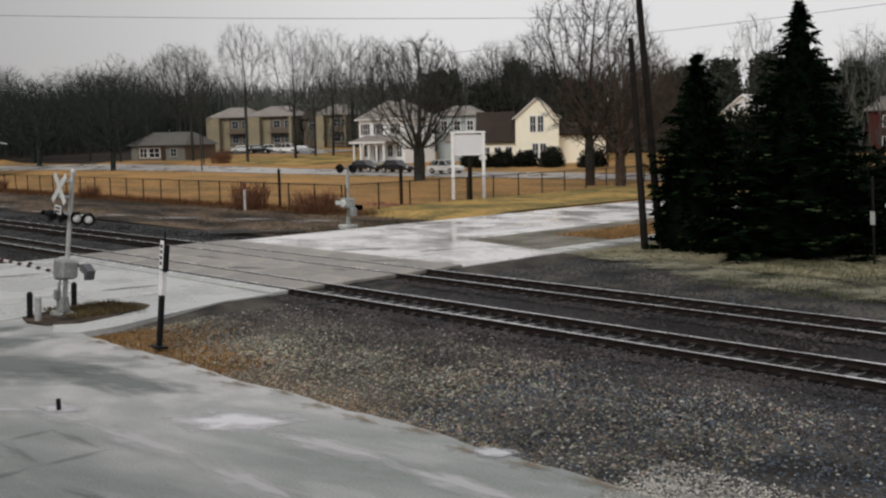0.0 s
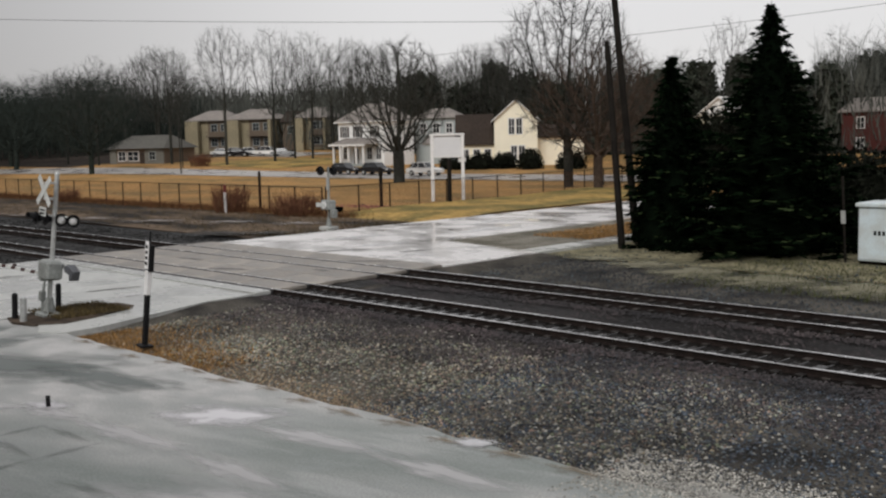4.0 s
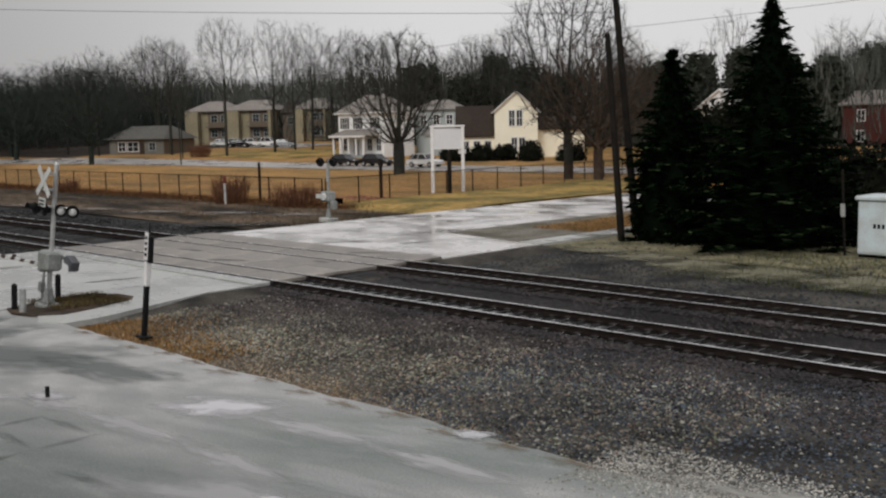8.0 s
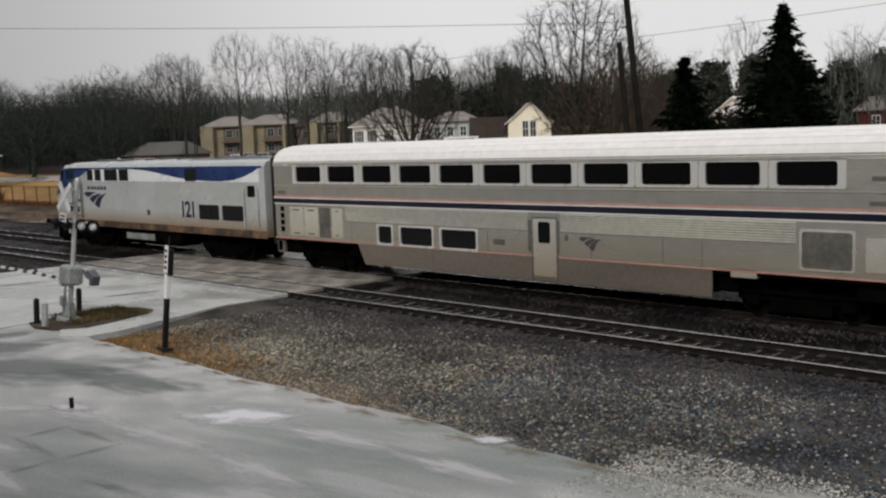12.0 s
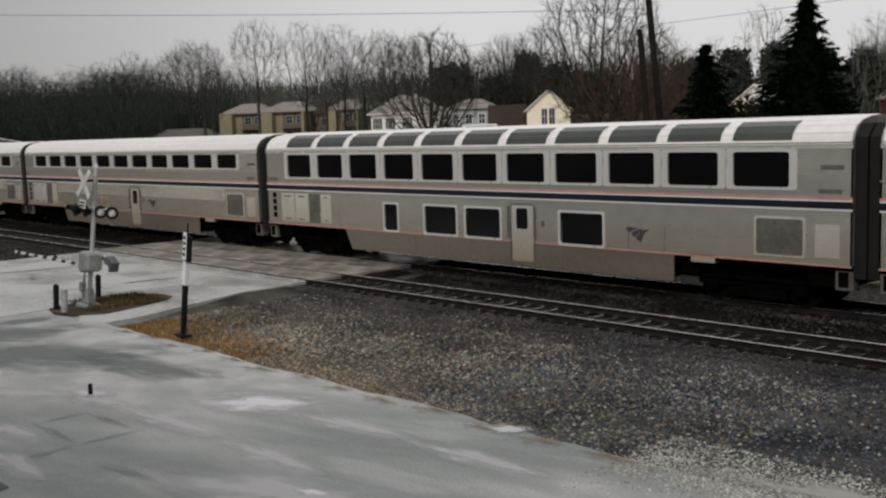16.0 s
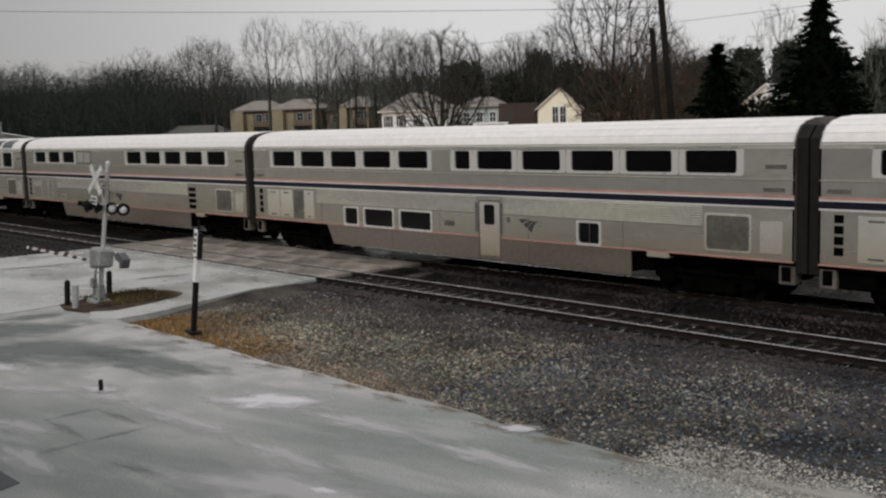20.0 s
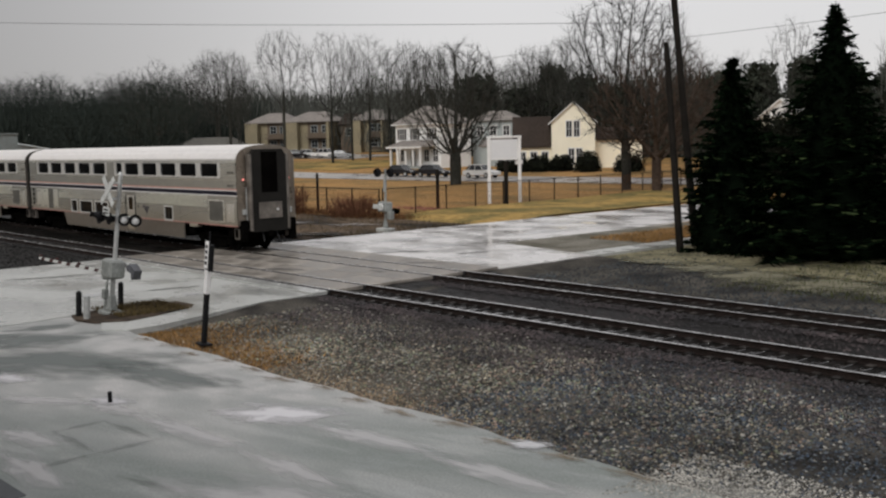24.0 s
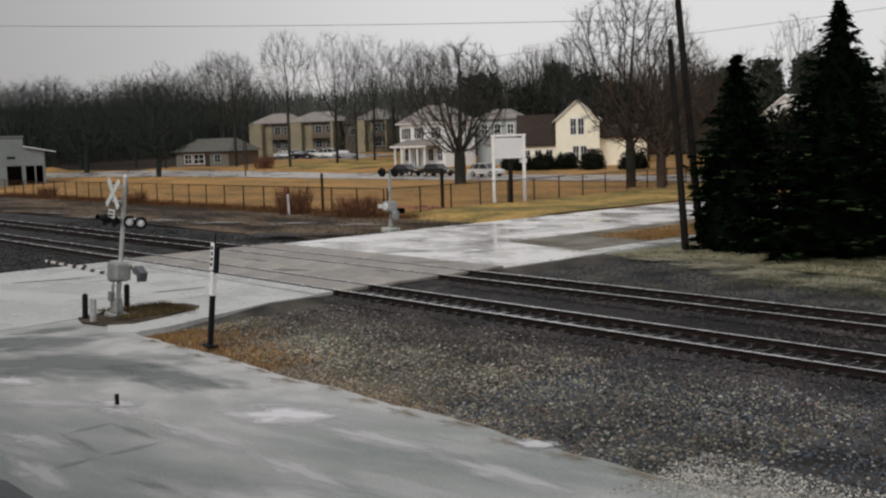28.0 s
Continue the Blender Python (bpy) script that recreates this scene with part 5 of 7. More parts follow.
def wood(name, spots, label, material):
    vs, fs, o = [], [], 0
    for x, y, h in spots:
        v, f = variants[rng.randrange(len(variants))]
        a, s = rng.uniform(0, 6.28), h / 10
        c, q = math.cos(a) * s, math.sin(a) * s
        vs.append(np.stack([v[:, 0] * c - v[:, 1] * q + x, v[:, 0] * q + v[:, 1] * c + y, v[:, 2] * s + ground_z(x, y)], 1))
        fs += [tuple(o + i for i in t) for t in f]
        o += len(v)
    me = bpy.data.meshes.new(name)
    me.from_pydata(np.concatenate(vs).tolist(), [], fs)
    me.materials.append(material)
    tagged(new(name, me), label, "woods", "", "stuff")


wood("hill_woods", [(x, y, rng.uniform(11.0, 17.0) * (0.6 if -0.62 * y < x < -0.47 * y else 1.0)) for x, y in ((rng.uniform(-270, 30), rng.uniform(130, 185)) for _ in range(165))], "dense bare grey-brown winter woods on the hill", HAZED_WOODS)
wood("west_woods", [(x, y, rng.uniform(14, 18.0)) for x, y in ((rng.uniform(-290, -205), rng.uniform(45, 135)) for _ in range(110))], "dense bare winter woods beyond the street", WOODS)

# woods out of view, added so the train side reflects something dark
wood("south_west_woods", [(x, y, rng.uniform(14, 18.0)) for x, y in ((rng.uniform(-260, -120), rng.uniform(-90, -14)) for _ in range(60))], "unseen bare woods added to darken reflections in the train", WOODS)

def clump_cloud(name, spots, label, material, category="shrubs", kind="stuff", size=0.35, rng=random.Random(4)):
    """Leafy or twiggy masses of many small triangles round the given centres: x, y, radius, height."""
    g = Geo()
    for x, y, r, h in spots:
        z0 = ground_z(x, y) if y > 50 else -0.2
        g.loft([[(x + r * k * math.cos(math.pi * j / 5), y + r * k * math.sin(math.pi * j / 5), z0 + h * u) for j in range(10)] for u, k in ((-0.05, 0.6), (0.3, 0.82), (0.6, 0.7), (0.82, 0.35))])
        for _ in range(int(150 * r * h)):
            a, q, u = rng.uniform(0, 6.283), math.sqrt(rng.random()), rng.random()
            w = r * q * math.sqrt(max(0.05, 1 - (u * 1.05 - 0.2) ** 2))
            p = Vector((x + w * math.cos(a), y + w * math.sin(a), z0 + u * h * (0.8 + 0.35 * rng.random())))
            s = size * rng.uniform(0.5, 1.3)
            e = [p + Vector((rng.uniform(-s, s), rng.uniform(-s, s), rng.uniform(-s, s))) for _ in range(3)]
            g.add(e, ((0, 1, 2),))
    return tagged(new(name, g.mesh(name, material)), label, category, "", kind)


def twig_haze(name, count, place, label, material, seed, tall=(1.5, 4.5)):
    """Thin upright shoots standing in a band of undergrowth."""
    rng = random.Random(seed)
    g = Geo()
    for _ in range(count):
        x, y, top = place(rng)
        if -0.62 * y < x < -0.47 * y:
            top *= 0.35
        z = ground_z(x, y) + (top * rng.random() ** 1.2 if top else 0)
        h, w = rng.uniform(*tall), rng.uniform(0.05, 0.16)
        a = rng.uniform(0, 3.14)
        tip = (x + rng.uniform(-0.9, 0.9), y + rng.uniform(-0.9, 0.9), z + h)
        g.add(((x - w * math.cos(a), y - w * math.sin(a), z), (x + w * math.cos(a), y + w * math.sin(a), z), tip), ((0, 1, 2),))
    tagged(new(name, g.mesh(name, material)), label, "undergrowth", "", "stuff")


twig_haze("hill_understory", 42000, lambda r: (r.uniform(-260, 25), r.uniform(125, 165), 9.5), "dark brown tangled understory at the wood's edge", HAZED_WOODS, 41)
twig_haze("west_understory", 26000, lambda r: (r.uniform(-265, -203), r.uniform(45, 130), 9.0), "dark brown tangled understory at the wood's edge", WOODS, 42)
# out-of-view undergrowth that fills the added woods for reflections
twig_haze("south_west_understory", 9000, lambda r: (r.uniform(-240, -110), r.uniform(-60, -10), 7.0), "unseen dark understory added below the reflected woods", WOODS, 43)
clump_cloud("evergreen_mass", [(x, 126 + (k % 3) * 3, r, top - ground_z(x, 126)) for k, (x, top, r) in enumerate(((-129.8, 14.8, 3.4), (-116.1, 15.3, 3.6), (-112.0, 13.5, 3.2), (-121, 12.5, 3.4), (-106, 12.0, 3.4), (-140.3, 14.5, 3.0), (-99, 11.5, 3.4), (-92, 11.0, 3.4), (-88, 11.8, 3.2), (-82.5, 12.4, 3.0), (-78.6, 13.0, 2.6), (-73.0, 13.4, 2.8), (-69.0, 12.8, 2.8), (-64.5, 11.5, 2.8), (-60.0, 11.0, 2.6), (-75.6, 13.0, 2.8), (-71.2, 13.2, 2.8), (-66.6, 12.6, 2.8), (-80.6, 12.2, 2.6), (-84.6, 11.6, 2.8)))], "dark green pines behind the houses", PINE, "trees", size=0.55)

clump_cloud("evergreen_mass", [(-66 + 6.0 * k, 144 + 2 * (k % 2), 3.6, 9.5 + 1.2 * math.sin(k * 1.9)) for k in range(9)], "dark green pines behind the brick house", PINE, "trees", size=0.6)

def twiggy_shrub(x, y, r, h, label):
    rng = random.Random(int(-x * 10))
    t = thing("shrub", label, "shrub", pose(x, y, ground_z(x, y) if y > 50 else -0.2), "bare shrubs")
    segs = []
    for _ in range(int(90 * r)):
        a, q = rng.uniform(0, 6.283), r * 0.75 * math.sqrt(rng.random())
        p = Vector((q * math.cos(a), q * math.sin(a), 0))
        d = Vector((math.cos(a) * 0.35 * q / r + rng.uniform(-0.2, 0.2), math.sin(a) * 0.35 * q / r + rng.uniform(-0.2, 0.2), 1)).normalized()
        L = h * rng.uniform(0.55, 1.0)
        m = p + d * L * 0.5
        segs += [(p, m, 0.02, 0.014), (m, m + (d + Vector((rng.uniform(-0.3, 0.3), rng.uniform(-0.3, 0.3), 0))).normalized() * L * 0.5, 0.014, 0.0)]
        for _ in range(4):
            s = p + d * L * rng.uniform(0.2, 0.6)
            segs.append((s, s + Vector((rng.uniform(-0.5, 0.5), rng.uniform(-0.5, 0.5), rng.uniform(0.3, 0.9))) * L * 0.4, 0.012, 0.0))
    part("twig_mass", segments_geo(segs), SHRUB, t)


for x, y, r, h, label, mt in ((-44.0, 80.0, 3.2, 6.6, "tall dark evergreen bush behind the spruces", HEDGE), (-48.5, 82.0, 3.0, 6.0, "tall dark evergreen bush behind the spruces", HEDGE), (-39.5, 79.0, 3.0, 6.2, "tall dark evergreen bush behind the spruces", HEDGE), (-64.6, 42.4, 1.6, 2.6, "reddish-brown bare shrub by the fence", SHRUB), (-57.2, 43.0, 2.2, 2.0, "tan bare shrub by the crossing", SHRUB), (-139.4, 86.4, 2.0, 2.6, "dark red bare shrub on the lawn", SHRUB),
                              (-90.2, 97.4, 1.9, 1.9, "dark clipped hedge before the cream house", HEDGE), (-92.6, 96.0, 1.6, 1.7, "dark clipped hedge before the cream house", HEDGE), (-87.4, 98.6, 1.7, 1.9, "round dark shrub before the cream house", HEDGE),
                              (-95.6, 96.4, 1.1, 1.5, "dark shrub before the cream house", HEDGE), (-82.6, 98.0, 1.7, 2.3, "dark shrub before the cream house", HEDGE), (-77.0, 99.0, 2.0, 2.0, "dark shrub beside the street", HEDGE),
                              (-92.0, 43.0, 1.1, 1.6, "small brown bush by the fence", SHRUB), (-117.0, 44.0, 1.3, 1.7, "small brown bush by the fence", SHRUB), (-14.0, 46.0, 3.5, 3.4, "dark green bush behind the white box", HEDGE), (-8.5, 47.0, 3.5, 3.6, "dark green bush behind the white box", HEDGE), (-18.4, 46.5, 2.6, 3.8, "dark green bush beside the spruces", HEDGE), (-21.5, 48.5, 2.6, 3.8, "dark green bush beside the spruces", HEDGE), (-15.5, 49.5, 3.0, 4.0, "dark green bush beside the spruces", HEDGE)):
    if mt is HEDGE:
        clump_cloud("shrub", [(x, y, r, h)] * 3, label, mt, "shrub", "", 0.22)
    else:
        twiggy_shrub(x, y, r, h, label)


def spruce(x, y, height, radius, seed, label, skirt=0.8, taper=0.82):
    """Whorls of drooping boughs round a stem; the boughs end in flat sprays with lighter tips that paint caught light.
    """
    rng = random.Random(seed)
    t = thing("spruce_tree", label, "tree", pose(x, y, -0.18), "spruces by the railway")
    part("trunk", Geo().tube((0, 0, 0), (0, 0, height * 0.97), 0.2, 0.02, 8), BARK, t)
    g, tips = Geo(), Geo()
    z, tier = 0.12, 0
    while z < height * 0.985:
        f = 1 - z / height
        reach = min(radius * (f ** taper), radius * skirt) * (1.0 + 0.16 * math.sin(tier * 2.1))
        n = max(5, int(15 * f + 6))
        a0 = rng.uniform(0, 6.28)
        for k in range(n):
            a = a0 + 6.283 * k / n + rng.uniform(-0.3, 0.3)
            L = reach * rng.choice((0.62, 0.78, 0.9, 1.0, 1.12, 1.2)) * rng.uniform(0.92, 1.06) + 0.06
            u = Vector((math.cos(a), math.sin(a), 0))
            w = Vector((-u.y, u.x, 0))
            base = Vector((0, 0, z + rng.uniform(-0.12, 0.12)))
            m = max(4, int(L * 6))
            curl = rng.uniform(0.16, 0.34)
            for j in range(1, m + 1):
                q = j / m
                p = base + u * (L * q) + Vector((0, 0, curl * L * (q ** 2) - 0.34 * L * q))
                spread = 0.50 * L * (1 - 0.62 * q) * 0.62 + 0.1
                for side in (-1, 1):
                    for rep in range(2):
                        tip = p + w * side * spread * rng.uniform(0.5, 1.1) + u * rng.uniform(0.05, 0.3) + Vector((0, 0, rng.uniform(-0.30, 0.02)))
                        back_end = p + u * rng.uniform(-0.18, 0.05) + Vector((0, 0, rng.uniform(-0.17, -0.02)))
                        g.add((p, back_end, tip), ((0, 1, 2),))
                    if q > 0.6 and tier % 3 == 0 and 0.08 < z / height < 0.6 and rng.random() < 0.2:
                        o = p + w * side * spread * rng.uniform(0.0, 0.5) + Vector((0, 0, 0.035))
                        tips.add((o - w * 0.2, o + w * 0.2 - Vector((0, 0, 0.02)), o + u * rng.uniform(0.05, 0.14) + w * side * 0.1 - Vector((0, 0, 0.07))), ((0, 1, 2),))
                e = p + u * 0.2
                g.add((p + w * 0.1, p - w * 0.1, e + Vector((0, 0, rng.uniform(-0.08, 0.12)))), ((0, 1, 2),))
        z += 0.19 + 0.11 * f
        tier += 1
    # solid core whose near-black colour stands for shade deep in the crown
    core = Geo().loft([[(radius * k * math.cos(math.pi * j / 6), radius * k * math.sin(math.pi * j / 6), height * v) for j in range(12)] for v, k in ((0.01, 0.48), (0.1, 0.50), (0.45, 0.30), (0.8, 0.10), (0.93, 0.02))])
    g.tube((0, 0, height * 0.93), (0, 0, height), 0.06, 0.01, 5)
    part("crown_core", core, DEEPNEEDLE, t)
    part("crown", g, NEEDLE, t, "dense dark drooping needles")
    part("bough_edging", tips, SPRIG, t, "paler yellow-green bough tips painting caught light")["kind"] = "stuff"
    return t


spruce(-25.3, 39.7, 8.5, 3.15, 5, "dense dark green spruce beside the railway", 0.53, 1.0)
spruce(-21.05, 40.5, 10.4, 4.5, 9, "taller dark green spruce beside the railway", 0.88, 1.08)


# ---- lineside things ----
VIEW = Vector((-0.74, 0.67, 0))


def leaning(x, y, z, degrees, turn=0):
    return Matrix.Translation((x, y, z)) @ Matrix.Rotation(radians(degrees), 4, VIEW) @ pose(0, 0, 0, 0, 0, turn)


def crossbuck(parent, z, y, material):
    for k, s in enumerate((-1, 1)):
        g = Geo().box(-0.56, -0.012, -0.095, 0.56, 0.012, 0.095, 0.008)
        part("blade", g, material, parent, "white crossbuck blade", pose(0, y + 0.014 * k, z, 0, 45 * s, 0))


def lamp_unit(parent, m, lens, disc=0.20):
    u = part("lamp", Geo().tube((0, 0.02, 0), (0, 0.16, 0), 0.15, 0.11, 16), BLACK, parent, "round crossing lamp", m)
    part("background_disc", Geo().tube((0, 0.0, 0), (0, 0.02, 0), disc, n=24), BLACK, u)
    part("lens", Geo().loft([[(r * math.cos(2 * math.pi * k / 20), y, r * math.sin(2 * math.pi * k / 20)) for k in range(20)] for r, y in ((0.03, -0.075), (0.08, -0.06), (0.115, -0.03), (0.12, 0.0))]), lens, u, smooth=True)
    g = Geo()
    rings = [[(r * math.cos(a), y, r * math.sin(a)) for a in [math.pi * k / 10 for k in range(11)]] for r, y in ((0.16, 0.0), (0.17, -0.12 if lens is LENS else -0.22))]
    part("hood", g.loft(rings, cap=False, closed=False), BLACK, u)
    return u


def crossing_signal(m, label, gate=None):
    sig = thing("crossing_signal", label, "railway signal", m, "signals at the crossing")
    part("foundation", Geo().box(-0.30, -0.30, -0.1, 0.30, 0.30, 0.10, 0.03), BOXGREY, sig)
    part("pole", Geo().tube((0, 0, 0.15), (0, 0, 4.22), 0.066, n=14), GALV, sig, "galvanised pole")
    part("pole_base", Geo().tube((0, 0, 0.15), (0, 0, 0.55), 0.17, 0.10, 14), BOXGREY, sig)
    for off, top in ((-0.2, 1.1), (-0.28, 0.95), (0.17, 1.12)):
        part("conduit", Geo().tube((off, -0.1, -0.02), (off * 0.7, -0.12, top), 0.032, n=8), BOXGREY, sig)
    part("meter_box", Geo().box(-0.30, -0.22, 0.42, -0.12, -0.06, 0.72, 0.02), BOXGREY, sig)
    b = part("blade_mount", Geo().box(-0.05, -0.35, 3.45, 0.05, -0.06, 3.52), GALV, sig)
    part("bracket", Geo().box(-0.04, -0.35, 3.92, 0.04, -0.05, 3.98), GALV, b)
    crossbuck(b, 3.72, -0.37, GATE)
    part("track_count_sign", Geo().box(-0.22, -0.38, 2.98, 0.22, -0.36, 3.24, 0.008), GATE, sig, "white plate below the crossbuck")
    for k in range(2):
        part("lettering_bar", Geo().box(-0.15, -0.385, 3.03 + 0.1 * k, 0.15, -0.379, 3.08 + 0.1 * k), BLACK, sig)
    part("bell", Geo().tube((0, 0, 4.22), (0, 0, 4.3), 0.08, 0.04, 12), GALV, sig)
    part("cross_arm", Geo().tube((-0.62 * 0.67, -0.62 * 0.74, 2.98), (0.58 * 0.67, 0.58 * 0.74, 2.98), 0.03, n=8), GALV, sig)
    for off, turn, lens in ((-0.56, 0, BLACK), (-0.27, 0, BLACK), (0.2, 66, LENS), (0.54, 66, LENS)):
        lamp_unit(sig, pose(off * 0.67, off * 0.74, 2.88, 0, 0, turn), lens, 0.19)
    if gate:
        part("gate_mechanism", Geo().box(-0.34, -0.28, 1.10, 0.32, 0.22, 1.66, 0.06), BOXGREY, sig, "grey gate drive box")
        part("gear_cover", Geo().box(-0.52, -0.18, 0.98, -0.30, 0.12, 1.36, 0.05), BOXGREY, sig)
        part("counterweight", Geo().extrude([(0.40, 1.50), (0.62, 1.62), (0.98, 1.46), (0.92, 1.20), (0.78, 1.16), (0.74, 1.34), (0.48, 1.38)], "y", 0.18, 0.42), LOCO_ROOF, sig)
        part("counterweight_arm", Geo().box(0.0, 0.25, 1.45, 0.55, 0.31, 1.56), GALV, sig)
        arm = part("gate_arm", Geo().box(-5.9, -0.02, 1.14, -0.4, 0.02, 1.23, 0.005), GATE, sig, "lowered gate arm with red and white stripes", pose(-0.4, 0, 1.19, 0, -3.9, 0) @ pose(0.4, 0, -1.19))
        for k in range(7):
            part("stripe", Geo().extrude([(-5.75 + 0.72 * k, 1.138), (-5.45 + 0.72 * k, 1.138), (-5.35 + 0.72 * k, 1.232), (-5.65 + 0.72 * k, 1.232)], "y", -0.024, 0.024), DARKRED, arm)
        for k in (-5.8, -4.4, -2.6):
            part("gate_lamp", Geo().tube((k, -0.05, 1.28), (k, 0.05, 1.28), 0.04, n=10), DARKRED, arm)
        part("conduit", Geo().tube((-0.3, 0.1, 0.1), (-0.2, 0.1, 1.1), 0.04, n=8), GALV, sig)
    return sig


crossing_signal(leaning(-29.8, 13.1, -0.08, 6.9), "grey crossing signal with white crossbuck and lowered gate", gate=True)
far_sig = thing("crossing_signal", "far grey crossing signal seen from behind", "railway signal", leaning(-46.1, 36.8, -0.1, 1.5), "signals at the crossing")
part("foundation", Geo().box(-0.4, -0.4, -0.2, 0.4, 0.4, 0.12, 0.03), CONCRETE, far_sig)
part("pole", Geo().tube((0, 0, 0), (0, 0, 3.5), 0.066, n=12), BOXGREY, far_sig, "dull grey pole")
part("gate_mechanism", Geo().box(-0.42, -0.28, 1.05, 0.34, 0.28, 1.62, 0.06), BOXGREY, far_sig)
part("counterweight", Geo().box(0.2, 0.25, 0.95, 0.75, 0.5, 1.25, 0.05), UNDER, far_sig)
part("service_box", Geo().box(0.28, -0.15, 0.62, 0.58, 0.2, 1.1, 0.04), BOXGREY, far_sig)
part("pole_base", Geo().tube((0, 0, 0.1), (0, 0, 0.55), 0.17, 0.10, 14), BOXGREY, far_sig)
part("gate_hub", Geo().tube((-0.05, -0.34, 1.34), (-0.05, -0.27, 1.34), 0.2, n=18), WHITE, far_sig, "round pale gate hub")
part("arm_bracket", Geo().box(-0.7, -0.36, 1.22, 0.1, -0.30, 1.46, 0.01), GATE, far_sig)
part("crossbuck_back", Geo().box(-0.09, -0.1, 2.2, 0.09, -0.07, 2.9, 0.01), GALV, far_sig)
for off in (-0.46, 0.28):
    lamp_unit(far_sig, pose(off * 0.67, off * 0.74, 3.28, 0, 0, 20), BLACK, 0.26)
part("cross_arm", Geo().tube((-0.31, -0.34, 3.28), (0.19, 0.21, 3.28), 0.03, n=8), BLACK, far_sig)

for x, y, h, r, mt in ((-30.05, 12.2, 0.72, 0.085, BLACK), (-29.35, 12.15, 0.68, 0.095, GALV), (-31.0, 13.95, 0.72, 0.085, BLACK)):
    b = thing("bollard", "short steel bollard beside the crossing signal", "bollard", leaning(x, y, -0.08, 3), "bollards")
    part("post", Geo().tube((0, 0, 0), (0, 0, h), r, n=14), mt, b)
    part("cap", Geo().tube((0, 0, h), (0, 0, h + 0.05), r, r * 0.4, 14), mt, b)

marker = thing("marker_post", "thin black post with white plate beside the tracks", "signpost", leaning(-23.5, 12.75, -0.15, 5.8), "")
part("base_plate", Geo().box(-0.17, -0.17, 0.0, 0.17, 0.17, 0.06, 0.015), BLACK, marker)
part("post", Geo().box(-0.06, -0.06, 0.05, 0.06, 0.06, 2.45, 0.012), BLACK, marker)
part("white_band", Geo().box(-0.068, -0.068, 1.32, 0.068, 0.068, 1.95, 0.012), WHITE, marker, "white band round the post")
pl = part("plate", Geo().box(-0.085, -0.075, 1.98, 0.085, -0.06, 2.68, 0.01), WHITE, marker, "narrow white sign plate")
for k in range(4):
    part("mark", Geo().box(-0.05, -0.08, 2.08 + 0.14 * k, 0.05, -0.0745, 2.16 + 0.14 * k), BLACK, pl)
part("back_plate", Geo().box(0.0, -0.058, 1.92, 0.17, 0.06, 2.6, 0.02), BLACK, marker)
part("finial", Geo().tube((0, 0, 2.45), (0, 0, 2.92), 0.035, 0.02, 8), BLACK, marker)

stub = thing("ground_marker", "short black stake standing in a small puddle", "stake", pose(-19.45, 8.45, -0.12))
part("stake", Geo().tube((0, 0, 0), (0, 0, 0.22), 0.045, n=10), BLACK, stub)

# the white sign board on two posts
board = thing("sign_board", "blank white sign board on two white posts", "sign", pose(-57.35, 57.9, 0.0, 0, 0, 44))
for x in (-1.2, 1.2):
    part("post", Geo().box(x - 0.13, -0.12, -0.25, x + 0.13, 0.12, 5.05, 0.02), WHITE, board)
part("panel", Geo().box(-1.06, -0.05, 3.45, 1.06, 0.05, 4.92, 0.01), SIGNPANEL, board, "ribbed pale panel")
part("top_rail", Geo().box(-1.38, -0.14, 5.05, 1.38, 0.14, 5.2, 0.02), WHITE, board)
part("bottom_rail", Geo().box(-1.06, -0.08, 3.33, 1.06, 0.08, 3.45, 0.01), WHITE, board)
part("bracket", Geo().box(0.85, 0.1, 2.95, 1.45, 0.26, 3.3, 0.03), WHITE, board)
for k in range(12):
    part("rib", Geo().box(-1.02 + 0.18 * k, -0.065, 3.48, -0.97 + 0.18 * k, -0.05, 4.9), WHITE, board)

for x, y, h, r in ((-55.7, 56.4, 3.4, 0.14), (-57.1, 50.6, 3.0, 0.11), (-63.2, 44.1, 2.9, 0.09)):
    p = thing("timber_post", "weathered brown timber post in the grass", "post", pose(x, y, -0.2), "timber posts")
    part("post", Geo().box(-r, -r, 0, r, r, h, 0.04), POLE, p)
    part("post_cap", Geo().box(-r * 0.8, -r * 0.8, h, r * 0.8, r * 0.8, h + 0.05), POLE, p)

pipe = thing("marker_pipe", "white and red marker pipe in the bush", "marker", pose(-64.3, 41.8, -0.2))
part("pipe", Geo().tube((0, 0, 0), (0, 0, 1.5), 0.09, n=10), WHITE, pipe)
part("cap", Geo().tube((0, 0, 1.5), (0, 0, 2.05), 0.11, n=10), REDPAINT, pipe)

# chain-link fence: posts and rails
post_mesh = Geo().tube((0, 0, 0), (0, 0, 1.95), 0.05, n=8).mesh("fence_post", POLE)
wire_mesh = Geo().tube((0, 0, 0), (3.05, 0, 0), 0.012, n=4).mesh("fence_wire", POLE)
rail_mesh = Geo().tube((0, 0, 0), (3.05, 0, 0), 0.028, n=6).mesh("fence_rail", POLE)
g = Geo()
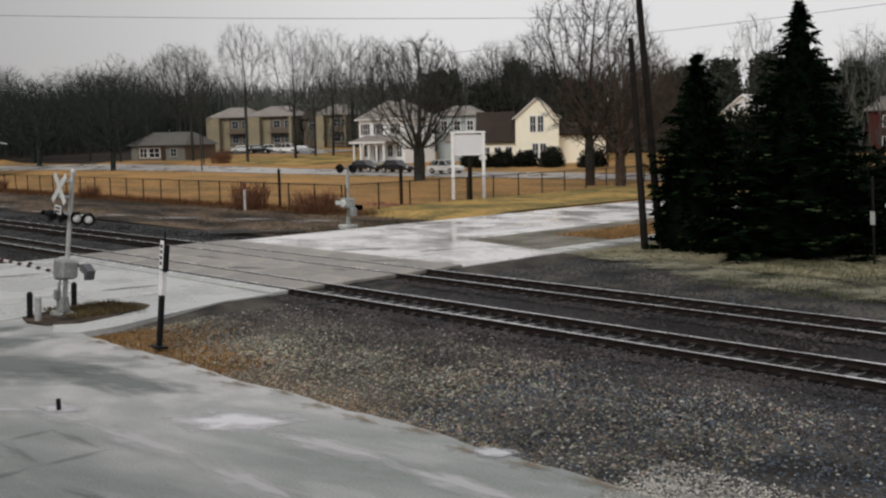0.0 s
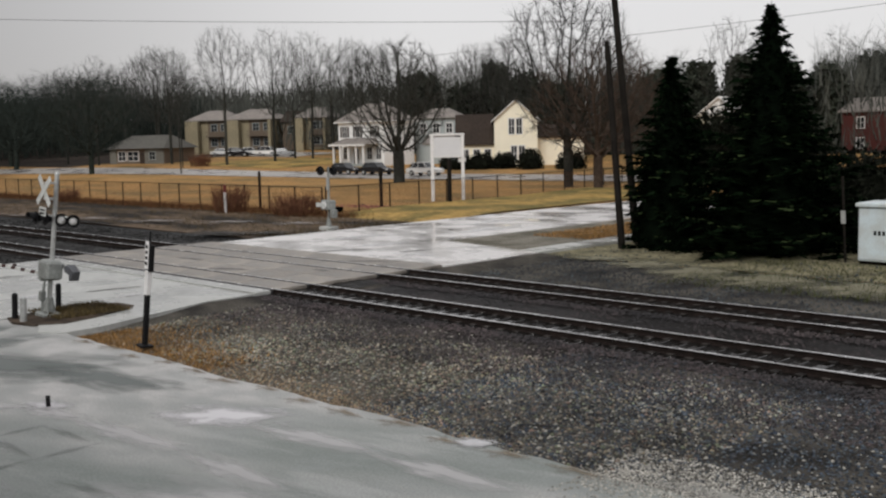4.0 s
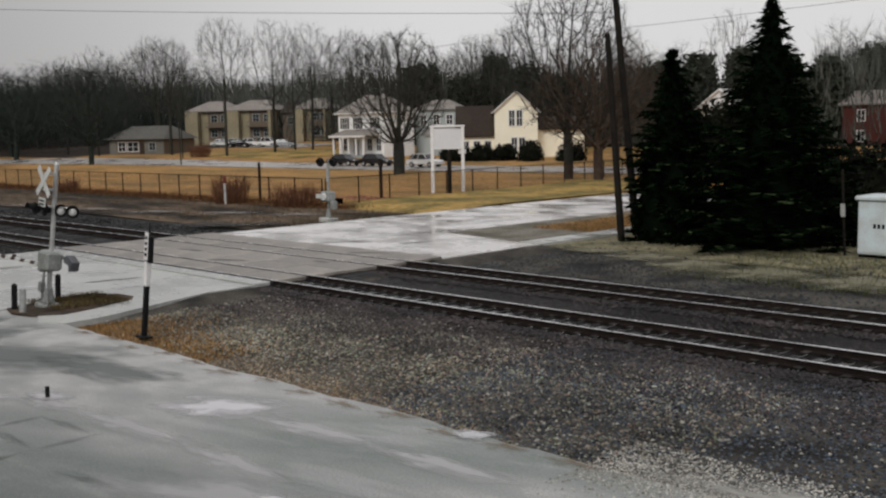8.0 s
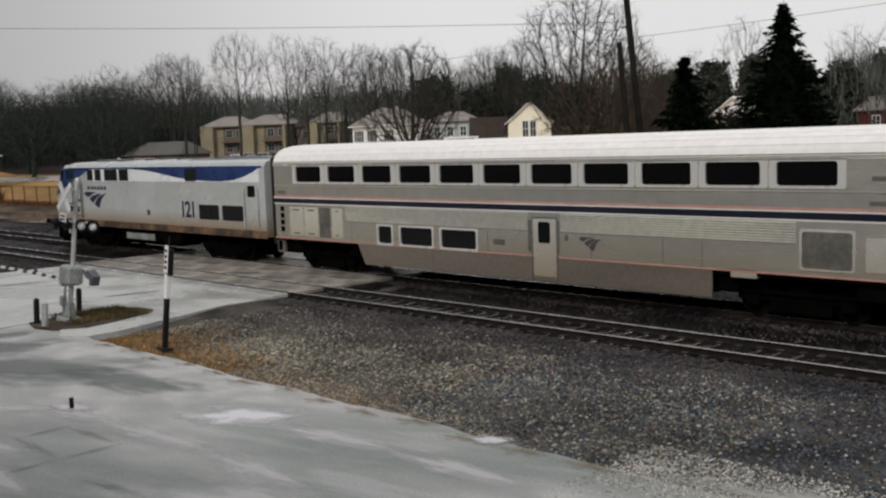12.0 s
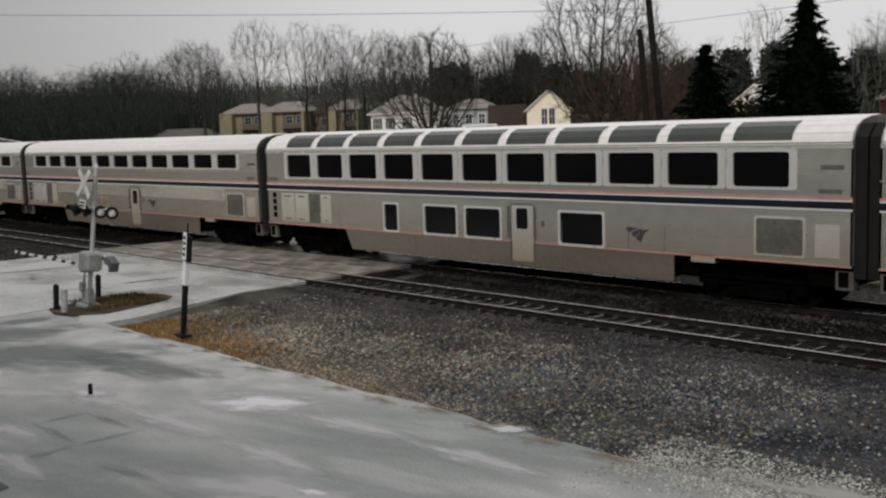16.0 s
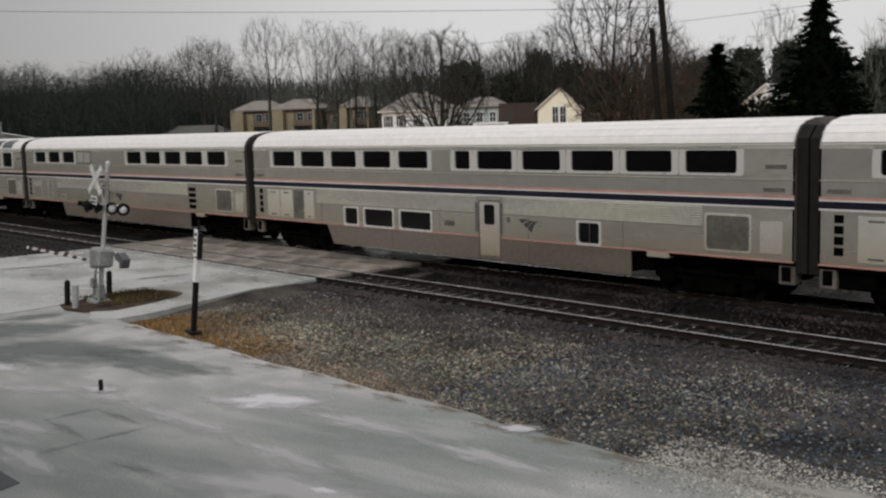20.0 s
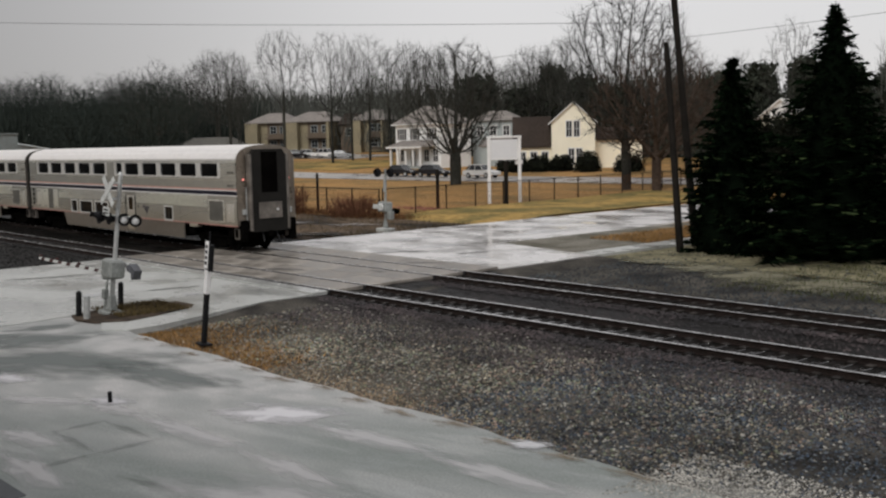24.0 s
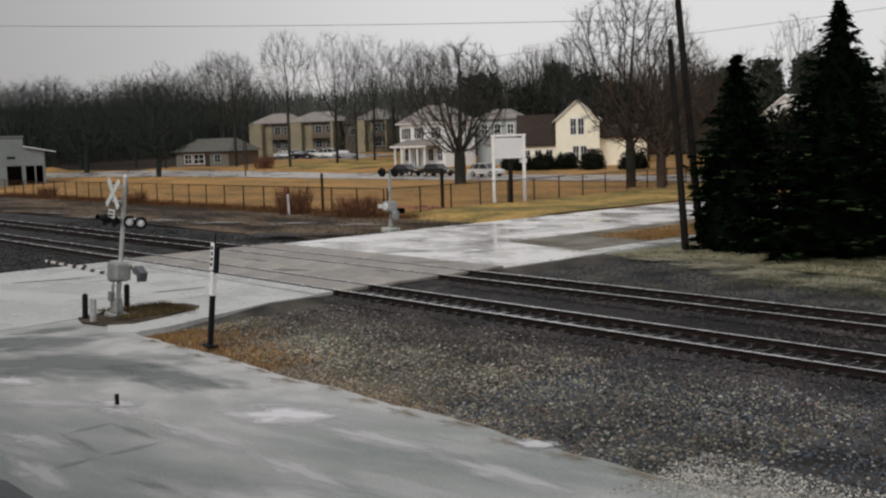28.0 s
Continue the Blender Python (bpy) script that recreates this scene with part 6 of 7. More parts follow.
for k in range(-18, 30):
    for rise in (-1, 1):
        x0, x1 = (k * 0.105, k * 0.105 + 1.85) if rise > 0 else (k * 0.105 + 1.85, k * 0.105)
        if min(x0, x1) > 3.0 or max(x0, x1) < 0.05:
            continue
        z0, z1 = 0.05, 1.9
        if min(x0, x1) < 0 or max(x0, x1) > 3.05:
            lo, hi = sorted((min(max(x0, 0), 3.05), min(max(x1, 0), 3.05)))
            za, zb = (z0 + (lo - x0) / (x1 - x0) * 1.85, z0 + (hi - x0) / (x1 - x0) * 1.85)
            g.quad((lo, 0, za - 0.006), (hi, 0, zb - 0.006), (hi, 0, zb + 0.006), (lo, 0, za + 0.006))
        else:
            g.quad((x0, 0, z0 - 0.006), (x1, 0, z1 - 0.006), (x1, 0, z1 + 0.006), (x0, 0, z0 + 0.006))
link_mesh = g.mesh("chain_link", RUSTWIRE)
for name, x0, y0, turn, n, label in (("chain_link_fence", -55.6, 43.9, 180.5, 32, "rusty chain-link fence along the railway"), ("chain_link_fence", -55.6, 44.2, 92, 14, "rusty chain-link fence along the street grass")):
    fence = thing(name, label, "fence", pose(x0, y0, -0.2, 0, 0, turn), "fences round the field")
    for k in range(n):
        part("fence_post", post_mesh, None, fence, m=pose(3.05 * k, 0, 0))
        part("fence_rail", rail_mesh, None, fence, m=pose(3.05 * k, 0, 1.9))
        part("chain_link", link_mesh, None, fence, m=pose(3.05 * k, 0, 0))
        part("fence_wire", wire_mesh, None, fence, m=pose(3.05 * k, 0, 0.15))

# utility poles and cables
for x, y, z, tx, r, label in ((-26.72, 37.9, 8.96, -27.48, 0.17, "short dark leaning utility pole"), (-27.64, 40.4, 14.0, -29.15, 0.19, "tall dark leaning utility pole beside the spruces")):
    p = thing("utility_pole", label, "utility pole", pose(x, y, -0.2), "utility poles")
    part("pole", Geo().tube((0, 0, 0), (tx - x, 0, z + 0.2), r, r * 0.72, 12), POLE, p)
    if z > 10:
        part("cross_arm", Geo().box(tx - x - 0.9, -0.05, z - 0.9, tx - x + 0.9, 0.05, z - 0.78), POLE, p)
g = thing("guy_marker", "thin grey marker stake beside the white box", "stake", leaning(-16.9, 38.6, -0.2, -3))
part("stake", Geo().tube((0, 0, 0), (0, 0, 3.3), 0.05, n=8), POLE, g)
part("tag", Geo().box(-0.09, -0.07, 1.5, 0.09, -0.05, 2.0), GALV, g)


def cable(name, a, b, sag, r, label):
    a, b = Vector(a), Vector(b)
    pts = [a.lerp(b, k / 24) - Vector((0, 0, sag * 4 * (k / 24) * (1 - k / 24))) for k in range(25)]
    side = (b - a).cross(Vector((0, 0, 1))).normalized() * r
    up = Vector((0, 0, r))
    g = Geo().loft([[p + side, p + up, p - side, p - up] for p in pts])
    tagged(new(name, g.mesh(name, WIRE)), label, "cable", "overhead cables")


cable("overhead_cable", (-28.9, 40.4, 10.15), (-76, 7.3, 13.3), 0.35, 0.012, "thin overhead cable crossing the railway")
for p, q in (((-280, 62, 18.0), (-212, 72, 15.8)), ((-212, 72, 15.8), (-150.7, 80, 13.9)), ((-150.7, 80, 13.9), (-90, 92, 15.2)), ((-90, 92, 15.2), (-20, 98, 17.0))):
    cable("overhead_cable", p, q, 0.5, 0.022, "thin overhead cable along the far street")
cable("overhead_cable", (-29.2, 40.4, 12.2), (60, 62, 17.0), 0.6, 0.012, "thin overhead cable above the spruces")
cable("overhead_cable", (-29.2, 40.4, 11.5), (60, 60, 15.0), 0.6, 0.012, "thin overhead cable above the spruces")

cab = thing("relay_cabinet", "white steel railway equipment cabinet on the verge", "equipment box", pose(-14.8, 39.2, -0.2))
part("body", Geo().box(-1.55, -0.8, 0.12, 1.55, 0.8, 2.15, 0.03), BOXWHITE, cab)
part("lid", Geo().box(-1.65, -0.9, 2.15, 1.65, 0.9, 2.32, 0.04), BOXWHITE, cab)
part("plinth", Geo().box(-1.5, -0.75, -0.05, 1.5, 0.75, 0.12), UNDER, cab)
for x in (-0.78, 0.78):
    d = part("door", Geo().box(x - 0.72, -0.825, 0.2, x + 0.72, -0.8, 2.08, 0.008), BOXWHITE, cab)
    part("handle", Geo().box(x + 0.5, -0.86, 1.05, x + 0.56, -0.82, 1.3), BLACK, d)
for k in range(3):
    part("stencil_bar", Geo().box(-0.95 + 0.16 * k, -0.832, 1.12, -0.85 + 0.16 * k, -0.826, 1.28), UNDER, cab)


# ---- houses ----
def gable_roof(w, d, z0, z1, over=0.35, thick=0.18, axis="y"):
    """A pitched roof over x 0..w, y 0..d; the ridge runs along the axis."""
    g = Geo()
    a, b = -over, (w if axis == "y" else d) + over
    mid = (a + b) / 2
    slope = (z1 - z0) / (mid - 0)
    lo = z0 - over * slope
    poly = [(a, lo), (mid, z1), (b, lo), (b, lo + thick), (mid, z1 + thick), (a, lo + thick)]
    if axis == "y":
        return g.extrude(poly, "y", -over, d + over)
    return g.extrude(poly, "x", -over, w + over)


def house_window(parent, x, z, w, h, y=0.0, shutters=None, frame=TRIM):
    win = part("window", Geo().box(x, y - 0.03, z, x + w, y + 0.05, z + h), PANE, parent)
    g = Geo()
    for a, b, c, e in ((x - 0.1, z - 0.1, x + w + 0.1, z), (x - 0.1, z + h, x + w + 0.1, z + h + 0.12), (x - 0.1, z, x, z + h), (x + w, z, x + w + 0.1, z + h), (x + w / 2 - 0.03, z, x + w / 2 + 0.03, z + h), (x, z + h / 2 - 0.03, x + w, z + h / 2 + 0.03)):
        g.box(a, y - 0.07, b, c, y + 0.02, e)
    part("window_frame", g, frame, win)
    if shutters:
        for s in (x - 0.5, x + w + 0.12):
            part("shutter", Geo().box(s, y - 0.06, z, s + 0.38, y + 0.01, z + h), shutters, win)


def block(parent, w, d, h, material, name="wall", z=-0.6):
    return part(name, Geo().box(0, 0, z, w, d, h), material, parent)


def gable_wall(parent, w, h, top, y, material, name="gable"):
    return part(name, Geo().extrude([(0, h), (w, h), (w / 2, top)], "y", y, y + 0.2), material, parent)


# cream house with its gable to the street
H = thing("house", "cream clapboard house with a steep front gable and dark wing", "house", pose(-92.2, 102.0, 0.75, 0, 0, 42), "houses along the street")
block(H, 5.7, 9.0, 6.35, YELLOW)
gable_wall(H, 5.7, 6.35, 8.85, 0.0, YELLOW)
gable_wall(H, 5.7, 6.35, 8.85, 8.8, YELLOW)
part("roof", gable_roof(5.7, 9.0, 6.35, 8.85, 0.40, 0.14), TRIM, H, "roof with white bargeboards")
part("shingles", gable_roof(5.7, 8.6, 6.52, 9.02, 0.28, 0.06), SHINGLE_DARK, H)
for x in (1.95, 2.95):
    house_window(H, x, 4.4, 0.7, 2.0, shutters=None, frame=TRIM)
    house_window(H, x + 0.3, 0.9, 0.7, 1.9)
wing = part("wing", Geo().box(-5.0, 1.5, -0.6, -0.02, 7.5, 3.2), YELLOW, H, "low cream side wing")
part("wing_roof", Geo().extrude([(1.1, 3.0), (4.5, 7.0), (7.9, 3.0), (7.9, 3.2), (4.5, 7.2), (1.1, 3.2)], "x", -5.3, -0.05), SHINGLE_DARK, wing, "dark brown shingled roof")
for x in (-4.3, -2.8, -1.3):
    house_window(H, x, 0.9, 0.8, 1.5, 1.5)
ext = part("side_extension", Geo().box(5.72, 2.5, -0.6, 12.0, 8.5, 4.0), YELLOW, H)
part("extension_roof", Geo().extrude([(2.1, 3.8), (5.5, 5.4), (8.9, 3.8), (8.9, 4.0), (5.5, 5.6), (2.1, 4.0)], "x", 5.72, 12.4), SHINGLE_DARK, ext)

# white house with a porch
Wh = thing("house", "white two-storey house with a grey hip roof and porch", "house", pose(-121.6, 99.5, 1.0), "houses along the street")
block(Wh, 10.2, 6.0, 6.6, WHITEHOUSE)
part("roof", Geo().loft([[(-0.5, -0.5, 6.5), (10.7, -0.5, 6.5), (10.7, 6.5, 6.5), (-0.5, 6.5, 6.5)], [(3.2, 2.8, 9.2), (7.0, 2.8, 9.2), (7.0, 3.2, 9.2), (3.2, 3.2, 9.2)]]), SHINGLE, Wh, "grey shingled hip roof")
part("soffit", Geo().box(-0.5, -0.5, 6.36, 10.7, 6.5, 6.5), TRIM, Wh)
for x in (1.0, 4.0, 7.8):
    house_window(Wh, x, 4.2, 1.0, 1.6, shutters=SHINGLE_DARK)
for x in (1.2, 6.6, 8.6):
    house_window(Wh, x, 1.0, 1.0, 1.7)
porch = part("porch_floor", Geo().box(1.7, -2.6, -0.6, 8.9, -0.02, 0.35), GREYHOUSE, Wh)
part("porch_roof", Geo().loft([[(1.3, -3.0, 3.2), (9.3, -3.0, 3.2), (9.3, -0.03, 3.2), (1.3, -0.03, 3.2)], [(1.9, -0.3, 4.1), (8.7, -0.3, 4.1), (8.7, -0.03, 4.1), (1.9, -0.03, 4.1)]]), SHINGLE, porch)
part("porch_fascia", Geo().box(1.25, -3.05, 2.95, 9.35, -2.9, 3.2), TRIM, porch)
for x in (1.8, 3.5, 5.2, 6.9, 8.5):
    part("porch_post", Geo().box(x, -2.75, 0.35, x + 0.28, -2.47, 2.98, 0.03), TRIM, porch)
part("front_door", Geo().box(3.5, -0.06, 0.35, 4.5, 0.02, 2.5), SHINGLE_DARK, Wh)

Gh = thing("house", "grey two-storey house with a shallow roof", "house", pose(-112.6, 107.0, 1.0, 0, 0, 30), "houses along the street")
block(Gh, 6.4, 7.0, 6.9, GREYHOUSE)
part("roof", Geo().loft([[(-0.5, -0.5, 6.8), (6.9, -0.5, 6.8), (6.9, 7.5, 6.8), (-0.5, 7.5, 6.8)], [(2.0, 3.2, 8.3), (4.4, 3.2, 8.3), (4.4, 3.6, 8.3), (2.0, 3.6, 8.3)]]), SHINGLE, Gh, "grey shingled roof")
part("lean_to_roof", Geo().extrude([(-2.6, 2.9), (0.0, 4.0), (0.0, 4.2), (-2.6, 3.1)], "x", 1.6, 9.0), SHINGLE, Gh)
part("lean_to", Geo().box(2.0, -2.4, -0.6, 8.6, -0.02, 2.95), GREYHOUSE, Gh)
for x in (0.8, 2.8, 4.8):
    house_window(Gh, x, 4.6, 0.9, 1.4)
house_window(Gh, 4.9, 1.0, 0.8, 1.4, -2.4)

# apartments
for x, y, w, turn, z, label in ((-190.0, 115.4, 9.2, 31, 3.3, "tan brick two-storey apartment block"), (-181.0, 119.0, 10.0, 31, 3.3, "tan brick apartment block with dark balconies"), (-167.2, 126.0, 6.6, 31, 3.3, "small tan apartment block with a garage")):
    A = thing("apartment_building", label, "building", pose(x, y, z, 0, 0, turn), "apartment blocks")
    block(A, w, 9.0, 6.2, TANBRICK, z=-2.5)
    part("roof", Geo().loft([[(-0.4, -0.8, 6.05), (w + 0.4, -0.8, 6.05), (w + 0.4, 9.5, 6.05), (-0.4, 9.5, 6.05)], [(-0.4, -0.8, 6.25), (w + 0.4, -0.8, 6.25), (w + 0.4, 9.5, 6.25), (-0.4, 9.5, 6.25)], [(w * 0.3, 4.2, 8.3), (w * 0.7, 4.2, 8.3), (w * 0.7, 4.8, 8.3), (w * 0.3, 4.8, 8.3)]]), SHINGLE, A, "grey-brown shingled hip roof")
    part("siding", Geo().box(w * 0.48, -0.06, 0.2, w - 0.3, 0.02, 6.0), BROWNWALL, A, "dark brown recessed siding")
    part("corner_wall", Geo().box(-0.1, -1.5, -2.5, w * 0.30, -0.05, 6.0), TANBRICK, A, "projecting tan brick bay")
    part("party_wall", Geo().box(w * 0.94, -1.4, -2.5, w, -0.05, 6.0), TANBRICK, A)
    for zz in (0.9, 3.9):
        house_window(A, w * 0.56, zz, 1.3, 1.4, -0.06, frame=GREYHOUSE)
        house_window(A, w * 0.80, zz, 1.1, 1.4, -0.06, frame=GREYHOUSE)
    bal = part("balcony", Geo().box(w * 0.48, -1.3, 2.75, w - 0.2, -0.07, 2.95), BROWNWALL, A)
    part("balcony_rail", Geo().box(w * 0.48, -1.3, 3.75, w - 0.2, -1.24, 3.85), BROWNWALL, bal)
    for k in range(12):
        xx = w * 0.48 + (w * 0.5) * k / 11
        part("baluster", Geo().box(xx, -1.29, 2.95, xx + 0.05, -1.25, 3.75), BROWNWALL, bal)
Lk = thing("apartment_building", "dark brown apartment wing with a pale window", "building", pose(-172.6, 126.6, 3.3, 0, 0, 31), "apartment blocks")
block(Lk, 5.4, 7.0, 5.6, BROWNWALL, z=-2.5)
part("roof", gable_roof(5.4, 7.0, 5.6, 7.6, 0.4, 0.2, "x"), SHINGLE_DARK, Lk)
house_window(Lk, 1.2, 3.2, 2.4, 1.3, frame=GREYHOUSE)

Ra = thing("house", "low brown ranch house with a grey-brown roof", "house", pose(-164.2, 84.2, 1.5, 0, 0, 21), "houses along the street")
block(Ra, 11.6, 8.0, 2.8, BROWNWALL)
part("roof", Geo().loft([[(-0.6, -0.8, 2.7), (12.2, -0.8, 2.7), (12.2, 8.6, 2.7), (-0.6, 8.6, 2.7)], [(2.0, 3.6, 4.9), (10.0, 3.6, 4.9), (10.0, 4.2, 4.9), (2.0, 4.2, 4.9)]]), SHINGLE_OLD, Ra, "grey-brown hip roof")
part("brick_front", Geo().box(7.6, -0.12, -0.6, 11.5, 0.02, 2.65), DULLBRICK, Ra, "dull brick end of the front")
part("pale_front", Geo().box(0.1, -0.1, -0.6, 1.5, 0.02, 2.65), DULLBRICK, Ra)
for x, w in ((2.0, 1.5), (4.0, 2.2)):
    house_window(Ra, x, 0.7, w, 1.5, -0.04)
house_window(Ra, 8.6, 0.9, 1.2, 1.2, -0.12, frame=GREYHOUSE)
part("front_door", Geo().box(6.5, -0.06, 0.0, 7.4, 0.02, 2.1), SHINGLE_DARK, Ra)
part("step", Geo().box(6.2, -0.9, -0.6, 7.7, -0.06, 0.0), GREYHOUSE, Ra)

Bw = thing("warehouse", "grey corrugated metal warehouse with an open lean-to", "building", pose(-167.5, 46.7, -0.1, 0, 0, 70))
block(Bw, 12.0, 7.0, 7.5, SHED)
part("roof", Geo().box(-0.3, -0.3, 7.5, 12.15, 7.3, 7.66), SHED, Bw)
part("corrugation", Geo().extrude([(0.0, -0.02)] + [(0.3 * k + 0.15 * (j // 2), -0.02 - 0.04 * (j % 3 > 0)) for k in range(40) for j in range(4)] + [(12.0, -0.02), (12.0, 0.0), (0.0, 0.0)], "z", 3.1, 7.45), SHED, Bw, "ribbed metal cladding")
lean = part("lean_to", Geo().box(12.0, 6.2, -0.6, 15.1, 6.4, 5.2), UNDER, Bw, "dark back wall of the open lean-to")
part("lean_to_fascia", Geo().extrude([(12.0, 3.0), (15.1, 3.0), (15.1, 5.25), (12.0, 5.85)], "y", 0.0, 0.15), SHED, lean)
part("side_wall", Geo().box(14.95, 0.0, -0.6, 15.1, 6.2, 5.2), SHED, lean)
part("lean_to_roof", Geo().extrude([(12.02, 5.95), (16.75, 5.02), (16.75, 5.15), (12.02, 6.12)], "y", -0.6, 6.6), BOXWHITE, lean, "pale sloping roof")
for x in (12.1, 13.6, 14.8):
    part("post", Geo().box(x - 0.1, 0.0, -0.6, x + 0.1, 0.2, 3.0), SHED, lean)
part("loading_door", Geo().box(9.5, -0.1, 0.0, 11.6, 0.02, 3.0), UNDER, Bw, "dark open loading door")
part("high_window", Geo().box(9.6, -0.12, 4.1, 10.8, 0.0, 4.5), PANE, Bw)
part("side_door", Geo().box(6.6, -0.1, 0.0, 7.5, 0.0, 2.1), UNDER, Bw)

Br = thing("house", "red brick two-storey house with a pale roof", "house", pose(-57.6, 130.0, 1.6), "houses along the street")
block(Br, 9.5, 9.0, 5.4, REDBRICK)
part("roof", gable_roof(9.5, 9.0, 5.4, 7.0, 0.4, 0.2, "x"), SHINGLE, Br)
part("gable", Geo().extrude([(0.0, 5.4), (9.0, 5.4), (4.5, 6.9)], "x", 0.0, 9.5), REDBRICK, Br)
for x in (2.0, 6.8):
    house_window(Br, x, 3.3, 0.9, 1.3)
    house_window(Br, x, 0.7, 0.9, 1.3)
Wr = thing("house", "white gabled house behind the spruces", "house", pose(-73.0, 121.0, 0.5), "houses along the street")
block(Wr, 6.2, 7.0, 6.5, YELLOW)
gable_wall(Wr, 6.2, 6.5, 8.7, 0.0, WHITEHOUSE)
part("roof", gable_roof(6.2, 7.0, 6.5, 8.7, 0.4), TRIM, Wr)
for x in (1.0, 4.2):
    house_window(Wr, x, 4.0, 0.9, 1.5)


# ---- parked cars ----
def parked_car(x, y, z, turn, paint, label, tall=0.0):
    c = thing("parked_car", label, "car", pose(x, y, z, 0, 0, turn), "parked cars")
    h = 0.85 + tall * 0.15
    prof = [(-2.3, 0.35), (-2.32, 0.7), (-2.2, h), (-1.0, h + 0.05), (1.1, h + 0.05), (2.15, h - 0.12), (2.3, 0.65), (2.28, 0.35)]
    part("body", Geo().loft([[(u, yy * k, v) for u, v in prof] for yy, k in ((-0.86, 0.96), (-0.86, 1.0), (0.86, 1.0), (0.86, 0.96))]), paint, c)
    top = 1.42 + tall * 0.35
    cabin = [(-1.75 - 0.4 * tall, h), (-1.15 - 0.8 * tall, top), (0.35, top), (1.15, h)]
    part("cabin", Geo().loft([[(u, -0.80 if v < top else -0.62, v) for u, v in cabin], [(u, 0.80 if v < top else 0.62, v) for u, v in cabin]]), PANE, c, "dark car windows")
    part("roof_panel", Geo().box(-1.2 - 0.8 * tall, -0.64, top - 0.03, 0.38, 0.64, top + 0.03, 0.02), paint, c)
    for s in (-1, 1):
        for u in (-0.45, 1.0, -1.6):
            part("pillar", Geo().tube((u, s * 0.8, h), (u * 0.55 - 0.2, s * 0.64, top), 0.04, n=5), paint, c)
        for u in (-1.42, 1.42):
            w = part("wheel", Geo().tube((u, s * 0.88, 0.32), (u, s * 0.66, 0.32), 0.32, n=18), TYRE, c)
            part("rim", Geo().tube((u, s * 0.89, 0.32), (u, s * 0.87, 0.32), 0.19, n=12), GALV, w)
        part("headlamp", Geo().box(2.2, s * 0.62 - 0.15, 0.58, 2.32, s * 0.62 + 0.15, 0.74), LENS, c)
        part("tail_lamp", Geo().box(-2.34, s * 0.66 - 0.13, 0.58, -2.28, s * 0.66 + 0.13, 0.78), REDPAINT, c)
    return c


for x, y, turn, paint, label, tall in ((-88.2, 85.2, 4, WHITECAR, "white estate car parked before the cream house", 0.35), (-96.6, 84.9, 6, DARKCAR, "black car parked beneath the oak", 0.2), (-102.2, 84.4, 8, DARKCAR, "small dark car parked before the white house", 0),
                                       (-174.6, 113.4, 40, WHITECAR, "white car in the apartment car park", 0), (-170.1, 113.6, 35, WHITECAR, "white car in the apartment car park", 0.3), (-154.0, 113.0, 40, SILVERCAR, "pale blue car in the apartment car park", 0),
                                       (-159.2, 113.4, 30, WHITECAR, "white van in the apartment car park", 0.8), (-165.2, 113.6, 35, WHITECAR, "white car in the apartment car park", 0.3), (-163.8, 109.9, 35, DARKCAR, "dark car in the apartment car park", 0)):
    parked_car(x, y, ground_z(x, y) + 0.06, turn, paint, label, tall)


# ---- pavement details ----
def blob(name, x, y, a, b, turn, z, material, label, category, seed, kind=""):
    rng = random.Random(seed)
    rings = []
    n = 40
    ph = [rng.uniform(0, 6.28) for _ in range(4)]
    for k, zz in ((1.0, z - 0.002), (0.985, z + 0.0015)):
        ring = []
        for i in range(n):
            t = 2 * math.pi * i / n
            r = k * (1 + 0.16 * math.sin(2 * t + ph[0]) + 0.12 * math.sin(3 * t + ph[1]) + 0.10 * math.sin(5 * t + ph[2]) + 0.05 * math.sin(9 * t + ph[3]))
            u, v = a * r * math.cos(t), b * r * math.sin(t)
            c, s = math.cos(radians(turn)), math.sin(radians(turn))
            ring.append((x + u * c - v * s, y + u * s + v * c, zz))
        rings.append(ring)
    return tagged(new(name, Geo().loft(rings).mesh(name, material)), label, category, "", kind)


LOT = -0.115
disc = Geo().add([(1.02 * math.cos(2 * math.pi * k / 40), 1.02 * math.sin(2 * math.pi * k / 40), 0.0) for k in range(40)], [tuple(range(40))])
disc_meshes = {m.name: disc.mesh("puddle", m) for m in (PUDDLE, WETROAD, SHEEN, DUST, GRAVEL, TANDUST, CINDER, DAMP, WASH, SEAM, STILLWATER)}


FILMS = []


def puddle(x, y, a, b, turn, z, material, label, name="puddle"):
    ob = tagged(new(name, disc_meshes[material.name]), label, name.replace("_", " "), {"puddle": "rain puddles", "damp_seam": "damp seams in the asphalt", "damp_patch": "damp patches on the asphalt", "pale_streak": "pale streaks on the asphalt"}.get(name, "dust on the ground"))
    FILMS.append(ob)
    ob.matrix_basis = pose(x, y, z + 0.0004 * len(FILMS), 0, 0, turn)
    ob.scale = (a, b, 1)


def film_run(pts, half, z, material, label, name):
    """A chain of soft films along a line on the ground."""
    for (x0, y0), (x1, y1) in zip(pts, pts[1:]):
        long = math.hypot(x1 - x0, y1 - y0)
        puddle((x0 + x1) / 2, (y0 + y1) / 2, 0.75 * long + half, half, math.degrees(math.atan2(y1 - y0, x1 - x0)), z, material, label, name)


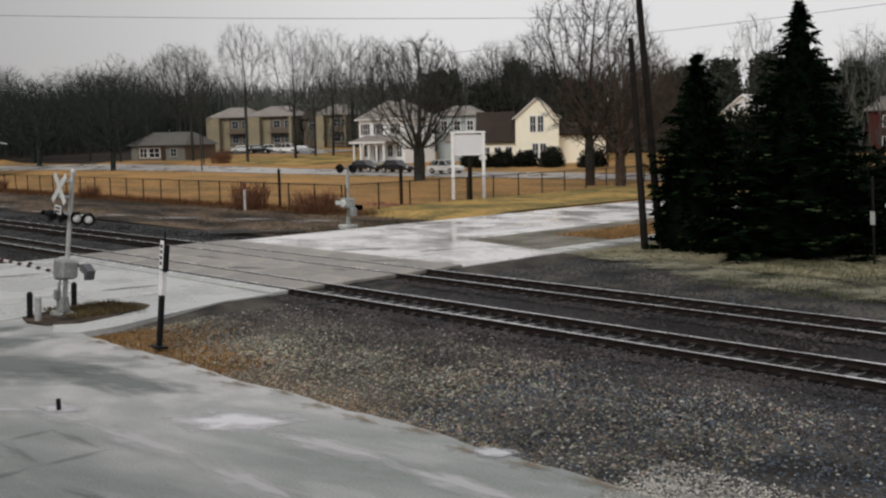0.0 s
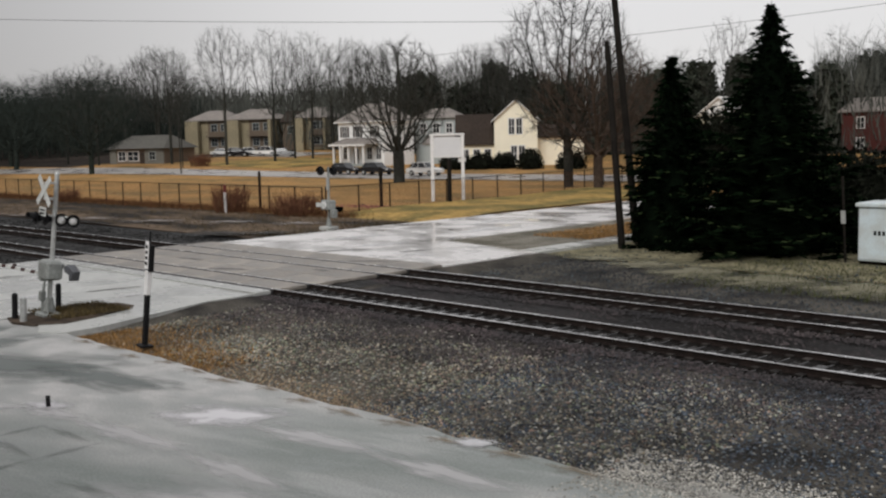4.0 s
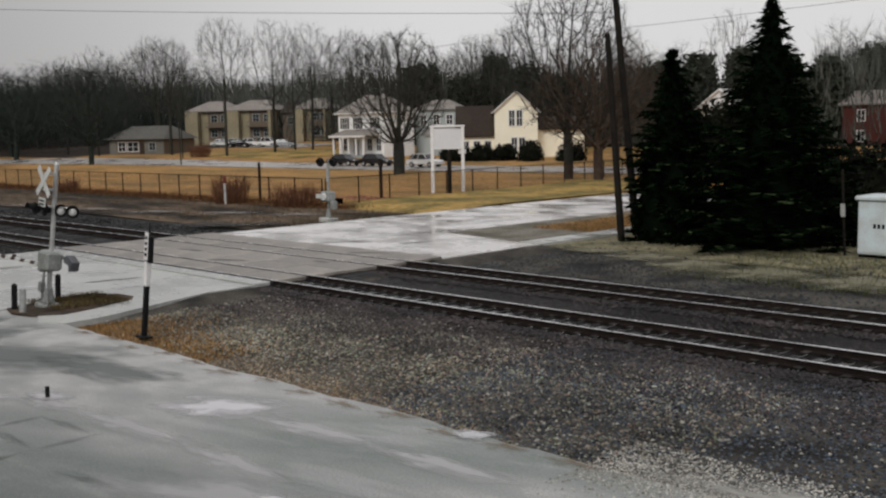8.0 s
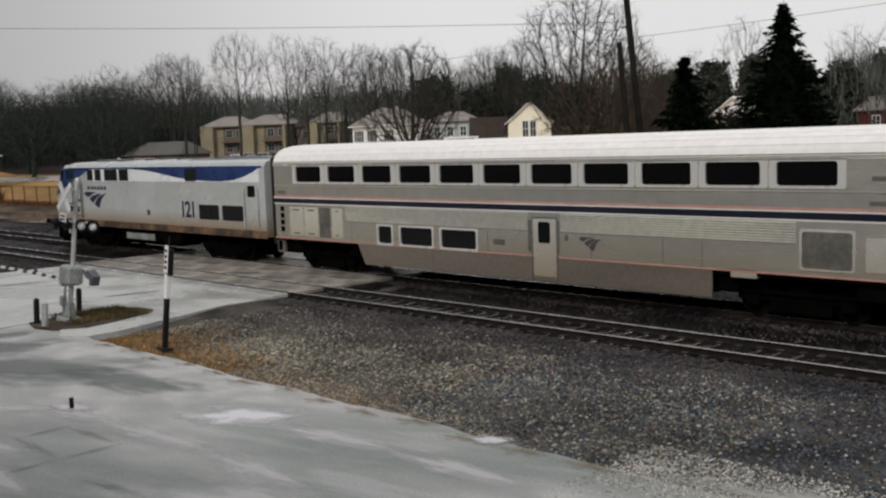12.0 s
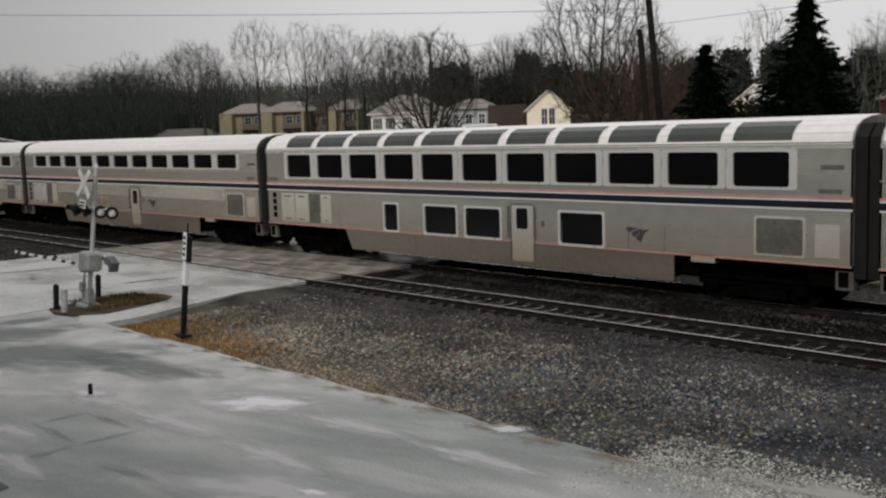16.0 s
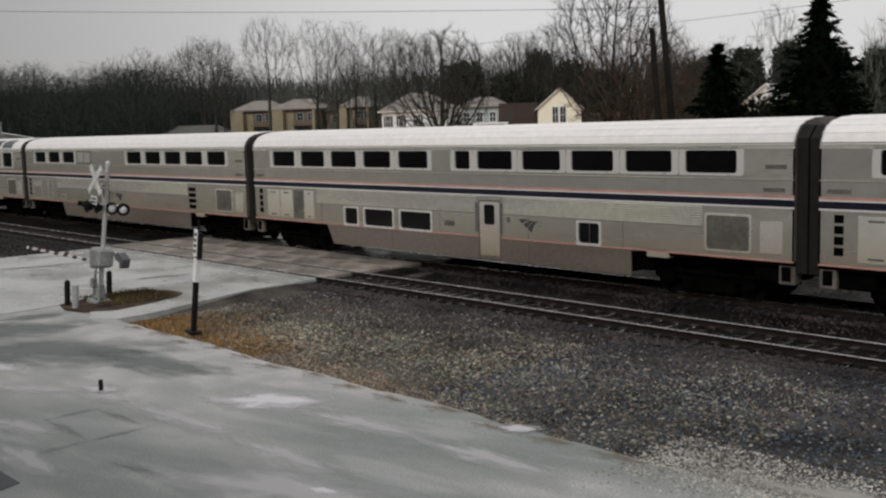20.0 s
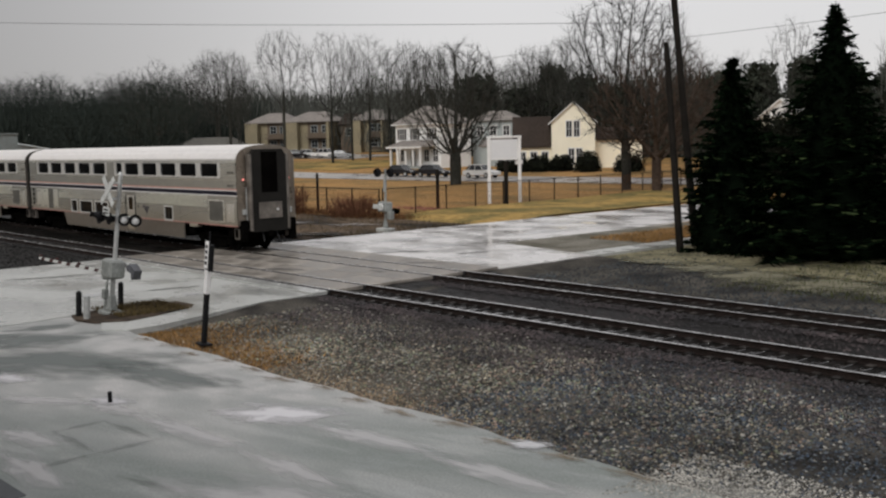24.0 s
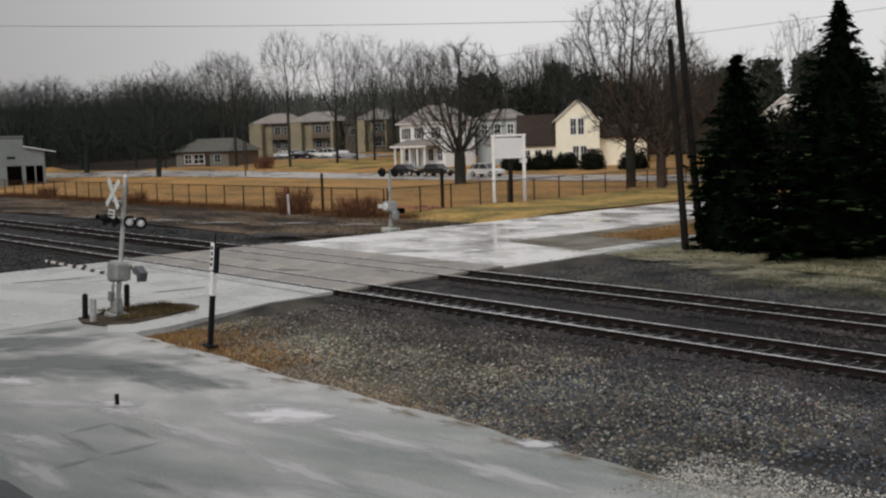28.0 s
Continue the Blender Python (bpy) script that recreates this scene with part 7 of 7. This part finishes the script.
for x, y, a, b, turn in ((-24.2, 9.2, 5.6, 2.3, 30), (-27.4, 9.9, 3.0, 1.7, 50), (-20.8, 10.3, 3.8, 1.1, 8), (-29.1, 10.8, 1.7, 0.8, 70), (-28.6, 9.2, 1.6, 0.7, 70)):
    puddle(x, y, a, b, turn, LOT + 0.002, DAMP, "dark damp patch on the asphalt", "damp_patch")
for pts in (((-18.15, 6.9), (-18.16, 7.8)), ((-18.16, 7.8), (-16.36, 7.86)), ((-16.3, 7.9), (-16.31, 6.76), (-16.22, 5.6)), ((-18.2, 6.85), (-16.3, 6.8)), ((-14.9, 6.6), (-13.4, 6.9))):
    film_run(pts, 0.2, LOT + 0.002, SEAM, "dark damp seam in the asphalt", "damp_seam")
for half, pts in ((0.45, ((-21.65, 6.92), (-19.57, 8.16), (-18.19, 8.41))), (0.5, ((-18.2, 8.41), (-14.59, 8.64), (-11.85, 8.59))), (0.55, ((-15.24, 10.36), (-12.2, 10.66), (-9.4, 10.7))), (0.55, ((-17.37, 5.75), (-14.9, 5.65))), (0.5, ((-19.0, 6.2), (-17.2, 6.5))), (1.3, ((-13.6, 7.2), (-10.2, 8.2)))):
    film_run(pts, half, LOT + 0.002, SHEEN, "pale streak painting damp sheen on the asphalt", "pale_streak")
for x, y, a, b, turn in ((-16.2, 10.3, 2.0, 1.0, 30), (-19.5, 8.5, 0.9, 0.42, 16), (-11.5, 8.1, 0.55, 0.2, 14), (-23.2, 7.75, 1.3, 0.5, 12)):
    puddle(x, y, a, b, turn, LOT + 0.002, PUDDLE, "shallow rain puddle with sky glare in its colour")
puddle(-11.5, 12.1, 0.62, 0.36, 20, LOT + 0.006, STILLWATER, "small puddle at the asphalt edge with sky glare in its colour")
for k in range(13):
    puddle(-25.2 + 1.32 * k, 11.95 + 0.12 * math.sin(k * 2.3), 1.15 + 0.25 * math.sin(k * 1.7), 0.5 + 0.14 * math.sin(k * 3.1), 6 * math.sin(k * 2.9), LOT + 0.003, WASH, "tan dirt washed over the asphalt edge", "dirt_wash")
for x, y, a, b, turn in ((-34.0, 14.5, 2.6, 0.8, 85), (-38.5, 16.6, 1.9, 0.6, 80), (-37.5, 41.5, 6.0, 1.6, 88), (-40.5, 34.0, 4.6, 1.5, 84), (-36.6, 32.4, 3.6, 1.3, 76), (-40.8, 46.0, 6.5, 1.8, 90), (-37.0, 53.0, 5.0, 1.4, 90), (-32.0, 30.4, 2.2, 0.9, 10), (-31.5, 16.8, 1.6, 0.5, 80)):
    puddle(x, y, a, b, turn, -0.081, WETROAD, "thin rain film on the concrete with sky sheen painted in")
for x, y, a, b, turn, z, mt in ((-6.0, 12.9, 4.6, 1.3, 0, -0.225, DUST), (-2.5, 13.4, 4.0, 1.4, 5, -0.225, DUST), (-5.5, 11.6, 3.6, 0.7, 0, LOT + 0.002, DUST)):
    puddle(x, y, a, b, turn, z, mt, "pale stone dust washed over the asphalt edge", "stone_dust")
for k, (x, y, p, q, turn) in enumerate(((-76, 32.4, 6.5, 2.2, 8), (-68, 33.2, 6.0, 2.8, 14), (-61.5, 34.4, 5.5, 3.0, 22), (-56, 36.6, 5.0, 3.0, 28), (-51, 38.2, 4.6, 2.6, 20), (-86, 32.4, 7, 1.8, 4))):
    puddle(x, y, p, q, turn, -0.125 - 0.003 * (k % 2), GRAVEL, "trodden pale gravel track beside the railway", "gravel_strip")
for k, (x, y, p, q, turn) in enumerate(((-25.4, 34.4, 2.4, 1.2, 20), (-22.6, 33.9, 2.8, 2.0, 10), (-20.0, 33.0, 2.8, 2.9, 20), (-17.0, 32.6, 3.2, 3.1, 0), (-13.5, 32.4, 3.4, 3.0, 5), (-9.5, 32.0, 3.0, 2.0, 0))):
    puddle(x, y, p, q, turn, -0.20 - 0.004 * (k % 2), TANDUST, "tan grit and dry grass beside the spruces", "dry_grit")
puddle(-49.2, 31.6, 4.2, 2.0, 24, -0.115, CINDER, "dark cinders spread beside the street", "cinder_strip")
puddle(-47.0, 33.4, 2.4, 1.6, 40, -0.115, CINDER, "dark cinders spread beside the street", "cinder_strip")
g = Geo().extrude([(-19.5, 3.0), (-16.23, 5.2), (-15.06, 5.21), (-14.2, 3.0)], "z", LOT - 0.05, LOT + 0.012)
solid("asphalt_patch", g, PATCH, "dark repaired asphalt patch", "patch")

for k, (x, y, p, q, turn, z) in enumerate(((-34.4, 22.4, 0.9, 0.16, 20, -0.015), (-38.8, 23.4, 0.7, 0.14, 10, -0.015), (-31.6, 27.3, 0.8, 0.14, 30, -0.015), (-36.2, 29.6, 1.1, 0.18, 60, -0.081), (-33.2, 31.5, 0.9, 0.16, 70, -0.081), (-33.4, 17.0, 0.9, 0.13, 80, -0.081), (-40.2, 15.2, 1.2, 0.16, 70, -0.081), (-31.0, 24.3, 0.5, 0.1, 0, -0.015))):
    blob("road_stain", x, y, p, q, turn, z + 0.004, STAIN, "dark oily stain on the street surface", "stain", 70 + k)

# ---- loose stone and dead grass ----
def scatter_stones(name, count, place, size, label, material, seed):
    rng = np.random.default_rng(seed)
    base = np.array([(1, 0, 0), (-1, 0, 0), (0, 1, 0), (0, -1, 0), (0, 0, 1)], float) - np.array((0, 0, 0.25))
    tri = np.array([(0, 2, 4), (2, 1, 4), (1, 3, 4), (3, 0, 4)])
    pos = place(rng, count)
    count = len(pos)
    s = (size[0] + (size[1] - size[0]) * rng.random((count, 1, 1)) ** 1.8) * rng.uniform(0.5, 1.4, (count, 5, 3))
    a = rng.uniform(0, 2 * math.pi, count)
    v = base[None] * s
    c, q = np.cos(a)[:, None], np.sin(a)[:, None]
    v = np.stack([v[..., 0] * c - v[..., 1] * q, v[..., 0] * q + v[..., 1] * c, v[..., 2] * 0.75], -1) + pos[:, None, :]
    f = (tri[None] + 5 * np.arange(count)[:, None, None]).reshape(-1, 3)
    me = bpy.data.meshes.new(name)
    me.vertices.add(count * 5)
    me.vertices.foreach_set("co", v.reshape(-1))
    me.loops.add(f.size)
    me.loops.foreach_set("vertex_index", f.reshape(-1).astype(np.int32))
    me.polygons.add(len(f))
    me.polygons.foreach_set("loop_start", np.arange(0, f.size, 3, dtype=np.int32))
    me.update(calc_edges=True)
    me.materials.append(material)
    tagged(new(name, me), label, "ballast", "", "stuff")


def bed_height(y):
    d = np.minimum(np.abs(y - TRACKS[0]), np.abs(y - TRACKS[1]))
    k = np.clip((d - 0.9) / 1.5, 0, 1)
    return -0.185 - 0.08 * k * k * (3 - 2 * k)


def on_bed(x0, x1, y0, y1, lift=0.0):
    def place(rng, n):
        x, y = rng.uniform(x0, x1, n), rng.uniform(y0, y1, n)
        return np.stack([x, y, bed_height(y) + rng.uniform(-0.01, 0.02, n) + lift], 1)
    return place


def edge_band(x0, x1, spread):
    def place(rng, n):
        x, y = rng.uniform(x0, x1, n), 12.45 + rng.normal(0, spread, n)
        return np.stack([x, y, np.where(y < 12.2, -0.11, -0.235)], 1)
    return place


def grit_spots(rng, n):
    x = -26.4 + 14.5 * rng.random(n) ** 1.35
    y = 12.2 + np.abs(rng.normal(0, 0.85, n)) * np.clip((-10 - x) / 9, 0.3, 1.2)
    return np.stack([x, y, bed_height(y) + 0.018], 1)


def on_verge(x0, x1, y0, y1):
    def place(rng, n):
        x = rng.uniform(x0, x1, n)
        y = y0 + (y1 - y0) * rng.random(n) ** 1.8
        return np.stack([x, y, np.full(n, -0.185)], 1)
    return place


scatter_stones("track_ballast", 30000, on_bed(-28.2, -8.5, 12.25, 18.4), (0.014, 0.055), "loose brown and grey ballast stones", STONE, 1)
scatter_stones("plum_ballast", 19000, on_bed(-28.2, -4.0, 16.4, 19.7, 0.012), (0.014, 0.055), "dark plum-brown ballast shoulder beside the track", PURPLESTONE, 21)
scatter_stones("blue_ballast", 26000, on_bed(-15.0, -1.0, 12.4, 19.6, 0.008), (0.012, 0.05), "loose blue-grey ballast stones", BLUESTONE, 11)
scatter_stones("pale_ballast", 2600, on_bed(-28.2, -9.0, 12.3, 19.3, 0.016), (0.018, 0.052), "scattered pale stones among the ballast", PALESTONE, 8)
scatter_stones("pale_ballast", 1700, on_bed(-12.0, -1.0, 12.3, 18.8, 0.016), (0.018, 0.05), "scattered pale stones among the ballast", PALESTONE, 18)
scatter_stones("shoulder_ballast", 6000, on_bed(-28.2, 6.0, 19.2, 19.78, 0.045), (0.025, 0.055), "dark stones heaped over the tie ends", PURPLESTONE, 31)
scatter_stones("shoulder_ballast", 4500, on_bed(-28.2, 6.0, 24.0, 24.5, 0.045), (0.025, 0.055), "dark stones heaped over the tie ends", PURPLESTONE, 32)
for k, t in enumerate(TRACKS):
    scatter_stones("oily_ballast", 8500, on_bed(-28.2, 6.0, t - 1.15, t + 1.15, 0.004), (0.03, 0.055), "black stones round the tracks with shade painted in", BLACKSTONE, 2 + 20 * k)
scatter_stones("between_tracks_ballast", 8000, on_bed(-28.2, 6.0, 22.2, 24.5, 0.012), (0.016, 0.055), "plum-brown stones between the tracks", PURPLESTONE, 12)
scatter_stones("track_ballast_far", 17000, on_bed(-28.2, 6.0, 27.2, 34.4), (0.03, 0.06), "loose blue-grey ballast stones beyond the tracks", DARKSTONE, 4)
scatter_stones("verge_stones", 700, on_verge(-28.0, -2.0, 34.0, 39.0), (0.03, 0.08), "dark stones strewn over the dry verge", DARKSTONE, 13)
scatter_stones("track_ballast_west", 18000, on_bed(-75.0, -44.8, 11.0, 31.0), (0.035, 0.07), "loose dark ballast stones", SHADE_STONE, 3)
scatter_stones("edge_gravel", 17000, edge_band(-9.2, -0.5, 0.6), (0.008, 0.03), "pale fine gravel spread over the asphalt edge", EDGESTONE, 9)
scatter_stones("edge_gravel", 8000, on_bed(-9.5, 0.0, 12.2, 14.0, 0.02), (0.01, 0.032), "pale fine gravel beside the asphalt edge", EDGESTONE, 19)
scatter_stones("brick_rubble", 420, lambda rng, n: np.stack([-57.8 + rng.normal(0, 1.6, n), 50.4 + rng.normal(0, 0.5, n), np.full(n, -0.08)], 1), (0.05, 0.16), "broken red brick rubble in the grass", RUBBLE, 20)
scatter_stones("edge_grit", 10000, grit_spots, (0.010, 0.032), "tan-brown grit washed along the asphalt edge", TANGRIT, 10)


def blades(name, count, place, height, material, label, seed):
    rng = np.random.default_rng(seed)
    p = place(rng, count)
    a = rng.uniform(0, 2 * math.pi, count)
    h = rng.uniform(height[0], height[1], count)
    w = 0.008 + 0.01 * rng.random(count)
    lean = rng.normal(0, 0.45, (count, 2)) * h[:, None]
    o = np.stack([np.cos(a) * w, np.sin(a) * w, np.zeros(count)], 1)
    tip = p + np.concatenate([lean, h[:, None]], 1)
    v = np.stack([p - o, p + o, tip], 1).reshape(-1, 3)
    me = bpy.data.meshes.new(name)
    me.from_pydata(v.tolist(), [], np.arange(3 * count).reshape(-1, 3).tolist())
    me.materials.append(material)
    tagged(new(name, me), label, "grass", "", "stuff")


def verge_spots(rng, n):
    x = -26.4 + 6.2 * rng.random(n) ** 1.6
    y = 12.15 + np.abs(rng.normal(0, 1.1, n)) * np.clip((-14 - x) / 9, 0.2, 1.2)
    return np.stack([x, y, np.full(n, -0.265)], 1)


def island_spots(rng, n):
    return np.stack([rng.uniform(-31.0, -28.6, n), rng.uniform(12.9, 15.2, n), np.full(n, -0.05)], 1)


def fence_spots(rng, n):
    return np.stack([rng.uniform(-130, -52, n), 43.5 + rng.normal(0, 0.8, n), np.full(n, -0.2)], 1)


blades("verge_grass", 5500, verge_spots, (0.04, 0.14), STRAW, "dead orange-brown grass along the asphalt edge", 5)
blades("island_grass", 2500, island_spots, (0.05, 0.14), DARKGRASS, "sparse dead grass on the signal island", 6)
blades("fence_grass", 15000, fence_spots, (0.2, 0.6), RUSTGRASS, "tall rust-brown dead weeds along the fence", 7)

def dry_verge(rng, n):
    x = -4.0 - 16.0 * rng.random(n) ** 1.6
    return np.stack([x, 30.0 + 8.0 * rng.random(n), np.full(n, -0.22)], 1)


def west_verge(rng, n):
    return np.stack([-45.5 - 60 * rng.random(n) ** 1.5, 32.0 + 11.0 * rng.random(n), np.full(n, -0.22)], 1)


def patch_spots(rng, n):
    return np.stack([-29.75 - 3.6 * rng.random(n) ** 1.4, 39.5 + 13.0 * rng.random(n), np.full(n, -0.1)], 1)


blades("patch_grass", 12000, patch_spots, (0.08, 0.2), STRAW, "orange dead grass beside the street", 16)
MOSS = mat("dull_green_grass_blades", (0.06, 0.068, 0.024), 0.95, var=0.3, big=0.6, island=0.5, spec=0.1)
blades("dry_verge_grass", 10000, dry_verge, (0.06, 0.2), MOSS, "short dull grass beside the spruces", 14)
blades("west_verge_weeds", 7000, west_verge, (0.08, 0.32), DARKGRASS, "dead brown weeds on the muddy strip", 15)

# invented block behind the camera that darkens reflections in the train windows
back = thing("unseen_reflection_block", "unseen dark block added behind the camera for reflections", "building", pose(-70, -16, -0.2))
part("wall", Geo().box(0, 0, -0.3, 130, 14, 7.5), REDBRICK, back)
part("parapet", Geo().box(-0.2, -0.2, 7.5, 130.2, 14.2, 7.9), SHINGLE_DARK, back)


# ---- motion ----
def motions():
    speed = 13.411
    for vehicle, offset in TRAIN:
        walk(vehicle, [(t, pose(125.89 - speed * t + offset, TRACKS[1], 0)) for t in range(29)])


motions()
